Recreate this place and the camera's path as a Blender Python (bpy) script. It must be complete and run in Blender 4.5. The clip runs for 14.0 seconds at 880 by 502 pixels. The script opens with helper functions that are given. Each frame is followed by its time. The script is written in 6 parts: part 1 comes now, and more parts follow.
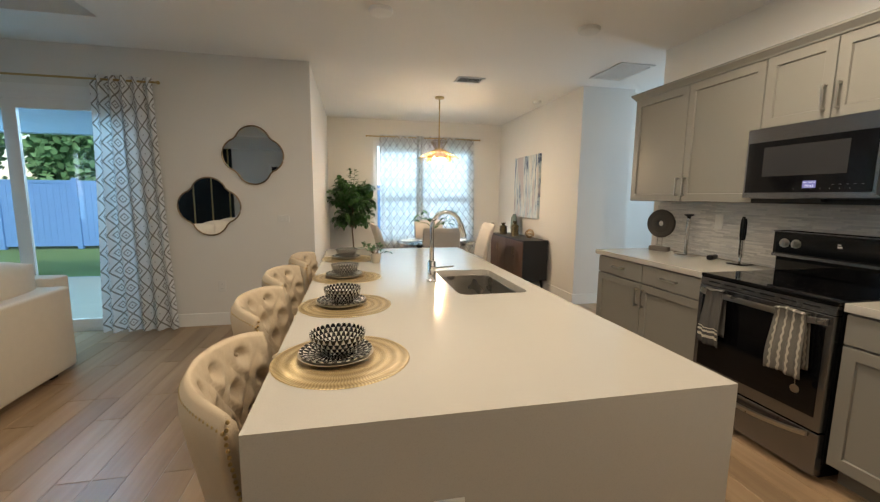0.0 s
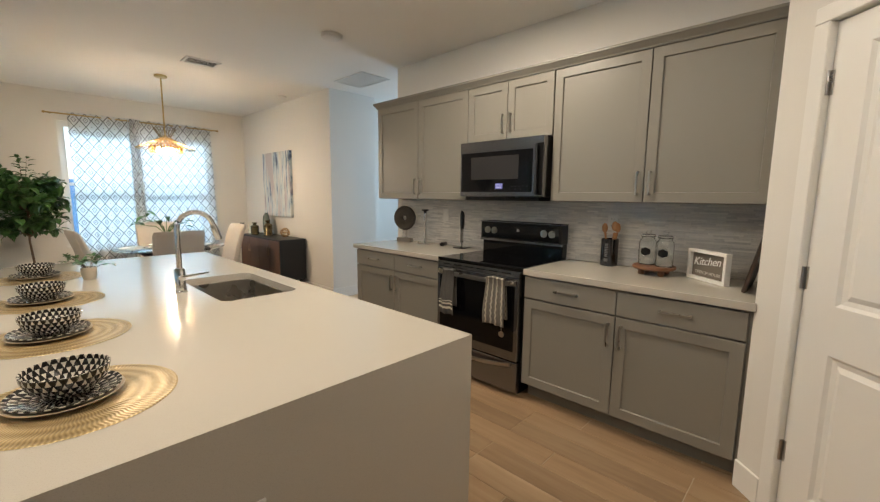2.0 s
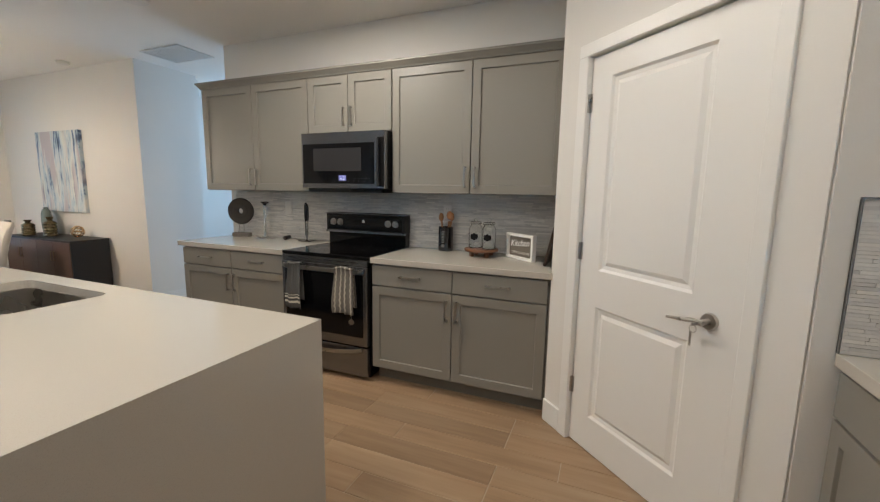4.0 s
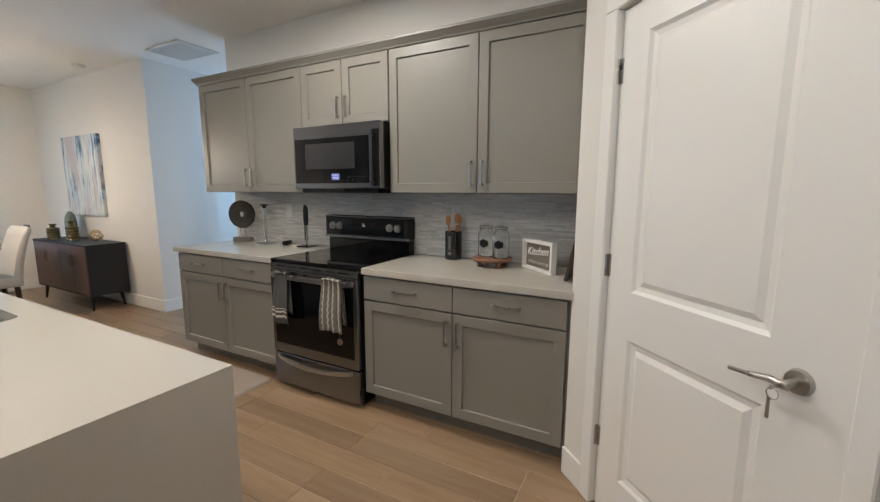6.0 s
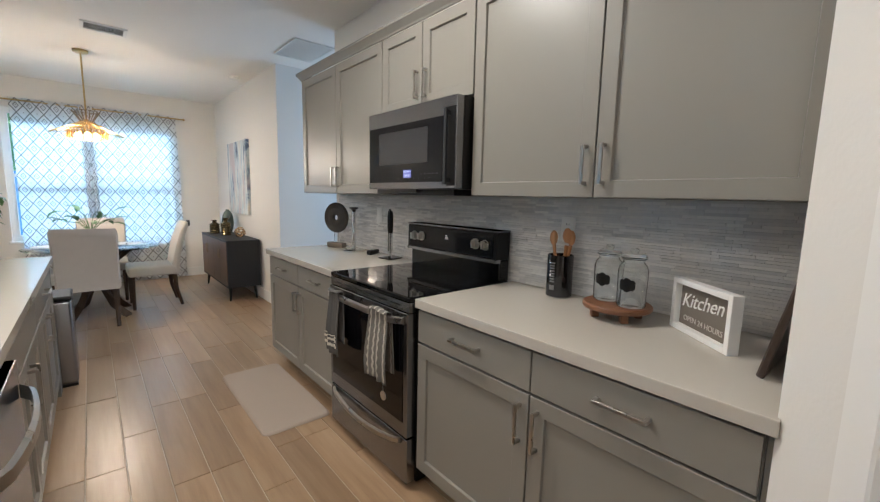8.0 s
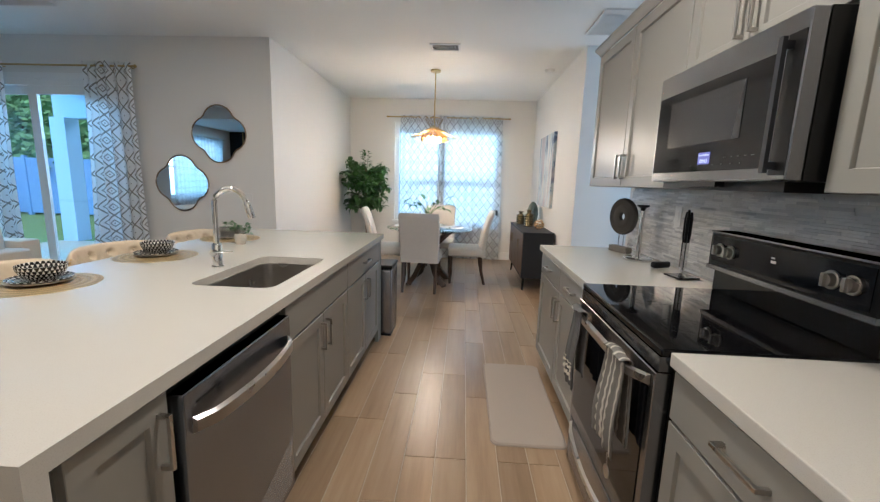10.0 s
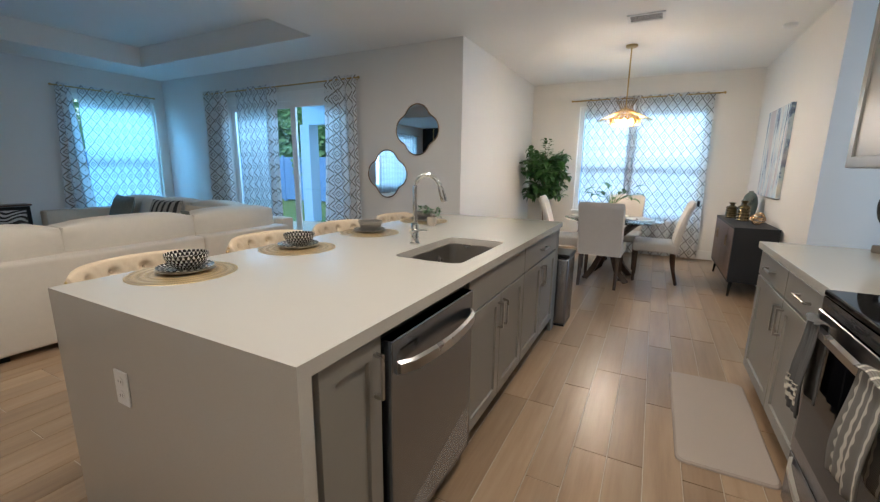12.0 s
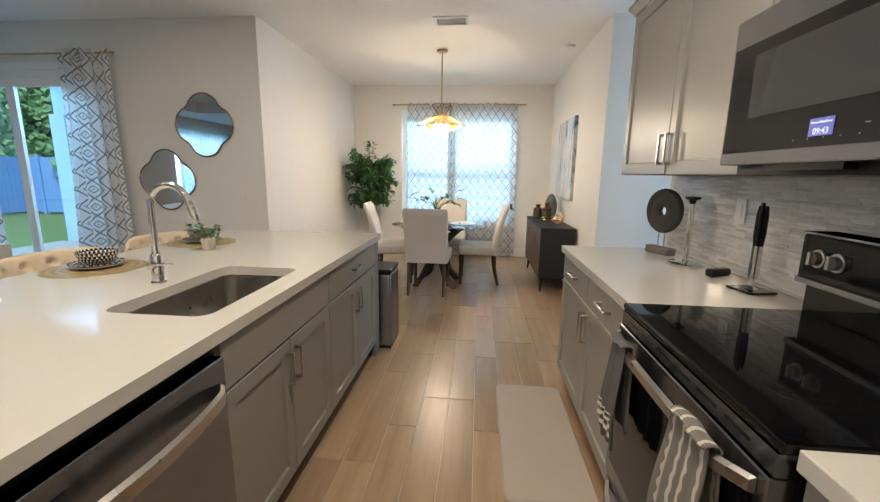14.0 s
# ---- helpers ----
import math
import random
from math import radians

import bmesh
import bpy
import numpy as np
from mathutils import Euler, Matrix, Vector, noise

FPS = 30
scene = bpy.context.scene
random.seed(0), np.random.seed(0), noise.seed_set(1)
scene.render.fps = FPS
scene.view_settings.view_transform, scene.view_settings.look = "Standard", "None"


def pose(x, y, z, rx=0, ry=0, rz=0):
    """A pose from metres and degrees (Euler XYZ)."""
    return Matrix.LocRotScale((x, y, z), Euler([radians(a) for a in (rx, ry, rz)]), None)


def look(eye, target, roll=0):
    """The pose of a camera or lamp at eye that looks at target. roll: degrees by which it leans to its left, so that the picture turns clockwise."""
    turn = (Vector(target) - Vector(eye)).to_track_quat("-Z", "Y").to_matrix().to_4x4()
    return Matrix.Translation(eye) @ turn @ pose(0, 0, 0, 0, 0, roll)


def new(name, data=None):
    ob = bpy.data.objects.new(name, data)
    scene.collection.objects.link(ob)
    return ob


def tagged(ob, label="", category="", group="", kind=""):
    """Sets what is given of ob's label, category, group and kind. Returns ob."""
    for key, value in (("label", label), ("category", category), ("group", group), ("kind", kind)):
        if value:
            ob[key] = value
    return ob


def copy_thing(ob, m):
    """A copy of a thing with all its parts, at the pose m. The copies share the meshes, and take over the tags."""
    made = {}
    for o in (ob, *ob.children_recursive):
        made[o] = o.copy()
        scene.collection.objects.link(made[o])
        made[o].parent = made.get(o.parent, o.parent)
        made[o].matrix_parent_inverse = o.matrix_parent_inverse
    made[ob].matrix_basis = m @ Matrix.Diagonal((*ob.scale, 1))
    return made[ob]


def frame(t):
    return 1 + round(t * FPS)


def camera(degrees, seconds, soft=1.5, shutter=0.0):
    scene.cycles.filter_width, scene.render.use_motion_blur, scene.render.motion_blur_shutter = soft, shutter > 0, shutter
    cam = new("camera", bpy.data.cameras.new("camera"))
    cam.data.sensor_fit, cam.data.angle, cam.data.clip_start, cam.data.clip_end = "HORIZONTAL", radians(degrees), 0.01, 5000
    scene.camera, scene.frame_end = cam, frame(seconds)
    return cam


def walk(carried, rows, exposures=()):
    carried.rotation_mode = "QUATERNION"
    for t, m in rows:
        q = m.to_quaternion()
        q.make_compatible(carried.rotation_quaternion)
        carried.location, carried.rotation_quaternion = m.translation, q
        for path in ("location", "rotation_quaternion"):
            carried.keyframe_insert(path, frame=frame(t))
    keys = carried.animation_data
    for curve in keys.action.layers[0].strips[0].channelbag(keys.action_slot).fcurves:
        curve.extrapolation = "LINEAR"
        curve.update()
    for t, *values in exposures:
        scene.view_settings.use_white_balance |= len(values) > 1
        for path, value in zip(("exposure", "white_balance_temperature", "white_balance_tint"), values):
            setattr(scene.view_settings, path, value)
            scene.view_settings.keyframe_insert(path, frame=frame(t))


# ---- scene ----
cam = camera(94.7, 14.0, soft=1.3)
PATH = [
    (0, (0.481, 0.47, 1.381), (0.899, 2.408, 1.116), 0.6),
    (0.5, (0.518, 0.44, 1.373), (1.219, 2.294, 1.109), 0.5),
    (1, (0.505, 0.424, 1.375), (1.475, 2.153, 1.113), 0.5),
    (1.5, (0.447, 0.426, 1.379), (1.666, 1.99, 1.118), 0.6),
    (2, (0.384, 0.418, 1.384), (1.816, 1.789, 1.12), 0.6),
    (2.5, (0.338, 0.393, 1.378), (1.948, 1.548, 1.109), 0.9),
    (3, (0.306, 0.374, 1.376), (2.041, 1.331, 1.102), 0.9),
    (3.5, (0.294, 0.354, 1.383), (2.107, 1.149, 1.094), 0.9),
    (3.7, (0.293, 0.351, 1.37), (2.125, 1.102, 1.087), 1.0),
    (5.8, (0.711, 0.296, 1.392), (2.475, 1.187, 1.085), -0.1),
    (6, (0.798, 0.305, 1.371), (2.544, 1.237, 1.082), 0.2),
    (6.5, (1.011, 0.374, 1.374), (2.7, 1.41, 1.105), 0.3),
    (7, (1.195, 0.421, 1.367), (2.805, 1.574, 1.085), 0.7),
    (7.2, (1.3, 0.422, 1.355), (2.862, 1.64, 1.076), 0.8),
    (9.3, (1.988, 0.697, 1.359), (2.497, 2.608, 1.066), 2.0),
    (9.5, (2.024, 0.72, 1.363), (2.363, 2.667, 1.057), 2.0),
    (10, (2.1, 0.757, 1.363), (1.995, 2.725, 1.025), 1.8),
    (10.5, (2.123, 0.755, 1.349), (1.631, 2.659, 0.983), 1.5),
    (11, (2.104, 0.724, 1.333), (1.337, 2.53, 0.946), 1.1),
    (11.5, (2.085, 0.701, 1.333), (1.184, 2.442, 0.937), 0.8),
    (12, (2.078, 0.704, 1.335), (1.174, 2.443, 0.935), 0.7),
    (12.5, (2.09, 0.733, 1.337), (1.304, 2.529, 0.941), 0.7),
    (13, (2.144, 0.8, 1.343), (1.55, 2.668, 0.948), 0.7),
    (13.5, (2.159, 0.954, 1.343), (1.791, 2.88, 0.953), 0.8),
    (14, (2.155, 1.208, 1.352), (1.972, 3.165, 0.979), 0.8),
]
EXPOSURES = [(0, 0.95, 6900, 10), (1.5, 0.97, 6850, 10), (3.5, 0.98, 6100, 10), (7, 1.06, 5750, 10), (9.5, 1.27, 5600, 10), (10.5, 1.12, 5650, 10), (12, 1.05, 5750, 10), (13, 1.03, 5850, 10), (14, 1.25, 6150, 10)]
walk(cam, [(t, look(eye, target, roll)) for t, eye, target, roll in PATH], EXPOSURES)

# ---- world, sun, lamps ----
world = bpy.data.worlds.new("sky")
scene.world = world
world.use_nodes = True
wn = world.node_tree
sky = wn.nodes.new("ShaderNodeTexSky")
sky.sky_type, sky.sun_disc = "NISHITA", False
sky.sun_elevation, sky.sun_rotation = radians(50), radians(200)
wn.nodes["Background"].inputs["Strength"].default_value = 0.15
wn.links.new(sky.outputs[0], wn.nodes["Background"].inputs[0])


def lamp(name, kind, m, power, colour, size=None, size_y=None, spread=None):
    data = bpy.data.lights.new(name, kind)
    data.energy, data.color = power, colour
    if kind == "AREA":
        data.shape, data.size, data.size_y = "RECTANGLE", size, size_y or size
        if spread:
            data.spread = radians(spread)
    ob = new(name, data)
    ob.matrix_world = m
    return ob


sun = lamp("sun", "SUN", look((0, 0, 0), (-0.25, 0.65, -0.8)), 1.2, (1.0, 0.95, 0.88))
sun.data.angle = radians(10)
DAY = (0.30, 0.64, 1.0)
lamp("daylight_slider", "AREA", look((-2.75, 5.95, 2.74), (-2.5, 4.3, 0.9)), 48, DAY, 2.6, 0.6)
lamp("daylight_dining", "AREA", look((1.77, 10.6, 4.1), (1.77, 7.7, 1.1)), 235, (0.42, 0.72, 1.0), 3.0, 1.2)
lamp("daylight_family", "AREA", look((-7.7, 4.3, 3.7), (-5.3, 4.3, 1.1)), 215, (0.17, 0.57, 1.0), 2.4, 1.2)
lamp("daylight_rear", "AREA", look((-6.2, -2.25, 1.55), (0, -2.2, 1.5)), 26, DAY, 2.3, 1.6)
lamp("daylight_hall", "AREA", look((5.8, 4.5, 1.6), (3.6, 4.9, 1.4)), 16, (0.5, 0.74, 1.0), 0.9, 1.1)
# Unseen ceiling lights: two inferred over the stools, the rest added as fill.
UNSEEN_CANS = ((0.45, 1.6, 7.0), (0.45, 2.85, 7.0), (2.2, 2.1, 15.0), (1.5, 0.35, 3.8), (-0.9, -0.6, 5.0), (-0.9, 1.6, 7.0))
for x, y, watts in UNSEEN_CANS:
    lamp("ceiling_lamp", "AREA", look((x, y, 2.73), (x, y + 0.001, 0)), watts, (1.0, 0.87, 0.71), 0.16)

# ---- materials ----


class Nodes:
    """Short hand for building a node material."""

    def __init__(self, name, colour=(0.8, 0.8, 0.8), rough=0.5, metal=0.0, **more):
        self.mat = bpy.data.materials.new(name)
        self.mat.use_nodes = True
        self.tree = self.mat.node_tree
        self.b = self.tree.nodes["Principled BSDF"]
        self.b.inputs["Base Color"].default_value = (*colour, 1)
        self.b.inputs["Roughness"].default_value = rough
        self.b.inputs["Metallic"].default_value = metal
        for key, value in more.items():
            self.b.inputs[key.replace("_", " ")].default_value = value

    def n(self, kind, **values):
        node = self.tree.nodes.new("ShaderNode" + kind)
        for key, value in values.items():
            if key in ("operation", "data_type", "blend_type", "noise_dimensions", "feature", "wave_type", "bands_direction", "distance"):
                if key == "operation":
                    node.operation = value
                elif key == "data_type":
                    node.data_type = value
                elif key == "blend_type":
                    node.blend_type = value
                elif key == "feature":
                    node.feature = value
                elif key == "wave_type":
                    node.wave_type = value
                elif key == "bands_direction":
                    node.bands_direction = value
            else:
                node.inputs[key.replace("_", " ")].default_value = value
        return node

    def link(self, a, b):
        self.tree.links.new(a, b)

    def coords(self, scale=(1, 1, 1), kind="Object"):
        tc, mp = self.n("TexCoord"), self.n("Mapping")
        mp.inputs["Scale"].default_value = scale
        self.link(tc.outputs[kind], mp.inputs[0])
        return mp.outputs[0]

    def noise(self, scale, detail=3, vec=None, rough=0.5):
        node = self.n("TexNoise", Scale=scale, Detail=detail, Roughness=rough)
        self.link(vec if vec is not None else self.coords(), node.inputs["Vector"])
        return node.outputs["Fac"]

    def ramp(self, fac, *stops):
        node = self.n("ValToRGB")
        while len(node.color_ramp.elements) < len(stops):
            node.color_ramp.elements.new(0.5)
        for e, (p, c) in zip(node.color_ramp.elements, stops):
            e.position, e.color = p, (*c, 1) if len(c) == 3 else c
        self.link(fac, node.inputs[0])
        return node.outputs[0]

    def math(self, op, a, b=None, c=None):
        node = self.n("Math", operation=op)
        for i, v in enumerate((a, b, c)):
            if v is None:
                continue
            if isinstance(v, (int, float)):
                node.inputs[i].default_value = v
            else:
                self.link(v, node.inputs[i])
        return node.outputs[0]

    def mix(self, fac, a, b, blend="MIX"):
        node = self.n("Mix", data_type="RGBA", blend_type=blend)
        for i, v in ((0, fac), (6, a), (7, b)):
            if isinstance(v, (int, float)):
                node.inputs[i].default_value = v
            elif isinstance(v, tuple):
                node.inputs[i].default_value = (*v, 1)
            else:
                self.link(v, node.inputs[i])
        return node.outputs[2]

    def base(self, out):
        self.link(out, self.b.inputs["Base Color"])
        return self

    def rough(self, out):
        self.link(out, self.b.inputs["Roughness"])
        return self

    def bump(self, height, strength=0.3, dist=0.002):
        node = self.n("Bump", Strength=strength, Distance=dist)
        self.link(height, node.inputs["Height"])
        self.link(node.outputs[0], self.b.inputs["Normal"])
        return self


def speckled(name, colour, rough, scale=40, amount=0.06, bump=0.15, metal=0.0, dist=0.001, **more):
    m = Nodes(name, colour, rough, metal, **more)
    v = m.coords()
    f = m.noise(scale, 4, v)
    g = m.noise(scale * 0.07, 2, v)
    dark = tuple(c * (1 - amount) for c in colour)
    light = tuple(min(1, c * (1 + amount)) for c in colour)
    m.base(m.mix(m.math("MULTIPLY", m.math("ADD", f, g), 0.5), dark, light))
    m.rough(m.math("MULTIPLY_ADD", g, 0.2 * rough, rough * 0.9))
    m.bump(f, bump, dist)
    return m.mat


M = {}
M["wall"] = speckled("wall_paint", (0.74, 0.72, 0.68), 0.75, 90, 0.015, 0.25, dist=0.002)
M["ceiling"] = speckled("ceiling_paint", (0.82, 0.80, 0.76), 0.85, 60, 0.02, 0.5, dist=0.003)
M["trim"] = speckled("white_trim_paint", (0.80, 0.79, 0.76), 0.38, 30, 0.015, 0.05)
M["cabinet"] = speckled("grey_cabinet_paint", (0.235, 0.222, 0.195), 0.38, 25, 0.03, 0.05)
M["cabinet_dark"] = speckled("cabinet_gap", (0.05, 0.047, 0.042), 0.6, 25, 0.05, 0.05)
M["chrome"] = Nodes("chrome", (0.75, 0.74, 0.72), 0.08, 1.0).mat
M["nickel"] = speckled("brushed_nickel", (0.46, 0.44, 0.41), 0.28, 200, 0.05, 0.05, 1.0)
M["black_glass"] = Nodes("black_glass", (0.003, 0.003, 0.0035), 0.04, 0.0, IOR=1.40).mat
M["window_glass_dark"] = Nodes("oven_glass", (0.004, 0.004, 0.005), 0.07, 0.0, IOR=1.38).mat
M["black"] = speckled("black_plastic", (0.006, 0.006, 0.006), 0.32, 60, 0.1, 0.05, IOR=1.36)
M["brass"] = speckled("aged_brass", (0.5, 0.36, 0.16), 0.3, 60, 0.15, 0.05, 1.0)
M["bronze"] = speckled("dark_bronze", (0.27, 0.20, 0.13), 0.35, 60, 0.15, 0.05, 1.0)
M["plastic_white"] = speckled("white_plastic", (0.72, 0.71, 0.68), 0.4, 30, 0.01, 0.02)
M["mirror"] = Nodes("mirror_silver", (0.88, 0.9, 0.9), 0.015, 1.0).mat
M["concrete"] = speckled("concrete", (0.36, 0.36, 0.35), 0.85, 12, 0.15, 0.4)
M["grass"] = speckled("lawn", (0.10, 0.19, 0.05), 0.9, 8, 0.4, 0.6, dist=0.02)
# White patio woodwork; the bluish shade under the roof is part of this colour.
M["patio_shade_blue"] = speckled("patio_shade_blue", (0.45, 0.56, 0.68), 0.7, 8, 0.05, 0.1)
# White vinyl; the blue of its shade is put into the colour.
M["fence"] = speckled("shade_blue_vinyl", (0.13, 0.30, 0.58), 0.6, 3, 0.05, 0.1)
M["leaf"] = speckled("leaf_green", (0.045, 0.125, 0.03), 0.4, 20, 0.45, 0.2)
M["leaf_light"] = speckled("leaf_grey_green", (0.065, 0.15, 0.055), 0.45, 20, 0.35, 0.2)
M["hedge"] = speckled("hedge_leaf", (0.12, 0.28, 0.11), 0.7, 5, 0.5, 0.2)
M["bark"] = speckled("bark", (0.12, 0.08, 0.05), 0.85, 60, 0.3, 0.5)
M["mat"] = speckled("cushioned_mat", (0.36, 0.30, 0.25), 0.65, 120, 0.06, 0.4)
M["sofa"] = speckled("cream_sofa_linen", (0.58, 0.53, 0.45), 0.9, 300, 0.08, 0.5)
M["linen"] = speckled("beige_linen", (0.52, 0.42, 0.295), 0.9, 350, 0.1, 0.5)
M["chair_fabric"] = speckled("pale_grey_linen", (0.52, 0.49, 0.45), 0.9, 350, 0.08, 0.5)
M["pillow_grey"] = speckled("grey_green_velvet", (0.14, 0.15, 0.13), 0.8, 30, 0.5, 0.4)
M["copper"] = speckled("rose_gold", (0.62, 0.42, 0.24), 0.25, 60, 0.1, 0.05, 1.0)
M["ceramic_green"] = speckled("sage_ceramic", (0.13, 0.16, 0.14), 0.25, 20, 0.2, 0.1)
M["ceramic_gold"] = speckled("antique_gold_glaze", (0.13, 0.10, 0.05), 0.2, 20, 0.3, 0.1, 0.7)
M["stone"] = speckled("carved_dark_stone", (0.055, 0.048, 0.04), 0.75, 80, 0.3, 0.7, dist=0.003)
M["stone_base"] = speckled("grey_stone_base", (0.14, 0.12, 0.10), 0.7, 60, 0.2, 0.3)
M["pot_white"] = speckled("cream_ceramic", (0.55, 0.48, 0.38), 0.5, 20, 0.1, 0.1)
M["soil"] = speckled("soil", (0.03, 0.02, 0.015), 0.95, 80, 0.4, 0.8)
M["cream_stripe"] = speckled("cream_band", (0.6, 0.56, 0.47), 0.9, 200, 0.05, 0.3)


def steel(name="stainless_steel", dark=(0.25, 0.255, 0.27), light=(0.29, 0.295, 0.31)):
    m = Nodes(name, light, 0.26, 1.0)
    v = m.coords((2, 300, 300))
    f = m.noise(3, 2, v)
    m.rough(m.math("MULTIPLY_ADD", f, 0.04, 0.24))
    m.b.inputs["Anisotropic"].default_value = 0.7
    m.link(m.n("CombineXYZ", Z=1.0).outputs[0], m.b.inputs["Tangent"])
    m.base(m.mix(f, dark, light))
    return m.mat


def wood(name, dark, light, rough=0.45, axis=1, scale=1.0):
    m = Nodes(name, light, rough)
    s = [22 * scale, 22 * scale, 22 * scale]
    s[axis] = 1.6 * scale
    v = m.coords(s)
    f = m.noise(1.2, 5, v, 0.6)
    g = m.noise(5, 3, v)
    m.base(m.mix(m.math("MULTIPLY_ADD", g, 0.35, m.math("MULTIPLY", f, 0.65)), dark, light))
    m.bump(f, 0.15)
    return m.mat


M["steel"] = steel()
# Dishwasher door steel, tinted bluer than the other appliances.
M["bluish_steel"] = steel("bluish_stainless_steel", (0.245, 0.27, 0.31), (0.29, 0.315, 0.355))
M["sink_steel"] = speckled("dark_brushed_steel", (0.47, 0.45, 0.42), 0.28, 120, 0.08, 0.05, 1.0)
M["dark_wood"] = wood("dark_stained_wood", (0.025, 0.014, 0.008), (0.09, 0.05, 0.028), 0.35, 2)
M["walnut"] = wood("reddish_walnut", (0.05, 0.025, 0.014), (0.15, 0.075, 0.045), 0.35, 1, 1.4)
M["side_black"] = speckled("charcoal_lacquer", (0.010, 0.012, 0.016), 0.5, 40, 0.15, 0.05)
M["tray_wood"] = wood("warm_tray_wood", (0.09, 0.035, 0.014), (0.25, 0.11, 0.05), 0.5, 1, 2)
M["spoon"] = wood("beech_wood", (0.28, 0.12, 0.04), (0.45, 0.22, 0.09), 0.5, 2, 2)


def floor_tile():
    m = Nodes("wood_look_tile", (0.3, 0.2, 0.13), 0.3)
    info = m.n("ObjectInfo")
    geo = m.n("NewGeometry")
    rnd = m.math("FRACT", m.math("ADD", info.outputs["Random"], geo.outputs["Random Per Island"]))
    tc = m.n("TexCoord")
    geo2 = geo.outputs["Position"]
    mp = m.n("Mapping")
    mp.inputs["Scale"].default_value = (26, 1.8, 1)
    m.link(geo2, mp.inputs[0])
    off = m.n("CombineXYZ")
    m.link(m.math("MULTIPLY", rnd, 37.0), off.inputs[0])
    m.link(m.math("MULTIPLY", rnd, 91.0), off.inputs[1])
    m.link(off.outputs[0], mp.inputs["Location"])
    f = m.noise(1.0, 5, mp.outputs[0], 0.6)
    g = m.noise(0.18, 2, mp.outputs[0])
    base = m.ramp(m.math("MULTIPLY_ADD", g, 0.55, m.math("MULTIPLY", f, 0.5)), (0.25, (0.185, 0.115, 0.062)), (0.5, (0.30, 0.20, 0.118)), (0.8, (0.40, 0.295, 0.19)))
    tone = m.math("MULTIPLY_ADD", rnd, 0.34, 0.83)
    hsv = m.n("HueSaturation")
    m.link(tone, hsv.inputs["Value"])
    m.link(base, hsv.inputs["Color"])
    m.base(hsv.outputs[0])
    m.rough(m.math("MULTIPLY_ADD", f, 0.16, 0.24))
    m.bump(f, 0.12, 0.001)
    return m.mat


M["tile"] = floor_tile()
M["grout"] = speckled("floor_grout", (0.46, 0.39, 0.30), 0.85, 90, 0.1, 0.3)


def quartz():
    m = Nodes("white_quartz", (0.66, 0.63, 0.57), 0.14)
    v = m.coords()
    f = m.noise(420, 2, v)
    g = m.noise(5, 3, v)
    vein = m.n("TexNoise", Scale=2.2, Detail=6, Distortion=1.8)
    m.link(v, vein.inputs["Vector"])
    line = m.math("SUBTRACT", 1.0, m.math("MULTIPLY", m.math("ABSOLUTE", m.math("SUBTRACT", vein.outputs["Fac"], 0.5)), 60.0))
    line = m.math("MULTIPLY", m.math("MAXIMUM", line, 0.0), m.math("MULTIPLY", m.math("GREATER_THAN", g, 0.60), 0.10))
    spots = m.ramp(f, (0.3, (0.45, 0.42, 0.365)), (0.42, (0.49, 0.46, 0.405)), (0.8, (0.505, 0.475, 0.42)))
    m.base(m.mix(line, spots, (0.45, 0.42, 0.38)))
    m.rough(m.math("MULTIPLY_ADD", g, 0.06, 0.085))
    return m.mat


M["quartz"] = quartz()


def mosaic():
    m = Nodes("mosaic_strips", (0.5, 0.5, 0.5), 0.3)
    geo = m.n("NewGeometry")
    r = geo.outputs["Random Per Island"]
    c = m.ramp(r, (0.0, (0.50, 0.495, 0.485)), (0.3, (0.60, 0.585, 0.57)), (0.6, (0.66, 0.645, 0.61)), (0.85, (0.71, 0.69, 0.65)), (1.0, (0.78, 0.76, 0.71)))
    f = m.noise(60, 4)
    m.base(m.mix(0.25, c, m.ramp(f, (0.3, (0.48, 0.48, 0.475)), (0.7, (0.7, 0.69, 0.665)))))
    m.rough(m.math("MULTIPLY_ADD", m.math("FRACT", m.math("MULTIPLY", r, 7.3)), 0.35, 0.1))
    m.bump(f, 0.1, 0.001)
    return m.mat


M["mosaic"] = mosaic()
M["mosaic_grout"] = speckled("mosaic_grout", (0.58, 0.57, 0.54), 0.8, 90, 0.08, 0.2)


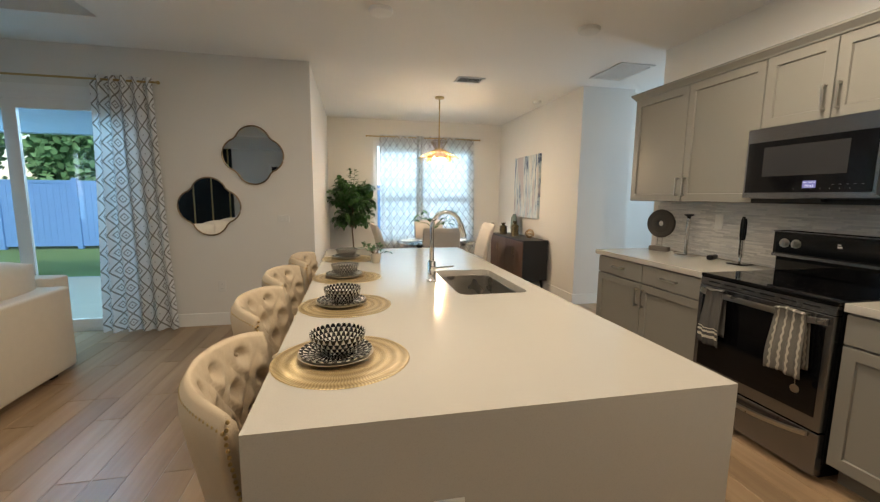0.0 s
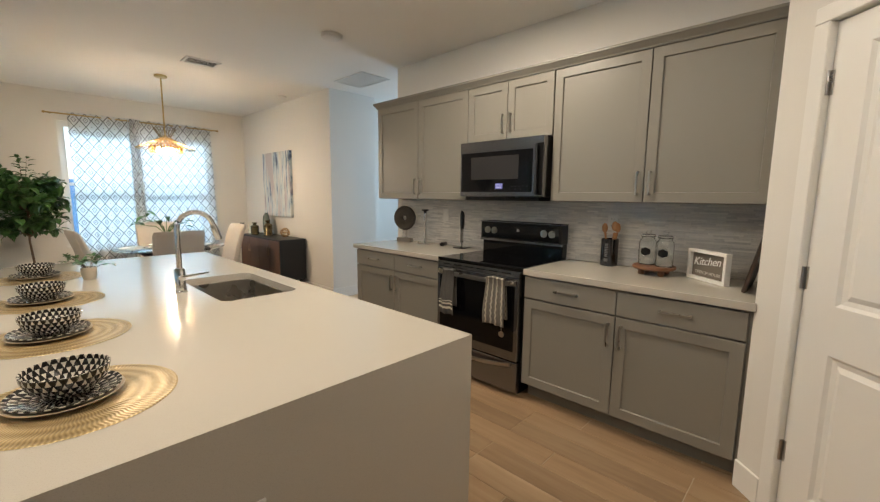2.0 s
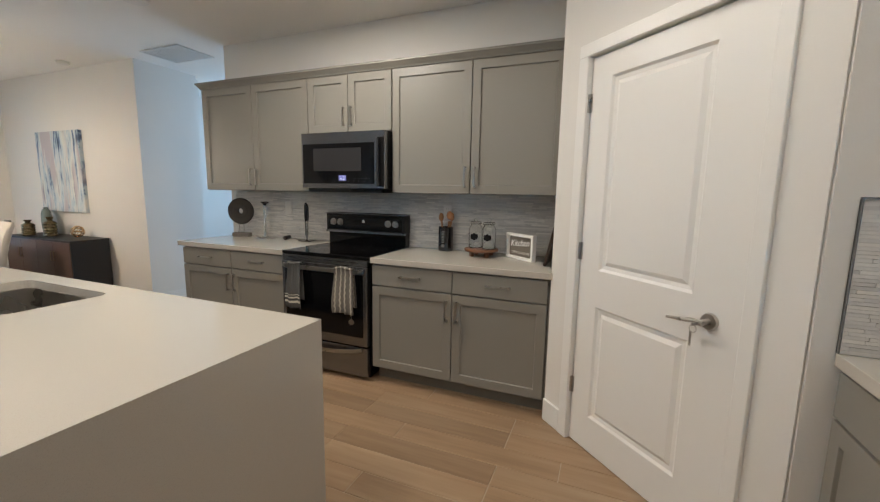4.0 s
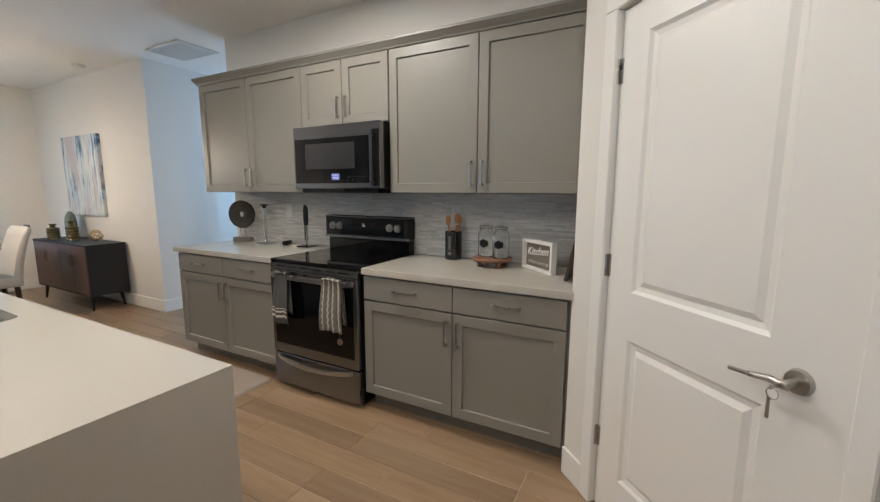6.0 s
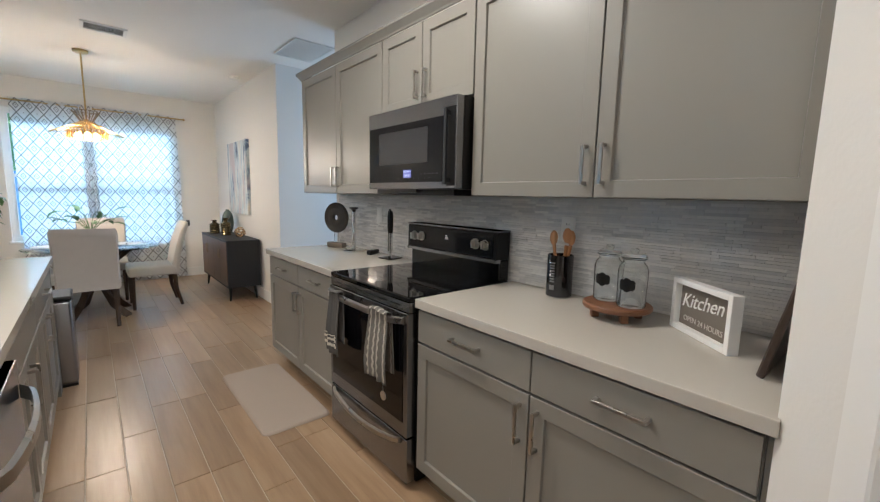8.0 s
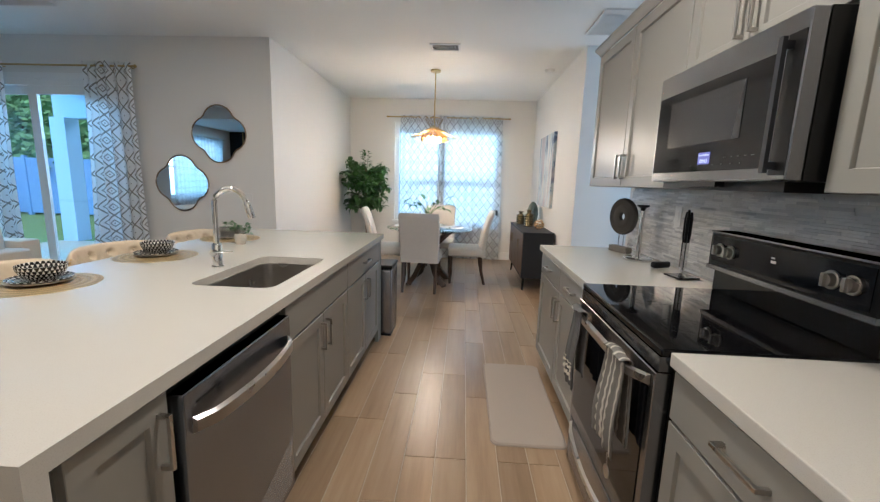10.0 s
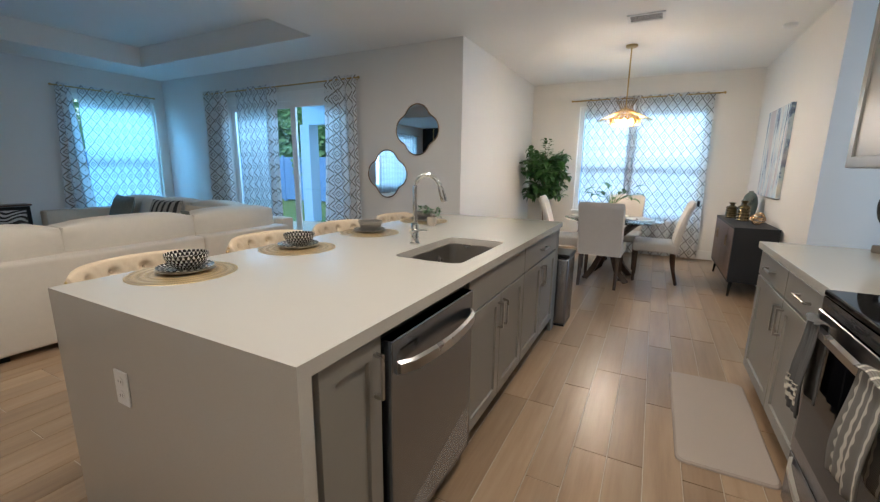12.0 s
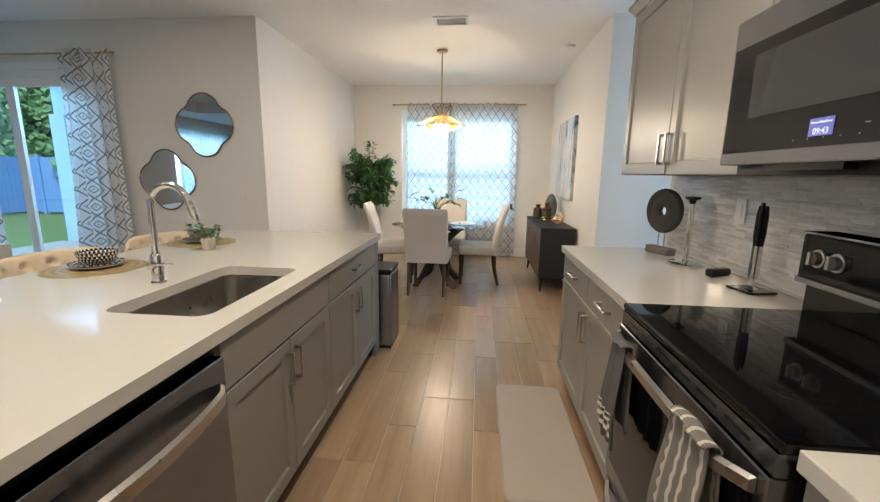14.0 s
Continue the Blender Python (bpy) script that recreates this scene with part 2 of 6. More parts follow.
def curtain(name, sheer):
    """White cloth with a grey lattice of pointed ovals and a small diamond in each."""
    m = Nodes(name, (0.7, 0.7, 0.7), 0.9)
    uv = m.n("TexCoord").outputs["UV"]
    sep = m.n("SeparateXYZ")
    m.link(uv, sep.inputs[0])
    u, v = m.math("DIVIDE", sep.outputs[0], 0.155), m.math("DIVIDE", sep.outputs[1], 0.175)
    du = m.math("ABSOLUTE", m.math("SUBTRACT", m.math("FRACT", u), 0.5))
    dv = m.math("ABSOLUTE", m.math("SUBTRACT", m.math("FRACT", v), 0.5))
    d = m.math("ADD", du, dv)
    edge = m.math("ABSOLUTE", m.math("SUBTRACT", d, 0.5))
    lattice = m.math("LESS_THAN", edge, 0.055)
    ring = m.math("LESS_THAN", m.math("ABSOLUTE", m.math("SUBTRACT", d, 0.2)), 0.045)
    ring2 = m.math("LESS_THAN", m.math("ABSOLUTE", m.math("SUBTRACT", m.math("ABSOLUTE", m.math("SUBTRACT", d, 0.5)), 0.5)), 0.045)
    pat = m.math("MINIMUM", m.math("ADD", m.math("ADD", lattice, m.math("MULTIPLY", ring, 0.8)), ring2), 1.0)
    line = (0.27, 0.25, 0.22) if not sheer else (0.23, 0.22, 0.21)
    weave = m.noise(400, 2, uv)
    cloth = m.mix(weave, (0.70, 0.70, 0.69), (0.79, 0.79, 0.78))
    col = m.mix(pat, cloth, line)
    m.base(col)
    m.bump(weave, 0.2)
    out = m.tree.nodes["Material Output"]
    tr = m.n("BsdfTranslucent")
    m.link(col, tr.inputs[0])
    mixn = m.n("MixShader")
    mixn.inputs[0].default_value = 0.5 if sheer else 0.3
    m.link(m.b.outputs[0], mixn.inputs[1])
    m.link(tr.outputs[0], mixn.inputs[2])
    last = mixn.outputs[0]
    if sheer:
        tp = m.n("BsdfTransparent")
        mx2 = m.n("MixShader")
        m.link(m.math("MULTIPLY_ADD", pat, -0.07, 0.09), mx2.inputs[0])
        m.link(last, mx2.inputs[1])
        m.link(tp.outputs[0], mx2.inputs[2])
        last = mx2.outputs[0]
    m.link(last, out.inputs[0])
    return m.mat


M["drape"] = curtain("lattice_drape", False)
M["sheer"] = curtain("lattice_sheer", True)


def glass(name, colour=(1, 1, 1), rough=0.0):
    m = Nodes(name, colour, rough, 0.0, IOR=1.45, Transmission_Weight=1.0)
    return m.mat


M["glass"] = glass("clear_glass", (0.985, 1.0, 0.995))
M["table_glass"] = glass("table_glass", (0.80, 0.92, 0.92))
M["pane"] = glass("window_glass", (1, 1, 1))
M["amber"] = glass("amber_glass", (0.95, 0.62, 0.25), 0.1)


def glow(name, colour, strength):
    m = Nodes(name, (0.1, 0.1, 0.1), 0.6, 0.0, Emission_Strength=strength)
    m.b.inputs["Emission Color"].default_value = (*colour, 1)
    return m.mat


M["bulb"] = glow("warm_bulb", (1.0, 0.72, 0.38), 25)
M["display"] = glow("blue_display", (0.12, 0.13, 0.75), 0.22)
M["display_text"] = glow("display_text", (0.8, 0.85, 1.0), 0.5)


def checks(name):
    """Black and white rows of triangles on tableware, from its UV."""
    m = Nodes(name, (0.6, 0.6, 0.6), 0.2)
    sep = m.n("SeparateXYZ")
    m.link(m.n("TexCoord").outputs["UV"], sep.inputs[0])
    u, v = m.math("MULTIPLY", sep.outputs[0], 28.0), sep.outputs[1]
    row = m.math("FLOOR", v)
    fu = m.math("FRACT", m.math("MULTIPLY_ADD", row, 0.5, u))
    fv = m.math("FRACT", v)
    tri = m.math("LESS_THAN", m.math("MULTIPLY", m.math("ABSOLUTE", m.math("SUBTRACT", fu, 0.5)), 3.1), m.math("SUBTRACT", 1.0, fv))
    m.base(m.mix(tri, (0.012, 0.012, 0.012), (0.62, 0.59, 0.53)))
    return m.mat


M["checks"] = checks("triangle_ceramic")


def placemat():
    m = Nodes("woven_gold_vinyl", (0.45, 0.33, 0.16), 0.35, 0.6)
    sep = m.n("SeparateXYZ")
    m.link(m.n("TexCoord").outputs["Object"], sep.inputs[0])
    x, y = sep.outputs[0], sep.outputs[1]
    ang = m.math("ARCTAN2", y, x)
    rad = m.math("SQRT", m.math("ADD", m.math("MULTIPLY", x, x), m.math("MULTIPLY", y, y)))
    rays = m.math("SINE", m.math("ADD", m.math("MULTIPLY", ang, 130.0), m.math("MULTIPLY", m.math("SINE", m.math("MULTIPLY", rad, 160.0)), 1.5)))
    rings = m.math("SINE", m.math("MULTIPLY", rad, 200.0))
    f = m.math("MULTIPLY_ADD", m.math("ADD", rays, rings), 0.25, 0.5)
    m.base(m.mix(f, (0.28, 0.19, 0.08), (0.66, 0.52, 0.29)))
    m.bump(f, 0.8, 0.002)
    return m.mat


M["placemat"] = placemat()


def stripes(name, a, b, axis, period, width, bump=0.6, wavy=0.0):
    m = Nodes(name, a, 0.95)
    sep = m.n("SeparateXYZ")
    m.link(m.n("TexCoord").outputs["UV"], sep.inputs[0])
    t = m.math("FRACT", m.math("DIVIDE", sep.outputs[axis], period))
    knit = m.math("MULTIPLY_ADD", m.math("SINE", m.math("MULTIPLY", sep.outputs[1], 1150.0)), 0.5, 0.5)
    wave = m.math("MULTIPLY", m.math("SINE", m.math("MULTIPLY", sep.outputs[1 - axis], 150.0)), wavy)
    band = m.math("LESS_THAN", m.math("ABSOLUTE", m.math("ADD", m.math("SUBTRACT", t, 0.5), wave)), width)
    m.base(m.mix(band, m.mix(knit, a, tuple(c * 0.6 for c in a)), b))
    m.bump(m.math("ADD", knit, band), bump, 0.002)
    return m.mat


M["towel_stripe"] = stripes("striped_knit", (0.21, 0.195, 0.17), (0.50, 0.46, 0.38), 0, 0.05, 0.13, 1.0, 0.055)
M["towel_grey"] = speckled("charcoal_cotton", (0.085, 0.082, 0.078), 0.95, 300, 0.15, 0.6)
M["pillow_stripe"] = stripes("striped_pillow", (0.4, 0.38, 0.34), (0.03, 0.03, 0.03), 0, 0.09, 0.2)


def painting():
    m = Nodes("brushed_paint", (0.5, 0.5, 0.5), 0.6)
    v = m.coords((1, 7.0, 0.9))
    f = m.noise(1.7, 5, v, 0.7)
    g = m.noise(0.8, 3, m.coords((1, 7, 0.9)), 0.6)
    c = m.ramp(f, (0.34, (0.02, 0.035, 0.08)), (0.40, (0.12, 0.18, 0.30)), (0.44, (0.42, 0.52, 0.58)), (0.56, (0.68, 0.67, 0.62)), (0.72, (0.14, 0.16, 0.22)))
    m.base(m.mix(m.ramp(g, (0.52, (0, 0, 0)), (0.60, (1, 1, 1))), c, (0.48, 0.43, 0.45)))
    m.bump(f, 0.5, 0.003)
    return m.mat


M["painting"] = painting()


def zebra():
    m = Nodes("maze_pattern", (0.5, 0.5, 0.5), 0.4)
    w = m.n("TexWave", wave_type="RINGS", Scale=6.0, Distortion=9.0, Detail=0.0)
    m.link(m.coords(), w.inputs["Vector"])
    m.base(m.ramp(w.outputs["Fac"], (0.48, (0.02, 0.02, 0.02)), (0.52, (0.5, 0.5, 0.48))))
    return m.mat


M["zebra"] = zebra()

# ---- mesh helpers ----


def add_box(bm, x0, y0, z0, x1, y1, z1, bevel=0.0, segments=1):
    r = bmesh.ops.create_cube(bm, size=1)
    vs = r["verts"]
    bmesh.ops.scale(bm, vec=(abs(x1 - x0), abs(y1 - y0), abs(z1 - z0)), verts=vs)
    bmesh.ops.translate(bm, vec=((x0 + x1) / 2, (y0 + y1) / 2, (z0 + z1) / 2), verts=vs)
    if bevel:
        es = list({e for v in vs for e in v.link_edges})
        bmesh.ops.bevel(bm, geom=es, offset=bevel, segments=segments, affect="EDGES", profile=0.5)
    return vs


def add_cyl(bm, x, y, z0, z1, r0, r1=None, seg=20, caps=True):
    r = bmesh.ops.create_cone(bm, cap_ends=caps, segments=seg, radius1=r0, radius2=r0 if r1 is None else r1, depth=z1 - z0)
    bmesh.ops.translate(bm, vec=(x, y, (z0 + z1) / 2), verts=r["verts"])
    return r["verts"]


def add_ball(bm, x, y, z, r, sx=1, sy=1, sz=1, u=12, v=8):
    s = bmesh.ops.create_uvsphere(bm, u_segments=u, v_segments=v, radius=r)
    bmesh.ops.scale(bm, vec=(sx, sy, sz), verts=s["verts"])
    bmesh.ops.translate(bm, vec=(x, y, z), verts=s["verts"])
    return s["verts"]


def add_tube(bm, pts, r, seg=10, closed=False):
    """A round bar along points; r may be one radius or one for each point."""
    pts = [Vector(p) for p in pts]
    rad = r if isinstance(r, (list, tuple)) else [r] * len(pts)
    rings, n = [], len(pts)
    for i, p in enumerate(pts):
        a = pts[(i - 1) % n] if closed or i > 0 else pts[i]
        b = pts[(i + 1) % n] if closed or i < n - 1 else pts[i]
        d = (b - a).normalized()
        up = Vector((0, 0, 1)) if abs(d.z) < 0.95 else Vector((1, 0, 0))
        s = d.cross(up).normalized()
        t = s.cross(d)
        rings.append([bm.verts.new(p + (s * math.cos(2 * math.pi * k / seg) + t * math.sin(2 * math.pi * k / seg)) * rad[i]) for k in range(seg)])
    for i in range(n if closed else n - 1):
        A, B = rings[i], rings[(i + 1) % n]
        for k in range(seg):
            bm.faces.new((A[k], A[(k + 1) % seg], B[(k + 1) % seg], B[k]))
    if not closed:
        bm.faces.new(rings[0][::-1])
        bm.faces.new(rings[-1])


def add_lathe(bm, profile, seg=32, x=0, y=0, uv=None):
    """Turns (radius, height) round the z axis. uv: the v of each profile point."""
    layer = bm.loops.layers.uv.verify() if uv else None
    rows = [[bm.verts.new((x + r * math.cos(2 * math.pi * k / seg), y + r * math.sin(2 * math.pi * k / seg), z)) for k in range(seg)] for r, z in profile]
    for i in range(len(rows) - 1):
        for k in range(seg):
            q = (k + 1) % seg
            f = bm.faces.new((rows[i][k], rows[i][q], rows[i + 1][q], rows[i + 1][k]))
            if uv:
                for loop, (uu, vv) in zip(f.loops, ((k, i), (k + 1, i), (k + 1, i + 1), (k, i + 1))):
                    loop[layer].uv = (uu / seg, uv[vv])


def finish(name, bm, material, smooth=False):
    bmesh.ops.recalc_face_normals(bm, faces=bm.faces)
    me = bpy.data.meshes.new(name)
    bm.to_mesh(me)
    bm.free()
    me.materials.append(material)
    if smooth:
        me.polygons.foreach_set("use_smooth", [True] * len(me.polygons))
        if smooth != "all":
            me.set_sharp_from_angle(angle=radians(40))
    return me


def part(name, bm, material, parent=None, label="", smooth=False, m=None):
    ob = new(name, finish(name, bm, material, smooth))
    if parent is not None:
        ob.parent = parent
    if m is not None:
        ob.matrix_basis = m
    return tagged(ob, label)


def thing(name, m, label, category, group=""):
    ob = new(name)
    ob.empty_display_size = 0.1
    ob.matrix_world = m
    return tagged(ob, label, category, group)


def solid(name, bm, material, label, category="", group="", kind="", smooth=False, m=None):
    """A thing or a piece of the setting that is one mesh."""
    ob = part(name, bm, material, None, label, smooth, m)
    return tagged(ob, "", category, group, kind)


def boxes(*specs, bevel=0.0, segments=1):
    bm = bmesh.new()
    for s in specs:
        add_box(bm, *s, bevel=bevel, segments=segments)
    return bm


def structure(name, material, *specs, label="", bevel=0.0):
    return solid(name, boxes(*specs, bevel=bevel), material, label, kind="structure")


# ---- the rooms ----
ZC = 2.75
KX = 3.355          # kitchen wall
MY = 5.06           # wall with the two mirrors
DX0, DX1, DY = 0.07, 3.28, 8.03   # dining room
LX = -5.65          # far wall of the family room
RY = -4.0           # wall behind

structure("floor", M["grout"], (LX - 0.15, RY - 0.15, -0.1, 6.2, DY + 0.15, -0.004), label="floor slab with beige grout")
T = 0.15
structure("wall_mirror", M["wall"], (-1.52, MY, 0, DX0, MY + T, ZC), (LX, MY, 0, -4.05, MY + T, ZC), (-4.05, MY, 2.32, -1.52, MY + T, ZC), label="white painted wall with the sliding door opening")
structure("wall_dining_side", M["wall"], (DX0 - T, MY + T, 0, DX0, DY, ZC), label="white painted dining room wall")
structure("wall_dining_back", M["wall"], (DX0 - T, DY, 0, 0.86, DY + T, ZC), (2.68, DY, 0, DX1 + T, DY + T, ZC), (0.86, DY, 0, 2.68, DY + T, 0.66), (0.86, DY, 2.36, 2.68, DY + T, ZC), label="white painted wall with the dining room window")
structure("wall_sideboard", M["wall"], (DX1, 5.18 + 0.001, 0, DX1 + T, DY, ZC), (DX1 + T, 5.18 + 0.001, 0, 4.0, 5.33, ZC), label="white painted wall that turns into the hall")
structure("wall_kitchen", M["wall"], (KX, 0.62, 0, KX + T, 3.92, ZC), (KX + T, 3.77, 0, 6.0, 3.92, ZC), label="white painted kitchen wall above the cabinets")
structure("wall_hall", M["wall"], (4.0, 5.33, 0, 4.15, 6.4, ZC), (4.15, 6.25, 0, 6.0, 6.4, ZC), (6.0, 3.77, 0, 6.15, 6.4, 0.9), (6.0, 3.77, 2.1, 6.15, 6.4, ZC), (6.0, 3.77, 0.9, 6.15, 4.0, 2.1), (6.0, 5.0, 0.9, 6.15, 6.4, 2.1), label="white painted hall walls with a window")
structure("wall_family", M["wall"], (LX - T, 4.9, 0, LX, MY + T, ZC), (LX - T, -1.1, 0, LX, 3.7, ZC), (LX - T, RY, 0, LX, -3.4, ZC), (LX - T, 3.7, 0, LX, 4.9, 0.72), (LX - T, 3.7, 2.36, LX, 4.9, ZC), (LX - T, -3.4, 0, LX, -1.1, 0.72), (LX - T, -3.4, 2.36, LX, -1.1, ZC), label="white painted family room wall with windows")
structure("wall_rear", M["wall"], (LX - T, RY - T, 0, 2.0, RY, ZC), label="white painted rear wall")
structure("wall_nook", M["wall"], (0.2, -1.05, 0, 1.86, -0.95, ZC), (0.1, RY, 0, 0.2, -0.95, ZC), label="white painted wall behind the second counter")


def pantry_wall():
    """The wall at 45 degrees with the pantry door, in its own frame: x runs along it."""
    m = pose(2.712, 0.628, 0, 0, 0, -135)
    bm = boxes((0, 0, 0, 0.1505, 0.12, ZC), (1.1075, 0, 0, 1.235, 0.12, ZC), (0.1505, 0, 2.1, 1.1075, 0.12, ZC))
    solid("wall_pantry", bm, M["wall"], "white painted diagonal wall with the pantry door", kind="structure", m=m)
    bm = boxes((0.150, -0.018, 0, 0.215, 0.12, 2.052), (1.053, -0.018, 0, 1.108, 0.12, 2.052), (0.150, -0.018, 2.052, 1.108, 0.12, 2.115), bevel=0.004)
    solid("door_frame", bm, M["trim"], "white painted door casing", kind="structure", m=m)
    door = thing("door", m @ pose(0.219, 0.012, 0.008), "white painted two-panel pantry door, closed, with a key in its lever lock", "door")
    door["kind"] = "structure"
    W, H, t = 0.83, 2.036, 0.035
    x0, x1 = 0.131, 0.633
    zs = ((0.19, 0.794), (0.984, 1.928))
    bm = boxes((0, 0, 0, x0, t, H), (x1, 0, 0, W, t, H), (x0, 0, 0, x1, t, zs[0][0]), (x0, 0, zs[0][1], x1, t, zs[1][0]), (x0, 0, zs[1][1], x1, t, H))
    part("leaf", bm, M["trim"], door)
    for a, b in zs:
        bm = bmesh.new()
        steps = ((0.0, 0.0), (0.012, 0.010), (0.03, 0.013), (0.05, 0.003), (0.052, 0.003))
        rings = []
        for inset, deep in steps:
            rings.append([bm.verts.new((x, deep, z)) for x, z in ((x0 + inset, a + inset), (x1 - inset, a + inset), (x1 - inset, b - inset), (x0 + inset, b - inset))])
        for p, q in zip(rings, rings[1:]):
            for k in range(4):
                bm.faces.new((p[k], p[(k + 1) % 4], q[(k + 1) % 4], q[k]))
        bm.faces.new(rings[-1])
        part("panel", bm, M["trim"], door)
    for z in (0.32, 1.07, 1.82):
        bm = bmesh.new()
        add_cyl(bm, -0.006, -0.009, z - 0.045, z + 0.045, 0.008, seg=10)
        add_box(bm, -0.02, -0.004, z - 0.045, 0.012, 0.0, z + 0.045)
        part("hinge", bm, M["nickel"], door, "brushed nickel hinge")
    bm = bmesh.new()
    zk, xk = 0.897, 0.712
    vs = add_cyl(bm, 0, 0, -0.012, 0.0, 0.034, 0.03, 24)
    vs += add_cyl(bm, 0, 0, 0.0, 0.05, 0.012, 0.011, 16)
    bmesh.ops.rotate(bm, cent=(0, 0, 0), matrix=Matrix.Rotation(radians(90), 3, "X"), verts=vs)
    bmesh.ops.translate(bm, vec=(xk, -0.012, zk), verts=vs)
    add_tube(bm, [(xk + 0.012, -0.058, zk), (xk - 0.03, -0.06, zk + 0.003), (xk - 0.08, -0.058, zk - 0.006), (xk - 0.142, -0.05, zk - 0.016)], [0.011, 0.010, 0.008, 0.006], 10)
    part("door_handle", bm, M["nickel"], door, "brushed nickel lever handle", smooth=True)
    bm = bmesh.new()
    add_box(bm, xk - 0.004, -0.10, zk - 0.006, xk + 0.0, -0.058, zk + 0.006)
    add_tube(bm, [(xk - 0.002 + 0.014 * math.cos(a), -0.09, zk - 0.018 + 0.014 * math.sin(a)) for a in [k * 0.5236 for k in range(12)]], 0.0014, 6, True)
    add_box(bm, xk - 0.012, -0.092, zk - 0.085, xk - 0.004, -0.09, zk - 0.03)
    part("key", bm, M["nickel"], door, "small metal key on a ring")
    return m


pantry_wall()
structure("wall_pantry_side", M["wall"], (1.833, -0.95, 0, 1.95, -0.254, ZC), label="white painted wall beside the second counter")
structure("wall_stub", M["wall"], (2.72, 0.50, 0, KX + T, 0.619, ZC), label="white painted wall at the end of the cabinets")


def ceiling():
    """The flat ceiling with the raised tray over the family room."""
    x0, x1, y0, y1 = -4.85, -1.45, -1.0, 4.35
    zt = 3.02
    bm = boxes((LX - T, RY - T, ZC, x0, MY + T, ZC + 0.1), (x1, RY - T, ZC, 6.15, MY + T, ZC + 0.1), (x0, RY - T, ZC, x1, y0, ZC + 0.1), (x0, y1, ZC, x1, MY + T, ZC + 0.1),
               (DX0 - T, MY + T, ZC, 6.15, DY + T, ZC + 0.1), (x0 - 0.1, y0 - 0.1, ZC + 0.1, x0, y1 + 0.1, zt), (x1, y0 - 0.1, ZC + 0.1, x1 + 0.1, y1 + 0.1, zt),
               (x0, y0 - 0.1, ZC + 0.1, x1, y0, zt), (x0, y1, ZC + 0.1, x1, y1 + 0.1, zt), (x0 - 0.1, y0 - 0.1, zt, x1 + 0.1, y1 + 0.1, zt + 0.1))
    solid("ceiling", bm, M["ceiling"], "white textured ceiling with a raised tray", kind="structure")


ceiling()
B = 0.135
structure("baseboard", M["trim"], (-1.5, MY - 0.014, 0, DX0, MY, B), (LX, MY - 0.014, 0, -4.05, MY, B), (DX0, MY, 0, DX0 + 0.014, DY, B), (DX0 + 0.014, DY - 0.014, 0, DX1 - 0.014, DY, B), (DX1 - 0.014, 5.18, 0, DX1, DY, B),
          (DX1 - 0.014, 5.166, 0, 4.0, 5.18, B), (LX, RY, 0, LX + 0.014, MY, B), (KX + T + 0.014, 3.92, 0, 6.0, 3.934, B), label="tall white baseboard", bevel=0.003)
bm = boxes((0.0, -0.014, 0, 0.146, 0, B), (1.112, -0.014, 0, 1.235, 0, B), bevel=0.003)
solid("baseboard", bm, M["trim"], "tall white baseboard", kind="structure", m=pose(2.712, 0.628, 0, 0, 0, -135))

# ---- windows and what lies outside ----


def window(name, axis, at, a0, a1, z0, z1, out, label, panes=((0.0, 0.5), (0.5, 1.0)), rail=True):
    """A white window in a wall. axis: the wall runs along it; out: +1 or -1, towards the outside."""
    w = thing(name, pose(0, 0, 0), label, "window")
    w["kind"] = "structure"

    def spot(a, b, d0, d1, zz0, zz1):
        lo, hi = sorted((at + out * d0, at + out * d1))
        return (a, lo, zz0, b, hi, zz1) if axis == "x" else (lo, a, zz0, hi, b, zz1)
    f = 0.045
    part("window_frame", boxes(spot(a0, a0 + f, 0.05, 0.12, z0, z1), spot(a1 - f, a1, 0.05, 0.12, z0, z1), spot(a0 + f, a1 - f, 0.05, 0.12, z1 - f, z1), spot(a0 + f, a1 - f, 0.05, 0.12, z0, z0 + f)), M["trim"], w)
    part("window_sill", boxes(spot(a0 - 0.03, a1 + 0.03, -0.03, 0.048, z0 - 0.03, z0 - 0.001), bevel=0.004), M["trim"], w)
    inner0, inner1 = a0 + f, a1 - f
    for i, (p, q) in enumerate(panes):
        b0, b1 = inner0 + (inner1 - inner0) * p, inner0 + (inner1 - inner0) * q
        s = 0.028
        bars = [spot(b0, b0 + s, 0.06, 0.1, z0 + f, z1 - f), spot(b1 - s, b1, 0.06, 0.1, z0 + f, z1 - f), spot(b0 + s, b1 - s, 0.06, 0.1, z1 - f - s, z1 - f), spot(b0 + s, b1 - s, 0.06, 0.1, z0 + f, z0 + f + s)]
        zm = (z0 + z1) / 2
        if rail:
            bars.append(spot(b0 + s, b1 - s, 0.06, 0.1, zm - 0.02, zm + 0.02))
        sash = part("sash", boxes(*bars), M["trim"], w)
        pane = part("pane", boxes(spot(b0 + s, b1 - s, 0.078, 0.082, z0 + f + s, z1 - f - s)), M["pane"], sash)
        pane.visible_shadow = False
    return w


window("window_dining", "x", DY, 0.86, 2.68, 0.66, 2.36, 1, "white double window behind lattice curtains")
window("window_family", "y", LX, 3.7, 4.9, 0.72, 2.36, -1, "white window behind a lattice curtain", panes=((0, 1),))
window("window_rear", "y", LX, -3.4, -1.1, 0.72, 2.36, -1, "white window behind the seating")
window("window_hall", "y", 6.0, 4.0, 5.0, 0.9, 2.1, 1, "white window at the end of the hall", panes=((0, 1),))


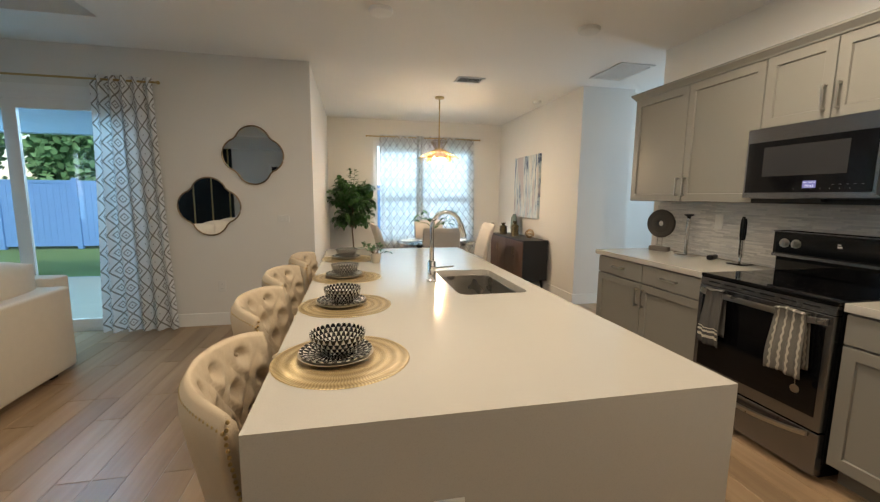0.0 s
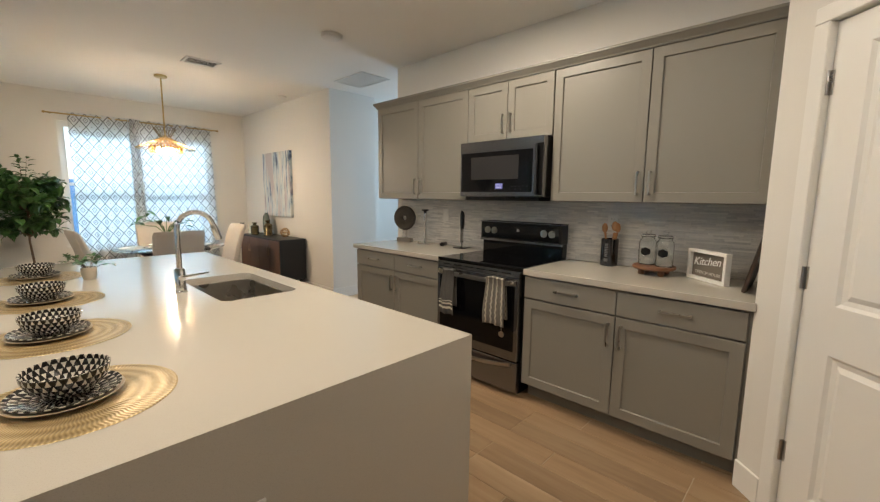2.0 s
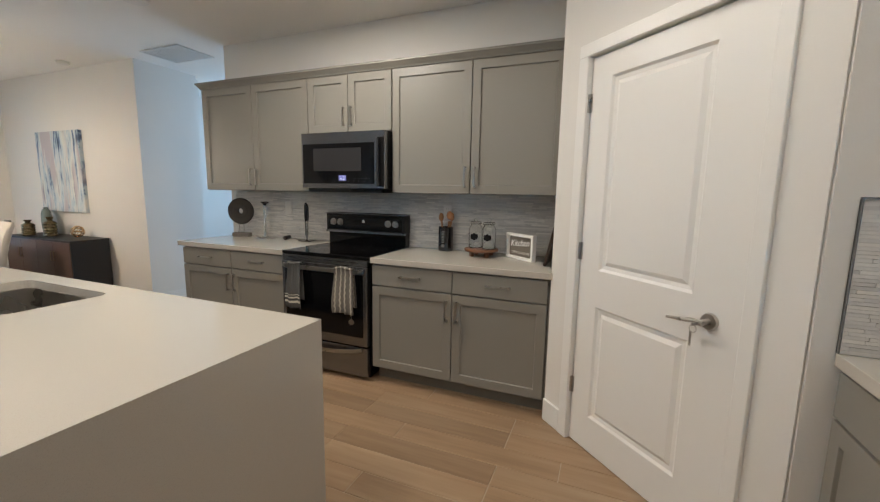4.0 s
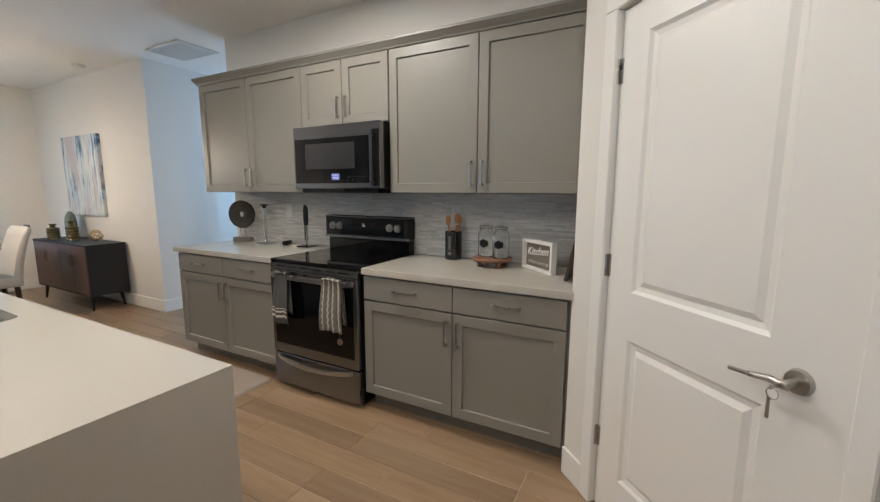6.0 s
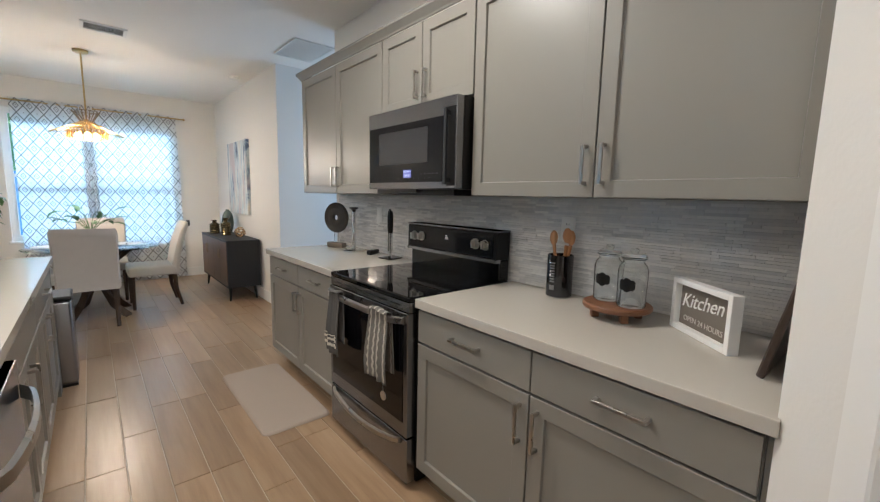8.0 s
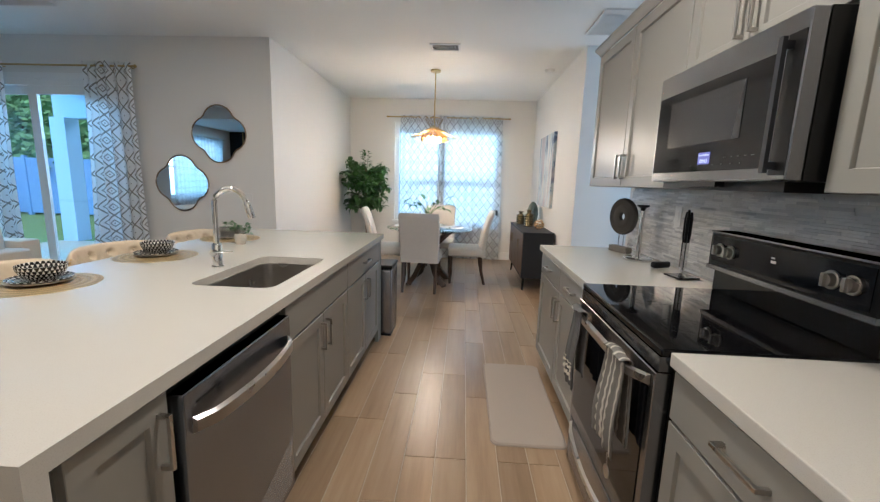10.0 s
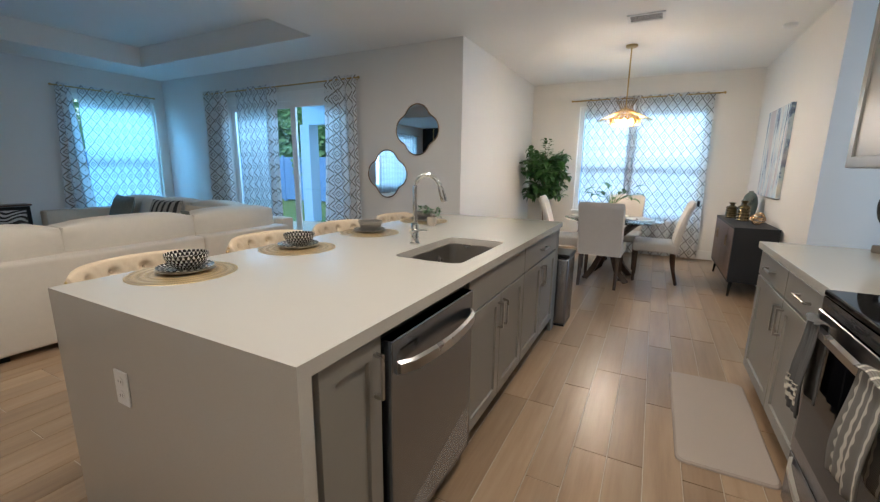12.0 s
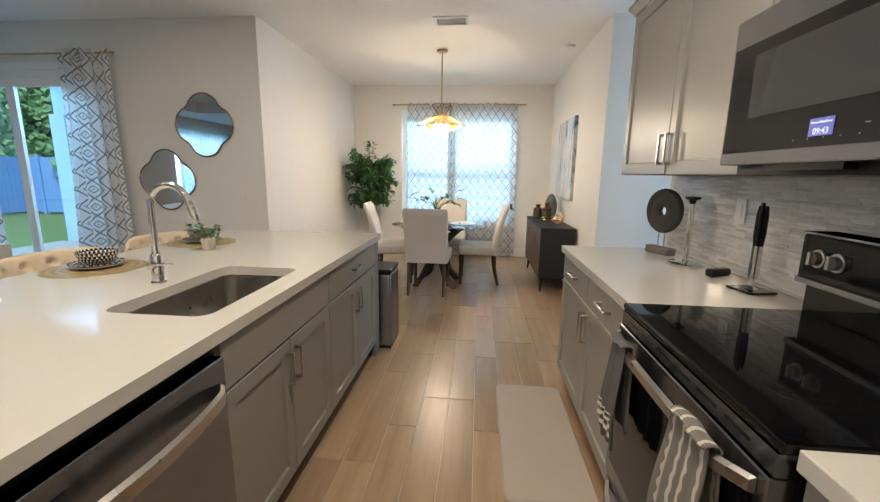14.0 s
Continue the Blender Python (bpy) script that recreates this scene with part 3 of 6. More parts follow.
def slider():
    w = thing("door_sliding", pose(0, 0, 0), "white framed sliding glass door, closed, onto the covered patio", "sliding door")
    w["kind"] = "structure"
    x0, x1, z1 = -4.05, -1.52, 2.32
    part("frame", boxes((x0, MY + 0.02, 0, x0 + 0.06, MY + 0.13, z1), (x1 - 0.06, MY + 0.02, 0, x1, MY + 0.13, z1), (x0 + 0.06, MY + 0.02, z1 - 0.07, x1 - 0.06, MY + 0.13, z1), (x0 + 0.06, MY + 0.02, 0.0, x1 - 0.06, MY + 0.13, 0.035)), M["trim"], w)
    part("trim", boxes((x0 - 0.05, MY - 0.012, 0.136, x0 + 0.01, MY, z1 + 0.05), (x1 - 0.01, MY - 0.012, 0.136, x1 + 0.05, MY, z1 + 0.05), (x0 + 0.01, MY - 0.012, z1 - 0.01, x1 - 0.01, MY, z1 + 0.05)), M["trim"], w)
    xs = (x0 + 0.06, -2.62, x1 - 0.06)
    for i in range(2):
        a, b, y = xs[i] - 0.02 * (i > 0), xs[i + 1] + 0.02 * (i < 1), MY + (0.035 if i % 2 else 0.075)
        s = 0.09
        p = part("panel", boxes((a, y, 0.035, a + s, y + 0.035, z1 - 0.07), (b - s, y, 0.035, b, y + 0.035, z1 - 0.07), (a + s, y, z1 - 0.07 - s, b - s, y + 0.035, z1 - 0.07), (a + s, y, 0.035, b - s, y + 0.035, 0.12)), M["trim"], w)
        g = part("pane", boxes((a + s, y + 0.016, 0.12, b - s, y + 0.02, z1 - 0.07 - s)), M["pane"], p)
        g.visible_shadow = False


slider()

bm = bmesh.new()
bmesh.ops.create_grid(bm, x_segments=2, y_segments=2, size=300)
solid("ground", bm, M["grass"], "mown green lawn", kind="structure", m=pose(0, 0, -0.16))
structure("patio_floor", M["concrete"], (-5.8, MY + T, -0.15, DX0 - T, 8.4, -0.03), label="grey concrete patio floor")
structure("patio_roof", M["patio_shade_blue"], (-5.8, MY + T, 3.0, DX0 - T, 8.4, 3.15), (-5.8, 8.4, 2.34, DX0 - T, 8.6, 3.15), label="white patio roof with its beam, bluish shade in its colour")
structure("patio_column", M["patio_shade_blue"], (-5.8, 8.3, -0.03, -5.5, 8.6, 2.34), label="white square patio column, bluish shade in its colour")


def fence(m, length, name="fence"):
    f = thing(name, m, "white vinyl privacy fence, blue shade put into its colour", "fence")
    n = int(length / 1.8)
    for i in range(n):
        x = i * 1.8
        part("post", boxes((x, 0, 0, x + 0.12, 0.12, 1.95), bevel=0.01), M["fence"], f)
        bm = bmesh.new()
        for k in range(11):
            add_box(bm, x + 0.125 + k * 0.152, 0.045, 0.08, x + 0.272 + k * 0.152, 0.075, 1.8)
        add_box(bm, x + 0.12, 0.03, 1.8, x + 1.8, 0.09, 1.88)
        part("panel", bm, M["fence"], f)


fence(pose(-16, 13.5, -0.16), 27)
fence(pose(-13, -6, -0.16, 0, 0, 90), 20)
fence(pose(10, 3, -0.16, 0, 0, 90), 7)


def hedge(name, m, w, h, d, count, seed):
    """A dense row of shrubs: many small leaves over a few limbs."""
    rng = random.Random(seed)
    g = thing(name, m, "dense green trees beyond the fence", "tree")
    for k in range(int(w / 2)):
        bm = bmesh.new()
        x = (k + 0.5) * 2 + rng.uniform(-0.4, 0.4)
        add_tube(bm, [(x, 0, 0), (x + rng.uniform(-0.3, 0.3), 0, h * 0.45), (x + rng.uniform(-0.6, 0.6), 0.2, h * 0.8)], [0.14, 0.09, 0.03], 6)
        part("trunk", bm, M["bark"], g)
    bumps = [(rng.uniform(0, w), rng.uniform(-d, d) * 0.4, rng.uniform(0.2, 0.85) * h, rng.uniform(0.7, 1.5)) for _ in range(int(w * 6))]
    vs, fs = [], []
    for _ in range(count):
        cx, cy, cz, r = bumps[rng.randrange(len(bumps))]
        v = Vector((rng.gauss(0, 1), rng.gauss(0, 1), rng.gauss(0, 1))).normalized() * r * rng.uniform(0.6, 1.05)
        p = Vector((cx, cy, cz)) + v
        a = Vector((rng.gauss(0, 1), rng.gauss(0, 1), rng.gauss(0, 1))).normalized() * rng.uniform(0.07, 0.15)
        b = a.orthogonal().normalized() * rng.uniform(0.05, 0.1)
        n = len(vs)
        vs += [p - a, p + b, p + a, p - b]
        fs.append((n, n + 1, n + 2, n + 3))
    me = bpy.data.meshes.new("crown")
    me.from_pydata([tuple(v) for v in vs], [], fs)
    me.materials.append(M["hedge"])
    ob = new("crown", me)
    ob.parent = g


hedge("tree_row", pose(-20, 15.5, -0.16), 20, 8.0, 2.8, 95000, 4)
hedge("tree_row", pose(-16, -4, -0.16, 0, 0, 90), 15, 4.5, 2.0, 9000, 5)

# ---- curtains ----


def cloth(name, p0, p1, z0, z1, folds, depth, material, parent, gather=1.0, seed=0, flare=0.0, columns=None):
    """A hanging cloth from p0 to p1 in plan. gather: cloth width over hung width."""
    rng = random.Random(seed)
    cols, rows = columns or max(24, int(folds * 10)), 26
    a, b = Vector((*p0, 0)), Vector((*p1, 0))
    along, length = (b - a).normalized(), (b - a).length
    nrm = Vector((-along.y, along.x, 0))
    phase = [rng.uniform(-0.5, 0.5) for _ in range(8)]
    vs, uvs, fs = [], [], []
    for j in range(rows + 1):
        q = j / rows
        z = z1 + (z0 - z1) * q
        for i in range(cols + 1):
            s = i / cols
            w = math.sin(2 * math.pi * folds * s + 0.5 * math.sin(3 * s + phase[0]) + phase[1] * q)
            amp = depth * (0.75 + 0.35 * q + 0.25 * math.sin(7 * s + phase[2] * 3))
            spread = (s - 0.5) * flare * q
            sway = 0.012 * math.sin(5 * q + 9 * s + phase[3])
            p = a + along * (s * length + spread) + nrm * (w * amp + sway)
            vs.append((p.x, p.y, z + 0.004 * math.sin(40 * s + phase[4])))
            uvs.append((s * length * gather, q * (z1 - z0)))
    for j in range(rows):
        for i in range(cols):
            n = j * (cols + 1) + i
            fs.append((n, n + 1, n + cols + 2, n + cols + 1))
    me = bpy.data.meshes.new(name)
    me.from_pydata(vs, [], fs)
    layer = me.uv_layers.new(name="UVMap")
    idx = np.zeros(len(me.loops), dtype=np.int32)
    me.loops.foreach_get("vertex_index", idx)
    layer.data.foreach_set("uv", np.array(uvs, dtype=np.float32)[idx].ravel())
    me.polygons.foreach_set("use_smooth", [True] * len(me.polygons))
    me.materials.append(material)
    ob = new(name, me)
    if parent is not None:
        ob.parent = parent
    return ob


def rod(name, p0, p1, z, off, brackets, label="thin brass curtain rod"):
    """A curtain rod with finials and brackets to the wall; off: the way from rod to wall."""
    r = thing(name, pose(0, 0, 0), label, "curtain rod")
    bm = bmesh.new()
    add_tube(bm, [(*p0, z), (*p1, z)], 0.0095, 10)
    part("bar", bm, M["brass"], r, smooth=True)
    for p in (p0, p1):
        bm = bmesh.new()
        add_ball(bm, *p, z, 0.017)
        part("finial", bm, M["brass"], r, smooth=True)
    for b in brackets:
        p = Vector(p0).lerp(Vector(p1), b)
        bm = bmesh.new()
        add_tube(bm, [(p.x, p.y, z), (p.x + off[0], p.y + off[1], z)], 0.006, 8)
        part("bracket", bm, M["brass"], r)
    return r


def drape(name, p0, p1, z0, z1, folds, depth, sheer, gather, seed, label, group, flare=0.0):
    d = thing(name, pose(0, 0, 0), label, "curtain", group)
    cloth("fabric", p0, p1, z0, z1, folds, depth, M["sheer" if sheer else "drape"], d, gather, seed, flare)
    return d


RZ = 2.435
rod("curtain_rod", (0.745, DY - 0.09), (2.83, DY - 0.09), RZ, (0, 0.09), (0.03, 0.5, 0.97))
drape("curtain", (0.97, DY - 0.09), (1.72, DY - 0.09), 0.02, RZ + 0.03, 7, 0.009, True, 1.25, 1, "white sheer curtain with grey lattice before the dining window", "dining curtains")
drape("curtain", (1.70, DY - 0.09), (2.72, DY - 0.09), 0.015, RZ + 0.03, 9, 0.009, True, 1.25, 2, "white sheer curtain with a grey lattice reaching the floor", "dining curtains", 0.08)
drape("curtain", (1.62, DY - 0.12), (1.76, DY - 0.12), 0.02, RZ + 0.03, 2, 0.02, True, 2.2, 3, "gathered edge of white lattice curtain", "dining curtains")

rod("curtain_rod", (-4.35, MY - 0.1), (-1.30, MY - 0.1), RZ - 0.01, (0, 0.1), (0.03, 0.5, 0.97))
drape("curtain", (-1.86, MY - 0.1), (-1.36, MY - 0.1), 0.015, RZ + 0.03, 5, 0.04, False, 2.0, 4, "white gathered drape with grey lattice beside the sliding door", "family room drapes", 0.16)
drape("curtain", (-4.40, MY - 0.1), (-3.82, MY - 0.1), 0.015, RZ + 0.03, 5, 0.04, False, 2.0, 5, "white gathered drape with grey lattice beside the sliding door", "family room drapes")
drape("curtain", (-3.62, MY - 0.1), (-2.95, MY - 0.1), 0.015, RZ + 0.03, 6, 0.010, True, 1.3, 6, "white sheer curtain with a grey lattice over the glass", "family room drapes")
drape("curtain", (-2.97, MY - 0.1), (-2.76, MY - 0.1), 0.015, RZ + 0.03, 3, 0.035, False, 2.2, 7, "gathered edge of white lattice curtain", "family room drapes")
rod("curtain_rod", (LX + 0.1, 3.5), (LX + 0.1, 4.85), RZ - 0.01, (-0.1, 0), (0.03, 0.97))
drape("curtain", (LX + 0.1, 3.55), (LX + 0.1, 3.72), 0.015, RZ + 0.03, 3, 0.035, False, 2.2, 8, "white opaque drape with a grey lattice, tightly gathered", "family room drapes", 0.3)
drape("curtain", (LX + 0.1, 3.80), (LX + 0.1, 4.78), 0.015, RZ + 0.03, 8, 0.010, True, 1.25, 9, "white sheer lattice curtain over the family room window", "family room drapes")
rod("curtain_rod", (LX + 0.1, -3.5), (LX + 0.1, -1.0), RZ - 0.01, (-0.1, 0), (0.03, 0.97))
drape("curtain", (LX + 0.1, -3.4), (LX + 0.1, -1.1), 0.015, RZ + 0.03, 14, 0.010, True, 1.25, 10, "white sheer curtain with a grey lattice over the rear window", "family room drapes")

# ---- kitchen cabinets ----


def shaker(bm, x0, z0, x1, z1, y=0.0, t=0.02, rail=0.058):
    """A shaker door in one skin: outer edge, rails, the step down and the sunk panel. Its face looks to -y."""
    e, f = 0.0015, y - t
    rings = []
    for i, yy in ((0.0, y), (0.0, f + e), (e, f), (rail - e, f), (rail, f + e), (rail + 0.002, f + 0.010), (rail + 0.003, f + 0.011)):
        rings.append([bm.verts.new((x, yy, z)) for x, z in ((x0 + i, z0 + i), (x1 - i, z0 + i), (x1 - i, z1 - i), (x0 + i, z1 - i))])
    for p, q in zip(rings, rings[1:]):
        for k in range(4):
            bm.faces.new((p[k], p[(k + 1) % 4], q[(k + 1) % 4], q[k]))
    bm.faces.new(rings[-1])
    bm.faces.new(rings[0][::-1])


def pull(parent, x, z, length, vertical, y=-0.02):
    """A square bar pull."""
    bm = bmesh.new()
    h, out, r = length / 2, 0.032, 0.0055
    if vertical:
        add_box(bm, x - r, y - out, z - h, x + r, y - out + 0.009, z + h, bevel=0.001)
        add_box(bm, x - r, y - out + 0.009, z - h, x + r, y, z - h + 0.011)
        add_box(bm, x - r, y - out + 0.009, z + h - 0.011, x + r, y, z + h)
    else:
        add_box(bm, x - h, y - out, z - r, x + h, y - out + 0.009, z + r, bevel=0.001)
        add_box(bm, x - h, y - out + 0.009, z - r, x - h + 0.011, y, z + r)
        add_box(bm, x + h - 0.011, y - out + 0.009, z - r, x + h, y, z + r)
    return part("handle", bm, M["nickel"], parent, "brushed nickel bar pull")


def cabinet(name, m, w, d, z0, z1, doors=(), drawers=(), toe=True, label="", group="", fixed=()):
    """doors, drawers: (x0, z0, x1, z1, side of the pull); fronts look to -y."""
    c = thing(name, m, label, "cabinet", group)
    if "sink" in label:
        bm = boxes((0, 0, 0.105, w, d, 0.60), (0, 0, 0.601, w, 0.018, z1), (0.002, 0.075, 0, w - 0.002, d, 0.105))
    elif toe:
        bm = boxes((0, 0, 0.105, w, d, z1), (0.002, 0.075, 0, w - 0.002, d, 0.105))
    else:
        bm = boxes((0, 0, z0, w, d, z1))
    part("body", bm, M["cabinet_body"], c)
    for x0, a, x1, b, side in doors:
        bm = bmesh.new()
        shaker(bm, x0, a, x1, b)
        p = part("door", bm, M["cabinet"], c)
        if side:
            x = x1 - 0.032 if side[0] == "r" else x0 + 0.032
            z = b - 0.11 if side[1] == "t" else a + 0.115
            pull(p, x, z, 0.14, True)
    for x0, a, x1, b, has in drawers:
        p = part("drawer_front", boxes((x0, -0.02, a, x1, 0, b), bevel=0.0015), M["cabinet"], c)
        if has:
            pull(p, (x0 + x1) / 2, (a + b) / 2 + 0.005, 0.15, False)
    return c


M["cabinet_body"] = speckled("grey_cabinet_box_paint", (0.20, 0.19, 0.168), 0.45, 25, 0.03, 0.05)
FX = 2.729          # base cabinet boxes' front
G = 0.003
RIGHT = "grey shaker base cabinet, two drawers, two doors"


def base_pair(y1, y0, label):
    w = y1 - y0
    h = w / 2
    doors = ((G, 0.115, h - G, 0.712, "rt"), (h + G, 0.115, w - G, 0.712, "lt"))
    drawers = ((G, 0.722, h - G, 0.862, True), (h + G, 0.722, w - G, 0.862, True))
    return cabinet("base_cabinet", pose(FX, y1, 0, 0, 0, -90), w, KX - FX - 0.002, 0, 0.872, doors, drawers, True, label, "kitchen base cabinets")


base_pair(3.795, 2.638, RIGHT + ", between hall and stove")
base_pair(1.855, 0.642, RIGHT + ", between stove and pantry")
structure("filler_strip", M["cabinet_body"], (FX - 0.002, 0.62, 0.0, FX + 0.02, 0.640, 0.872), label="grey filler strip")


def worktop(name, label, *specs):
    return solid(name, boxes(*specs, bevel=0.003, segments=2), M["quartz"], label, "worktop")


worktop("worktop", "white speckled quartz worktop beside the stove, far section", (2.695, 2.634, 0.874, KX - 0.001, 3.838, 0.914))
worktop("worktop", "white speckled quartz worktop beside the pantry", (2.695, 0.621, 0.874, KX - 0.001, 1.860, 0.914))

UX, UZ, UT = 3.04, 1.362, 2.262


def upper(y1, y0, z0, split, label):
    w, h = y1 - y0, y1 - split
    return cabinet("wall_cabinet", pose(UX, y1, 0, 0, 0, -90), w, KX - UX - 0.002, z0, UT,
                   ((G, z0 + 0.003, h - G, UT - 0.012, "rb"), (h + G, z0 + 0.003, w - G, UT - 0.012, "lb")), (), False, label, "kitchen wall cabinets")


upper(3.838, 2.640, UZ, 3.239, "grey shaker wall cabinet with two doors beside the microwave")
upper(2.637, 1.868, 1.822, 2.2525, "short grey shaker wall cabinet with two doors above the microwave")
upper(1.865, 0.632, UZ, 1.2485, "grey shaker wall cabinet with two wide doors beside the pantry")


def crown():
    """The moulding along the top of the wall cabinets."""
    prof = ((0.0, 0.0), (0.006, 0.0), (0.009, 0.010), (0.030, 0.036), (0.034, 0.040), (0.034, 0.055), (0.0, 0.055))
    bm = bmesh.new()
    x, y1, y0 = UX - 0.02, 3.838, 0.622
    rows = []
    for o, z in prof:
        zz = UT - 0.008 + z
        rows.append([bm.verts.new(p) for p in ((x - o, y0, zz), (x - o, y1 + o, zz), (KX - 0.001, y1 + o, zz))])
    for a, b in zip(rows, rows[1:] + rows[:1]):
        for k in range(2):
            bm.faces.new((a[k], a[k + 1], b[k + 1], b[k]))
    solid("crown_moulding", bm, M["cabinet_body"], "grey crown moulding on the wall cabinets", "moulding")


crown()

# ---- backsplash ----


def strips(name, origin, u, length, z0, z1, out, seed, gaps=()):
    """Thin stone strips in rows; each a little proud of its neighbours."""
    rng = random.Random(seed)
    vs, fs = [], []
    o, u, out = Vector(origin), Vector(u), Vector(out)
    z, h = z0, 0.0115
    while z + h <= z1 + 0.001:
        x = -rng.uniform(0, 0.1)
        while x < length:
            w = rng.choice((0.05, 0.08, 0.1, 0.13, 0.15))
            a, b = max(0.0, x) + 0.0006, min(length, x + w) - 0.0006
            x += w
            if b - a < 0.004 or any(g0 < (a + b) / 2 < g1 and g2 < z + h / 2 < g3 for g0, g1, g2, g3 in gaps):
                continue
            t = rng.uniform(0.006, 0.0085)
            n = len(vs)
            for d in (0.0, t):
                for s, zz in ((a, z + 0.0005), (b, z + 0.0005), (b, z + h - 0.0005), (a, z + h - 0.0005)):
                    vs.append(tuple(o + u * s + out * d + Vector((0, 0, zz))))
            fs += [tuple(n + k for k in q) for q in ((4, 5, 6, 7), (0, 1, 5, 4), (1, 2, 6, 5), (2, 3, 7, 6), (3, 0, 4, 7))]
        z += h
    me = bpy.data.meshes.new(name)
    me.from_pydata(vs, [], fs)
    me.materials.append(M["mosaic"])
    return tagged(new(name, me), "grey and cream stone strip mosaic backsplash", "", "", "stuff")


structure("backsplash_bed", M["mosaic_grout"], (KX - 0.004, 0.621, 0.915, KX - 0.0005, 3.85, UZ), label="pale grout bed of the backsplash")
strips("backsplash_tiles", (KX - 0.004, 3.85, 0), (0, -1, 0), 3.228, 0.916, UZ, (-1, 0, 0), 3)
structure("backsplash_bed", M["mosaic_grout"], (1.829, -0.94, 0.915, 1.8325, -0.315, 1.375), label="pale grout bed of the backsplash")
strips("backsplash_tiles", (1.829, -0.315, 0), (0, -1, 0), 0.62, 0.916, 1.372, (-1, 0, 0), 4)
structure("backsplash_edge", M["steel"], (1.82, -0.319, 0.915, 1.833, -0.315, 1.378), (1.82, -0.94, 1.374, 1.833, -0.319, 1.378), label="thin metal edge strip of the backsplash")
worktop("worktop", "white speckled quartz worktop of the second counter", (0.22, -0.949, 0.874, 1.831, -0.315, 0.914))
for k in range(2):
    w = 0.79
    cabinet("base_cabinet", pose(1.82 - k * 0.8, -0.345, 0, 0, 0, 180), w, 0.6, 0, 0.872,
            ((G, 0.115, w / 2 - G, 0.712, "rt"), (w / 2 + G, 0.115, w - G, 0.712, "lt")), ((G, 0.722, w - G, 0.862, True),), True, "grey shaker base cabinet with drawer and doors, second counter", "second counter cabinets")


def plate(name, m, kind, label):
    """A switch or outlet cover; its face looks to -y."""
    p = thing(name, m, label, "outlet" if kind == "outlet" else "switch")
    part("cover", boxes((-0.036, -0.006, -0.058, 0.036, 0, 0.058), bevel=0.002), M["plastic_white"], p)
    if kind == "outlet":
        for z in (-0.024, 0.024):
            bm = bmesh.new()
            v = add_cyl(bm, 0, 0, 0, 0.002, 0.0165, seg=20)
            bmesh.ops.rotate(bm, cent=(0, 0, 0), matrix=Matrix.Rotation(radians(90), 3, "X"), verts=v)
            bmesh.ops.translate(bm, vec=(0, -0.006, z), verts=v)
            f = part("socket", bm, M["plastic_white"], p)
            part("slot", boxes((-0.008, -0.0086, z - 0.004, -0.006, -0.0081, z + 0.006), (0.006, -0.0086, z - 0.004, 0.008, -0.0081, z + 0.006)), M["black"], f)
    else:
        part("rocker", boxes((-0.016, -0.009, -0.033, 0.016, -0.006, 0.033), bevel=0.002), M["plastic_white"], p)
    return p


plate("outlet", pose(KX - 0.0125, 3.17, 1.206, 0, 0, -90), "switch", "white rocker switch on the backsplash")
plate("outlet", pose(KX - 0.0125, 1.535, 1.216, 0, 0, -90), "outlet", "white outlet on the backsplash")
plate("outlet", pose(-0.88, MY, 0.42), "outlet", "white outlet low on the mirror wall")
plate("thermostat", pose(-0.24, MY, 1.135, 0, 90), "switch", "white control plate on the mirror wall")
plate("outlet", pose(0.680, 1.271, 0.655), "outlet", "white outlet on the end of the island")

# ---- island ----
IX0, IX1, IY0, IY1 = 0.255, 1.44, 1.272, 4.125
SX0, SX1, SY0, SY1 = 0.98, 1.338, 2.31, 2.965


def rounded(x0, y0, x1, y1, r, seg=6):
    pts = []
    for cx, cy, a in ((x1 - r, y1 - r, 0), (x0 + r, y1 - r, 90), (x0 + r, y0 + r, 180), (x1 - r, y0 + r, 270)):
        for k in range(seg + 1):
            t = radians(a + 90 * k / seg)
            pts.append((cx + r * math.cos(t), cy + r * math.sin(t)))
    return pts


def island_top():
    isl = thing("island_worktop", pose(0, 0, 0), "white speckled quartz island top with waterfall end and sink cut-out", "worktop")
    bm = bmesh.new()
    edges = []
    for loop in ([(IX0, IY0), (IX1, IY0), (IX1, IY1), (IX0, IY1)], rounded(SX0, SY0, SX1, SY1, 0.05)):
        vs = [bm.verts.new((x, y, 0.914)) for x, y in loop]
        edges += [bm.edges.new((vs[i], vs[(i + 1) % len(vs)])) for i in range(len(vs))]
    r = bmesh.ops.triangle_fill(bm, edges=edges, use_beauty=True)
    faces = [g for g in r["geom"] if isinstance(g, bmesh.types.BMFace)]
    ext = bmesh.ops.extrude_face_region(bm, geom=faces)
    down = [g for g in ext["geom"] if isinstance(g, bmesh.types.BMVert)]
    bmesh.ops.translate(bm, vec=(0, 0, -0.04), verts=down)
    part("slab", bm, M["quartz"], isl)
    part("waterfall", boxes((IX0, IY0, 0, IX1, IY0 + 0.04, 0.874)), M["quartz"], isl)
    return isl


island_top()


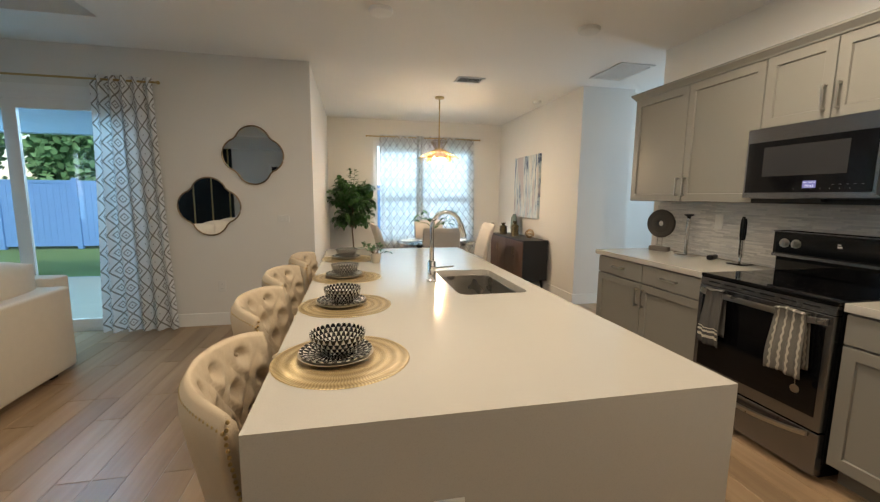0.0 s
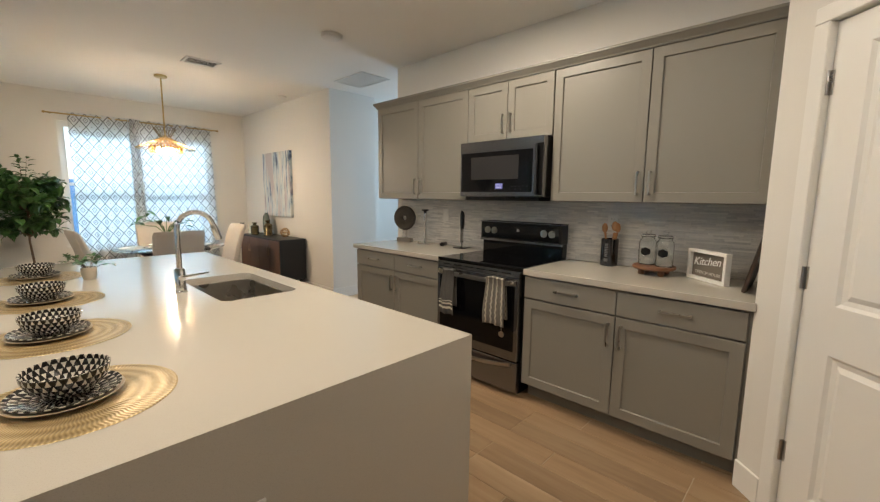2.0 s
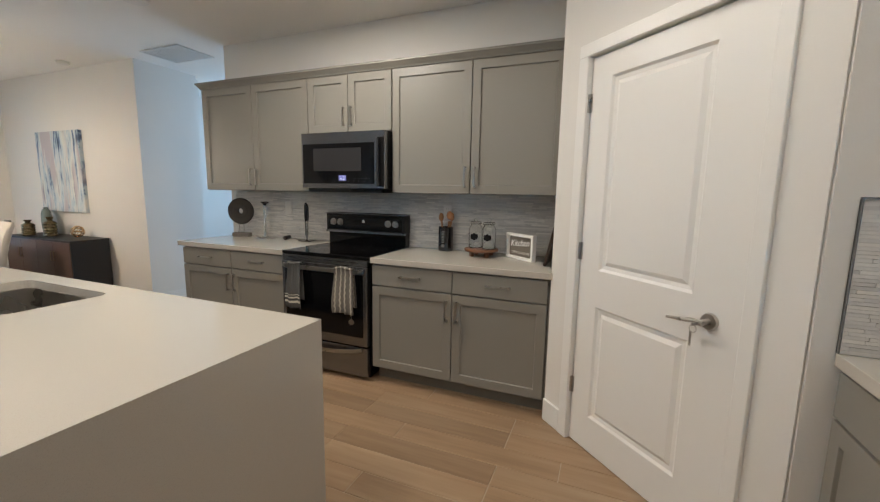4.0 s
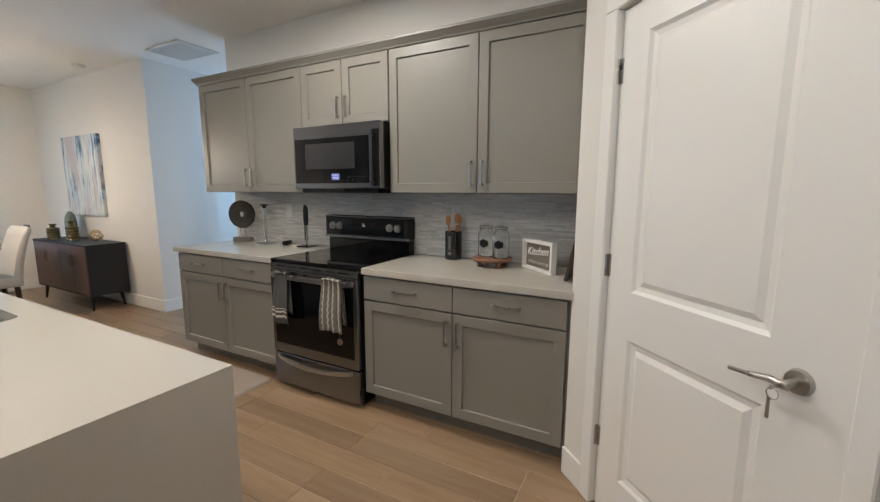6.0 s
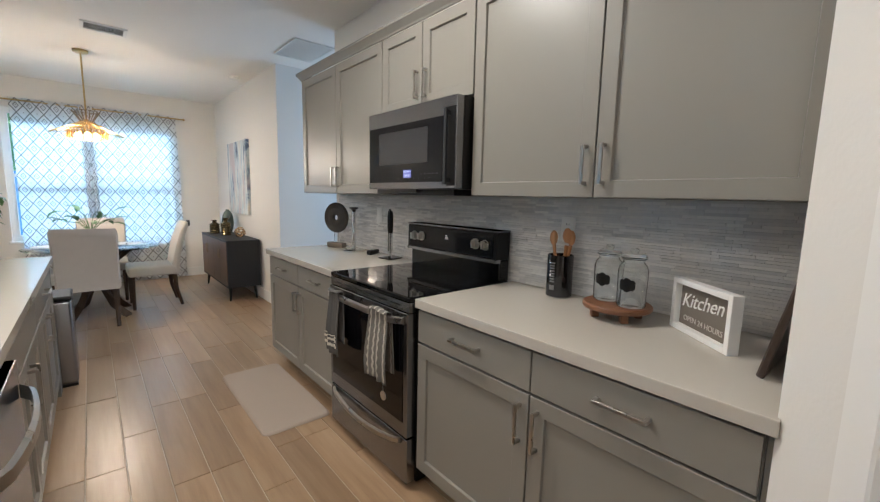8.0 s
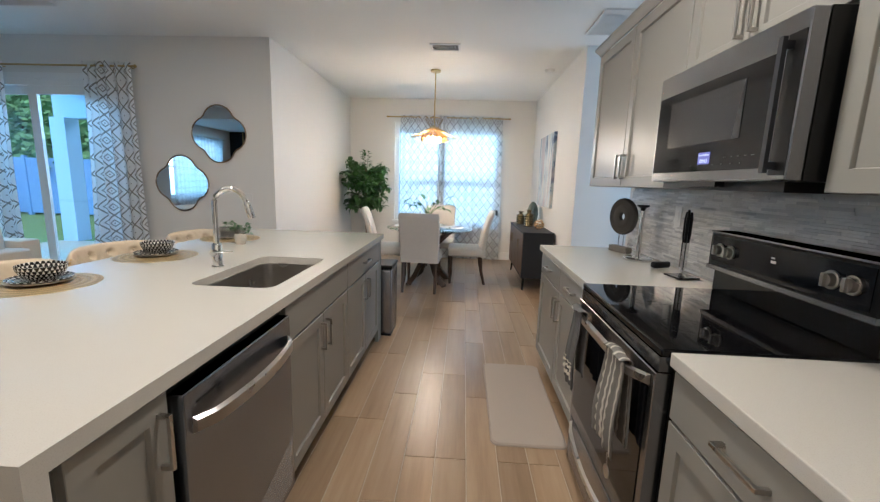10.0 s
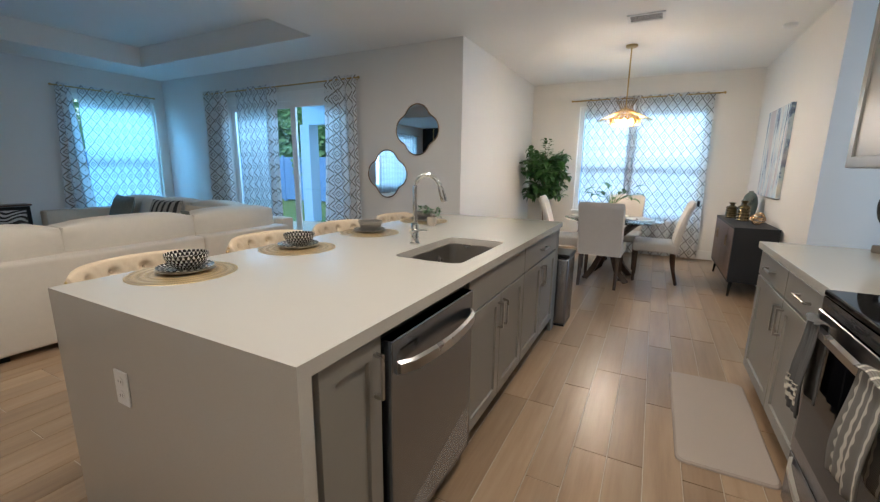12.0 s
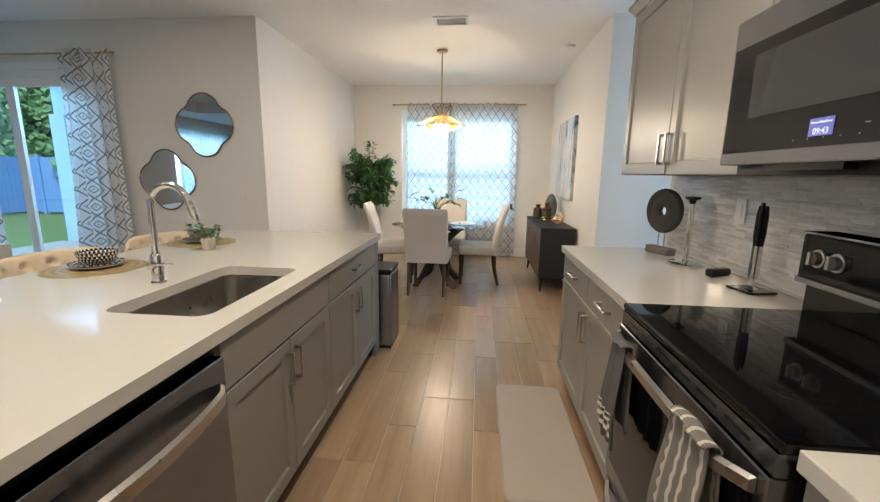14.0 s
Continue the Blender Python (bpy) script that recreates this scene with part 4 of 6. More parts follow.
def sink():
    s = thing("sink", pose(0, 0, 0), "brushed stainless undermount kitchen sink", "sink")
    bm = bmesh.new()
    top, deep = 0.8735, 0.225
    rows = []
    for inset, z, r in ((-0.02, top, 0.06), (0.002, top, 0.05), (0.006, top - 0.1, 0.05), (0.012, top - deep + 0.03, 0.05), (0.045, top - deep, 0.045)):
        rows.append([bm.verts.new((x, y, z)) for x, y in rounded(SX0 + inset, SY0 + inset, SX1 - inset, SY1 - inset, r)])
    for a, b in zip(rows, rows[1:]):
        n = len(a)
        for k in range(n):
            bm.faces.new((a[k], a[(k + 1) % n], b[(k + 1) % n], b[k]))
    bm.faces.new(rows[-1])
    bowl = part("bowl", bm, M["sink_steel"], s, smooth=True)
    mod = bowl.modifiers.new("thick", "SOLIDIFY")
    mod.thickness, mod.offset = 0.002, 1
    bm = bmesh.new()
    add_lathe(bm, [(0.0, 0.003), (0.02, 0.002), (0.03, 0.006), (0.045, 0.006), (0.047, 0.0)], 24)
    part("drain", bm, M["chrome"], s, "chrome drain", True, pose((SX0 + SX1) / 2, (SY0 + SY1) / 2 - 0.05, top - deep + 0.001))


sink()


def faucet():
    f = thing("faucet", pose(0.905, 2.65, 0.914), "chrome gooseneck kitchen faucet with a pull-down spray", "faucet")
    bm = bmesh.new()
    add_lathe(bm, [(0.0, 0), (0.028, 0.0), (0.028, 0.006), (0.023, 0.01), (0.023, 0.11), (0.018, 0.118), (0.0, 0.118)], 24)
    part("base", bm, M["chrome"], f, smooth=True)
    bm = bmesh.new()
    pts = [(0, 0, 0.11), (0, 0, 0.305)]
    for k in range(1, 13):
        a = radians(180 - k * 14)
        pts.append((0.08 + 0.08 * math.cos(a), 0, 0.305 + 0.08 * math.sin(a)))
    add_tube(bm, pts, 0.0125, 14)
    part("spout", bm, M["chrome"], f, smooth=True)
    e = Vector(pts[-1])
    d = (e - Vector(pts[-2])).normalized()
    bm = bmesh.new()
    add_tube(bm, [e, e + d * 0.015, e + d * 0.07, e + d * 0.08], [0.015, 0.0165, 0.0175, 0.015], 16)
    part("spray_head", bm, M["chrome"], f, smooth=True)
    bm = bmesh.new()
    add_tube(bm, [(0.0, -0.015, 0.075), (0.0, -0.04, 0.075)], 0.015, 14)
    add_tube(bm, [(0.0, -0.035, 0.078), (0.05, -0.05, 0.085), (0.11, -0.055, 0.09)], [0.006, 0.005, 0.004], 8)
    part("lever", bm, M["chrome"], f, smooth=True)


faucet()
IF = 1.405  # fronts of the island's boxes
structure("island_panel", M["cabinet_body"], (0.80, IY0 + 0.041, 0.0, 0.82, IY1 - 0.03, 0.873), (0.82, IY1 - 0.05, 0.0, IF + 0.02, IY1 - 0.03, 0.873), (IF - 0.02, IY0 + 0.041, 0, IF - 0.005, IY0 + 0.085, 0.873), label="grey back and end panels of the island")
ISL = "grey shaker island cabinet"


def island_unit(y0, y1, doors, drawers, label):
    return cabinet("island_cabinet", pose(IF, y0, 0, 0, 0, 90), y1 - y0, 0.58, 0, 0.872, doors, drawers, True, label, "island cabinets")


w = 0.255
island_unit(1.345, 1.60, ((G, 0.115, w - G, 0.862, "rt"),), (), ISL + " with one narrow door beside the dishwasher")
w = 0.855
h = w / 2
island_unit(2.235, 3.09, ((G, 0.115, h - G, 0.70, "rt"), (h + G, 0.115, w - G, 0.70, "lt")), ((G, 0.71, w - G, 0.862, False),), ISL + " under the sink with two doors")
w = 0.90
h = w / 2
island_unit(3.093, 3.993, ((G, 0.115, h - G, 0.70, "rt"), (h + G, 0.115, w - G, 0.70, "lt")), ((G, 0.71, w - G, 0.862, True),), ISL + " with one wide drawer above two doors")
structure("filler_strip", M["cabinet_body"], (IF - 0.01, 3.996, 0.0, IF + 0.018, IY1 - 0.051, 0.872), label="grey filler strip")


def bowed_bar(length, out, bow, thick, high, seg=14):
    """A flat bar that bows outwards, for appliance handles. Runs along x, face to -y."""
    bm = bmesh.new()
    rows = []
    for k in range(seg + 1):
        t = k / seg
        x = (t - 0.5) * length
        s = math.sin(math.pi * t)
        y = -out * min(1.0, s * 4.0) - bow * s
        z = -0.0
        rows.append([bm.verts.new(p) for p in ((x, y, z - high / 2), (x, y - thick, z - high / 2 * 0.7), (x, y - thick, z + high / 2 * 0.7), (x, y, z + high / 2))])
    for a, b in zip(rows, rows[1:]):
        for k in range(4):
            bm.faces.new((a[k], a[(k + 1) % 4], b[(k + 1) % 4], b[k]))
    bm.faces.new(rows[0])
    bm.faces.new(rows[-1][::-1])
    return bm


def dishwasher():
    d = thing("dishwasher", pose(IF, 1.612, 0, 0, 0, 90), "stainless dishwasher with bowed handle and protective film, under the island", "dishwasher")
    W = 0.61
    part("body", boxes((0.0, 0.0, 0.09, W, 0.56, 0.865), (0.01, 0.04, 0.0, W - 0.01, 0.5, 0.09)), M["black"], d)
    part("door", boxes((0.004, -0.045, 0.105, W - 0.004, 0.0, 0.838), bevel=0.004, segments=2), M["bluish_steel"], d)
    bm = bowed_bar(0.55, 0.02, 0.03, 0.012, 0.045)
    part("handle", bm, M["nickel"], d, "bowed stainless handle", True, pose(W / 2, -0.046, 0.745))
    part("vent", boxes((0.05, -0.0462, 0.795, 0.15, -0.0452, 0.80)), M["black"], d, "thin dark vent slot")
    rng = random.Random(8)
    bm = bmesh.new()
    vs = {}
    for i in range(15):
        for j in range(9):
            x, z = 0.08 + i * 0.036, 0.13 + j * 0.022 * (0.35 + i / 18)
            vs[i, j] = bm.verts.new((x, -0.0465 - rng.uniform(0, 0.0015), z))
    for i in range(14):
        for j in range(8):
            bm.faces.new((vs[i, j], vs[i + 1, j], vs[i + 1, j + 1], vs[i, j + 1]))
    part("protective_film", bm, M["film"], d, "crinkled clear protective film")


fm = Nodes("clear_film", (0.9, 0.9, 0.9), 0.12, 0.0)
fm.b.inputs["Alpha"].default_value = 0.16
M["film"] = fm.mat
dishwasher()


def stove():
    s = thing("stove", pose(2.685, 2.629, 0, 0, 0, -90), "stainless steel electric range with a black glass cooktop", "stove")
    W, D = 0.762, KX - 2.685 - 0.03
    part("body", boxes((0.0, 0.03, 0.09, W, D, 0.895), (0.03, 0.06, 0.0, W - 0.03, D - 0.05, 0.09)), M["black"], s)
    bm = boxes((-0.002, -0.012, 0.895, W + 0.002, D, 0.918), bevel=0.006, segments=3)
    part("cooktop", bm, M["black_glass"], s, "black ceramic glass cooktop")
    for x, y, r in ((0.2, 0.17, 0.11), (0.2, 0.42, 0.08), (0.56, 0.17, 0.085), (0.56, 0.42, 0.11)):
        bm = bmesh.new()
        for q in (r, r * 0.62):
            outer = [bm.verts.new((x + q * math.cos(a * 0.1963), y + q * math.sin(a * 0.1963), 0.9184)) for a in range(32)]
            inner = [bm.verts.new((x + (q - 0.0015) * math.cos(a * 0.1963), y + (q - 0.0015) * math.sin(a * 0.1963), 0.9184)) for a in range(32)]
            for k in range(32):
                bm.faces.new((outer[k], outer[(k + 1) % 32], inner[(k + 1) % 32], inner[k]))
        part("burner_mark", bm, M["burner"], s, "faint grey burner rings")
    zd0, zd1 = 0.262, 0.845
    part("oven_door", boxes((0.004, -0.02, zd0, W - 0.004, 0.03, zd1), bevel=0.003), M["steel"], s)
    part("oven_window", boxes((0.035, -0.0225, 0.33, W - 0.035, -0.0195, 0.785)), M["window_glass_dark"], s, "dark oven window")
    part("vent_strip", boxes((0.004, -0.012, 0.848, W - 0.004, 0.03, 0.893)), M["steel"], s)
    bm = bmesh.new()
    for k in range(6):
        add_box(bm, 0.06 + k * 0.11, -0.0128, 0.868, 0.14 + k * 0.11, -0.0121, 0.876)
    part("vent_slot", bm, M["black"], s)
    bm = bowed_bar(0.71, 0.035, 0.006, 0.014, 0.034)
    part("oven_handle", bm, M["nickel"], s, "long stainless handle", True, pose(W / 2, -0.021, 0.812))
    part("drawer", boxes((0.004, -0.018, 0.035, W - 0.004, 0.03, 0.252), bevel=0.003), M["steel"], s, "stainless storage drawer")
    bm = bowed_bar(0.66, 0.012, 0.02, 0.012, 0.03)
    for v in bm.verts:
        v.co.z -= 0.03 * math.cos(v.co.x / 0.66 * math.pi)
    part("drawer_handle", bm, M["nickel"], s, "bowed stainless handle", True, pose(W / 2, -0.019, 0.235))
    y0 = D - 0.105
    part("back_guard", boxes((0.0, y0 + 0.03, 0.918, W, D, 1.03), bevel=0.004), M["black_glass"], s)
    part("control_panel", boxes((-0.004, y0, 1.03, W + 0.004, D, 1.178), bevel=0.005), M["black"], s)
    part("panel_trim", boxes((-0.005, y0 - 0.004, 1.018, W + 0.005, y0 + 0.03, 1.036), (-0.006, y0 + 0.0, 1.179, W + 0.006, D, 1.186)), M["steel"], s)
    part("panel_glass", boxes((0.02, y0 - 0.003, 1.045, W - 0.02, y0 - 0.0005, 1.168)), M["panel_glass"], s)
    for x in (0.075, 0.145, W - 0.145, W - 0.075):
        bm = bmesh.new()
        v = add_cyl(bm, 0, 0, 0, 0.006, 0.029, seg=24) + add_cyl(bm, 0, 0, 0.006, 0.022, 0.022, 0.019, seg=24) + add_box(bm, -0.006, -0.02, 0.012, 0.006, 0.02, 0.032)
        bmesh.ops.rotate(bm, cent=(0, 0, 0), matrix=Matrix.Rotation(radians(90), 3, "X"), verts=v)
        bmesh.ops.translate(bm, vec=(x, y0 - 0.003, 1.108), verts=v)
        part("knob", bm, M["nickel"], s, "stainless control knob", True)
    bm = boxes((W / 2 - 0.012, y0 - 0.0045, 1.11, W / 2 + 0.012, y0 - 0.0031, 1.12), (W / 2 - 0.012, y0 - 0.0045, 1.126, W / 2 + 0.004, y0 - 0.0031, 1.132))
    part("clock_mark", bm, M["plastic_white"], s)
    return s


M["burner"] = speckled("burner_mark_grey", (0.03, 0.03, 0.03), 0.2)
M["panel_glass"] = Nodes("blue_black_panel", (0.004, 0.005, 0.007), 0.06, 0.0, IOR=1.38).mat
stove()


def towel(name, x0, x1, z_low_front, z_low_back, material, label, seed, bands=()):
    """A towel folded over the oven handle; x along the handle from the far end."""
    t = thing(name, pose(2.685, 2.629, 0, 0, 0, -90), label, "towel", "kitchen towels")
    rng = random.Random(seed)
    zt = 0.834
    path = []
    for k in range(21):
        path.append((-0.080 - 0.006 * math.sin(k * 0.25), z_low_front + (zt - z_low_front) * k / 20))
    for k in range(1, 8):
        a = math.pi * k / 8
        path.append((-0.067 - 0.02 * math.cos(a), zt + 0.014 * math.sin(a)))
    for k in range(15):
        path.append((-0.047, zt - (zt - z_low_back) * k / 14))
    bm = bmesh.new()
    layer = bm.loops.layers.uv.verify()
    n = 24
    grid, dist = [], 0.0
    for j, (y, z) in enumerate(path):
        if j:
            dist += math.hypot(y - path[j - 1][0], z - path[j - 1][1])
        hang = min(1.0, max(0.0, (zt - z) / 0.25))
        row = []
        for i in range(n + 1):
            s = i / n
            x = x0 + (x1 - x0) * (0.5 + (s - 0.5) * (0.86 + 0.18 * hang))
            fold = math.sin(s * 9.5 + seed) * 0.010 * (0.3 + hang) + math.sin(s * 21 + seed * 2) * 0.003
            yy = y + (-abs(fold) if j < 22 else fold * 0.3)
            row.append((bm.verts.new((x, yy, z + 0.004 * math.sin(s * 7 + seed))), (s * (x1 - x0) * 1.15, dist)))
        grid.append(row)
    for j in range(len(grid) - 1):
        for i in range(n):
            q = (grid[j][i], grid[j][i + 1], grid[j + 1][i + 1], grid[j + 1][i])
            f = bm.faces.new([p[0] for p in q])
            for loop, p in zip(f.loops, q):
                loop[layer].uv = p[1]
    body = part("cloth", bm, material, t, smooth=True)
    mod = body.modifiers.new("thick", "SOLIDIFY")
    mod.thickness, mod.offset = 0.004, -1
    for a, b in bands:
        bm = bmesh.new()
        rows = []
        for z in (a, b):
            row = []
            for i in range(n + 1):
                s = i / n
                hang = min(1.0, (zt - z) / 0.25)
                x = x0 + (x1 - x0) * (0.5 + (s - 0.5) * (0.86 + 0.18 * hang))
                fold = math.sin(s * 9.5 + seed) * 0.010 * (0.3 + hang) + math.sin(s * 21 + seed * 2) * 0.003
                k = (z - z_low_front) / (zt - z_low_front) * 20
                row.append(bm.verts.new((x, -0.0865 - 0.006 * math.sin(k * 0.25) - abs(fold), z + 0.004 * math.sin(s * 7 + seed))))
            rows.append(row)
        for i in range(n):
            bm.faces.new((rows[0][i], rows[0][i + 1], rows[1][i + 1], rows[1][i]))
        part("woven_band", bm, M["cream_stripe"], t, "cream woven band", smooth=True)
    return t


towel("towel", 0.10, 0.235, 0.50, 0.56, M["towel_grey"], "charcoal cotton towel with cream bands on the oven handle", 2, ((0.545, 0.562), (0.58, 0.592), (0.604, 0.609)))
tw = towel("towel", 0.52, 0.69, 0.515, 0.56, M["towel_stripe"], "grey knitted towel with cream stripes on the oven handle", 5)
bm = bmesh.new()
v = add_cyl(bm, 0, 0, 0, 0.004, 0.021, seg=20)
bmesh.ops.rotate(bm, cent=(0, 0, 0), matrix=Matrix.Rotation(radians(90), 3, "X"), verts=v)
bmesh.ops.translate(bm, vec=(0.68, -0.092, 0.465), verts=v)
add_tube(bm, [(0.68, -0.094, 0.484), (0.677, -0.096, 0.53)], 0.0015, 6)
part("charm", bm, M["nickel"], tw, "round silver charm on a cord")


def microwave():
    w = thing("microwave", pose(2.928, 2.634, 1.362, 0, 0, -90), "stainless over-the-range microwave with dark glass and lit clock", "microwave")
    W, D, H = 0.76, KX - 2.928 - 0.003, 0.452
    part("body", boxes((0.0, 0.045, 0.03, W, D, H)), M["black"], w)
    part("face", boxes((0, 0, 0.03, W - 0.001, 0.045, H), bevel=0.004), M["steel"], w)
    part("handle_recess", boxes((W - 0.062, -0.002, 0.045, W - 0.004, -0.0004, H - 0.05)), M["black"], w, "black strip behind the handle")
    part("door_glass", boxes((0.018, -0.004, 0.065, W - 0.09, -0.0005, H - 0.085)), M["window_glass_dark"], w, "dark glass microwave door")
    part("window", boxes((0.12, -0.0056, 0.16, W - 0.20, -0.0042, H - 0.12)), M["mw_window"], w, "grey screened microwave window")
    part("handle", boxes((W - 0.052, -0.034, 0.05, W - 0.036, -0.022, H - 0.06), (W - 0.050, -0.022, 0.06, W - 0.038, -0.0005, 0.08), (W - 0.050, -0.022, H - 0.09, W - 0.038, -0.0005, H - 0.07)), M["side_black"], w, "slim dark upright handle")
    part("base_grille", boxes((0.03, 0.04, 0.0, W - 0.05, D - 0.05, 0.029), (0.2, 0.01, 0.012, 0.45, 0.04, 0.029)), M["black"], w, "black vent and lamp panel")
    part("display", boxes((0.358, -0.0062, 0.088, 0.425, -0.0044, 0.128)), M["display"], w, "lit blue clock display")
    marks = [(0.31 + k * 0.045, 0.082, 0.004, 0.004) for k in range(7)] + [(0.50 + k * 0.032, 0.104, 0.011, 0.002) for k in range(5)]
    for x, z, a, b in marks:
        part("key_mark", boxes((x, -0.0052, z, x + a, -0.0042, z + b)), M["mark_grey"], w)
    text(w, "09:43", 0.020, M["display_text"], pose(0.371, -0.0065, 0.092, 90), "clock_digits")
    text(w, "Demo Flash/Free", 0.0085, M["display_text"], pose(0.362, -0.0065, 0.116, 90), "display_words")


def text(parent, words, size, material, m, name="lettering", depth=0.0004, label="", slant=0.0):
    """Raised letters as a mesh."""
    cu = bpy.data.curves.new(name, "FONT")
    cu.body, cu.size, cu.extrude, cu.shear = words, size, depth, slant
    tmp = new("temporary_text", cu)
    me = bpy.data.meshes.new_from_object(tmp.evaluated_get(bpy.context.evaluated_depsgraph_get()))
    bpy.data.objects.remove(tmp)
    me.materials.clear()
    me.materials.append(material)
    ob = new(name, me)
    ob.parent, ob.matrix_basis = parent, m
    return tagged(ob, label)


M["mw_window"] = Nodes("screened_window", (0.03, 0.03, 0.032), 0.12).mat
M["mark_grey"] = speckled("grey_print", (0.14, 0.14, 0.14), 0.6)
microwave()

# ---- on the kitchen worktops ----
CT = 0.9145


def disc_stand():
    d = thing("disc_sculpture", pose(3.215, 3.645, CT, 0, 0, -70), "carved dark stone ring on pins and a stone block", "sculpture")
    part("base", boxes((-0.085, -0.03, 0, 0.085, 0.03, 0.04), bevel=0.004), M["stone_base"], d)
    bm = bmesh.new()
    for x in (-0.022, 0.022):
        add_tube(bm, [(x, 0, 0.03), (x, 0, 0.13)], 0.0035, 8)
    part("pin", bm, M["nickel"], d)
    bm = bmesh.new()
    prof = [(0.026, -0.013), (0.034, -0.018), (0.07, -0.019)]
    for k in range(7):
        r = 0.075 + k * 0.0065
        prof += [(r, -0.019 + 0.002 * (k % 2)), (r + 0.003, -0.017)]
    prof += [(0.124, -0.012), (0.127, 0.0), (0.124, 0.012)]
    for k in range(7):
        r = 0.115 - k * 0.0065
        prof += [(r + 0.003, 0.017), (r, 0.019 - 0.002 * (k % 2))]
    prof += [(0.034, 0.018), (0.026, 0.013), (0.026, -0.013)]
    add_lathe(bm, prof, 48)
    bmesh.ops.remove_doubles(bm, verts=bm.verts, dist=1e-5)
    bmesh.ops.rotate(bm, cent=(0, 0, 0), matrix=Matrix.Rotation(radians(90), 3, "X"), verts=bm.verts)
    part("ring", bm, M["stone"], d, smooth=True, m=pose(0, 0, 0.248))


disc_stand()


def paper_stand():
    p = thing("towel_stand", pose(3.207, 3.33, CT), "polished steel paper towel stand with a black knob", "paper towel holder")
    bm = bmesh.new()
    add_lathe(bm, [(0, 0), (0.085, 0), (0.085, 0.012), (0.078, 0.017), (0, 0.017)], 36)
    part("base", bm, M["chrome"], p, smooth=True)
    bm = bmesh.new()
    add_lathe(bm, [(0, 0.017), (0.014, 0.017), (0.014, 0.31), (0, 0.31)], 20)
    part("post", bm, M["chrome"], p, smooth=True)
    bm = bmesh.new()
    add_lathe(bm, [(0, 0.31), (0.012, 0.31), (0.016, 0.325), (0.036, 0.336), (0.034, 0.345), (0, 0.348)], 24)
    part("knob", bm, M["black"], p, "black knob", smooth=True)


paper_stand()
s = thing("knife_sharpener", pose(3.245, 3.11, CT, 0, 0, 25), "small black knife sharpener", "sharpener")
bm = bmesh.new()
add_box(bm, -0.06, -0.022, 0, 0.06, 0.022, 0.036, bevel=0.012, segments=3)
part("body", bm, M["black"], s, smooth=True)
part("slot", boxes((0.0, -0.012, 0.034, 0.004, 0.012, 0.0368), (0.012, -0.012, 0.034, 0.016, 0.012, 0.0368)), M["nickel"], s, "steel sharpening slot")


def knife_stand():
    k = thing("utensil_stand", pose(3.24, 2.87, CT, 0, 0, 10), "chrome stand with black-handled kitchen tools on a glass foot", "utensil stand")
    part("foot", boxes((-0.06, -0.06, 0, 0.06, 0.06, 0.008), bevel=0.003), M["black_glass"], k)
    bm = bmesh.new()
    add_lathe(bm, [(0, 0.008), (0.022, 0.008), (0.008, 0.02), (0.007, 0.27), (0, 0.27)], 16)
    part("post", bm, M["chrome"], k, smooth=True)
    for a in range(5):
        t = radians(a * 72)
        bm = bmesh.new()
        x, y = 0.012 * math.cos(t), 0.012 * math.sin(t)
        add_tube(bm, [(x, y, 0.18), (x * 1.1, y * 1.1, 0.22), (x * 1.0, y, 0.30), (x * 0.9, y, 0.335 + 0.012 * (a % 2))], [0.005, 0.008, 0.009, 0.005], 8)
        tool = part("tool", bm, M["black"], k, "black kitchen tool handle", smooth=True)
        bm = bmesh.new()
        add_box(bm, x - 0.008, y - 0.001, 0.05, x + 0.008, y + 0.001, 0.18)
        part("blade", bm, M["chrome"], tool, "steel blade")


knife_stand()


def crock():
    c = thing("utensil_crock", pose(3.268, 1.52, CT), "dark polished metal crock with two wooden spoons", "utensil crock")
    bm = bmesh.new()
    prof = [(0, 0), (0.05, 0), (0.058, 0.004), (0.058, 0.190), (0.055, 0.192), (0.053, 0.190), (0.053, 0.01), (0, 0.01)]
    add_lathe(bm, prof, 32)
    part("cup", bm, M["gunmetal"], c, smooth=True)
    bm = boxes(*[(-0.0605, -0.011, 0.07 + k * 0.012, -0.0578, 0.011, 0.076 + k * 0.012) for k in range(8)], (-0.0605, -0.012, 0.035, -0.0578, 0.012, 0.056))
    part("lettering", bm, M["mark_grey"], c, "pale upright lettering, unreadable")
    for x, y, lean, r, h in ((0.0, 0.02, 0.03, 0.021, 0.275), (-0.005, -0.018, -0.02, 0.024, 0.29), (0.015, -0.03, -0.03, 0.020, 0.28)):
        sp = thing("wooden_spoon", pose(3.268 + x * 0.4, 1.52 + y * 0.4, CT), "pale beech wood spoon standing in the crock", "spoon", "wooden spoons")
        bm = bmesh.new()
        add_tube(bm, [(0, 0, 0.014), (0, lean * 0.6, 0.16), (0, lean, 0.235)], [0.006, 0.006, 0.009], 8)
        add_ball(bm, 0, lean * 1.1, h - 0.01, 0.03, 0.35, r / 0.03, 1.15)
        part("spoon", bm, M["spoon"], sp, smooth=True)


M["gunmetal"] = speckled("gunmetal", (0.10, 0.10, 0.105), 0.14, 30, 0.1, 0.05, 1.0)
crock()


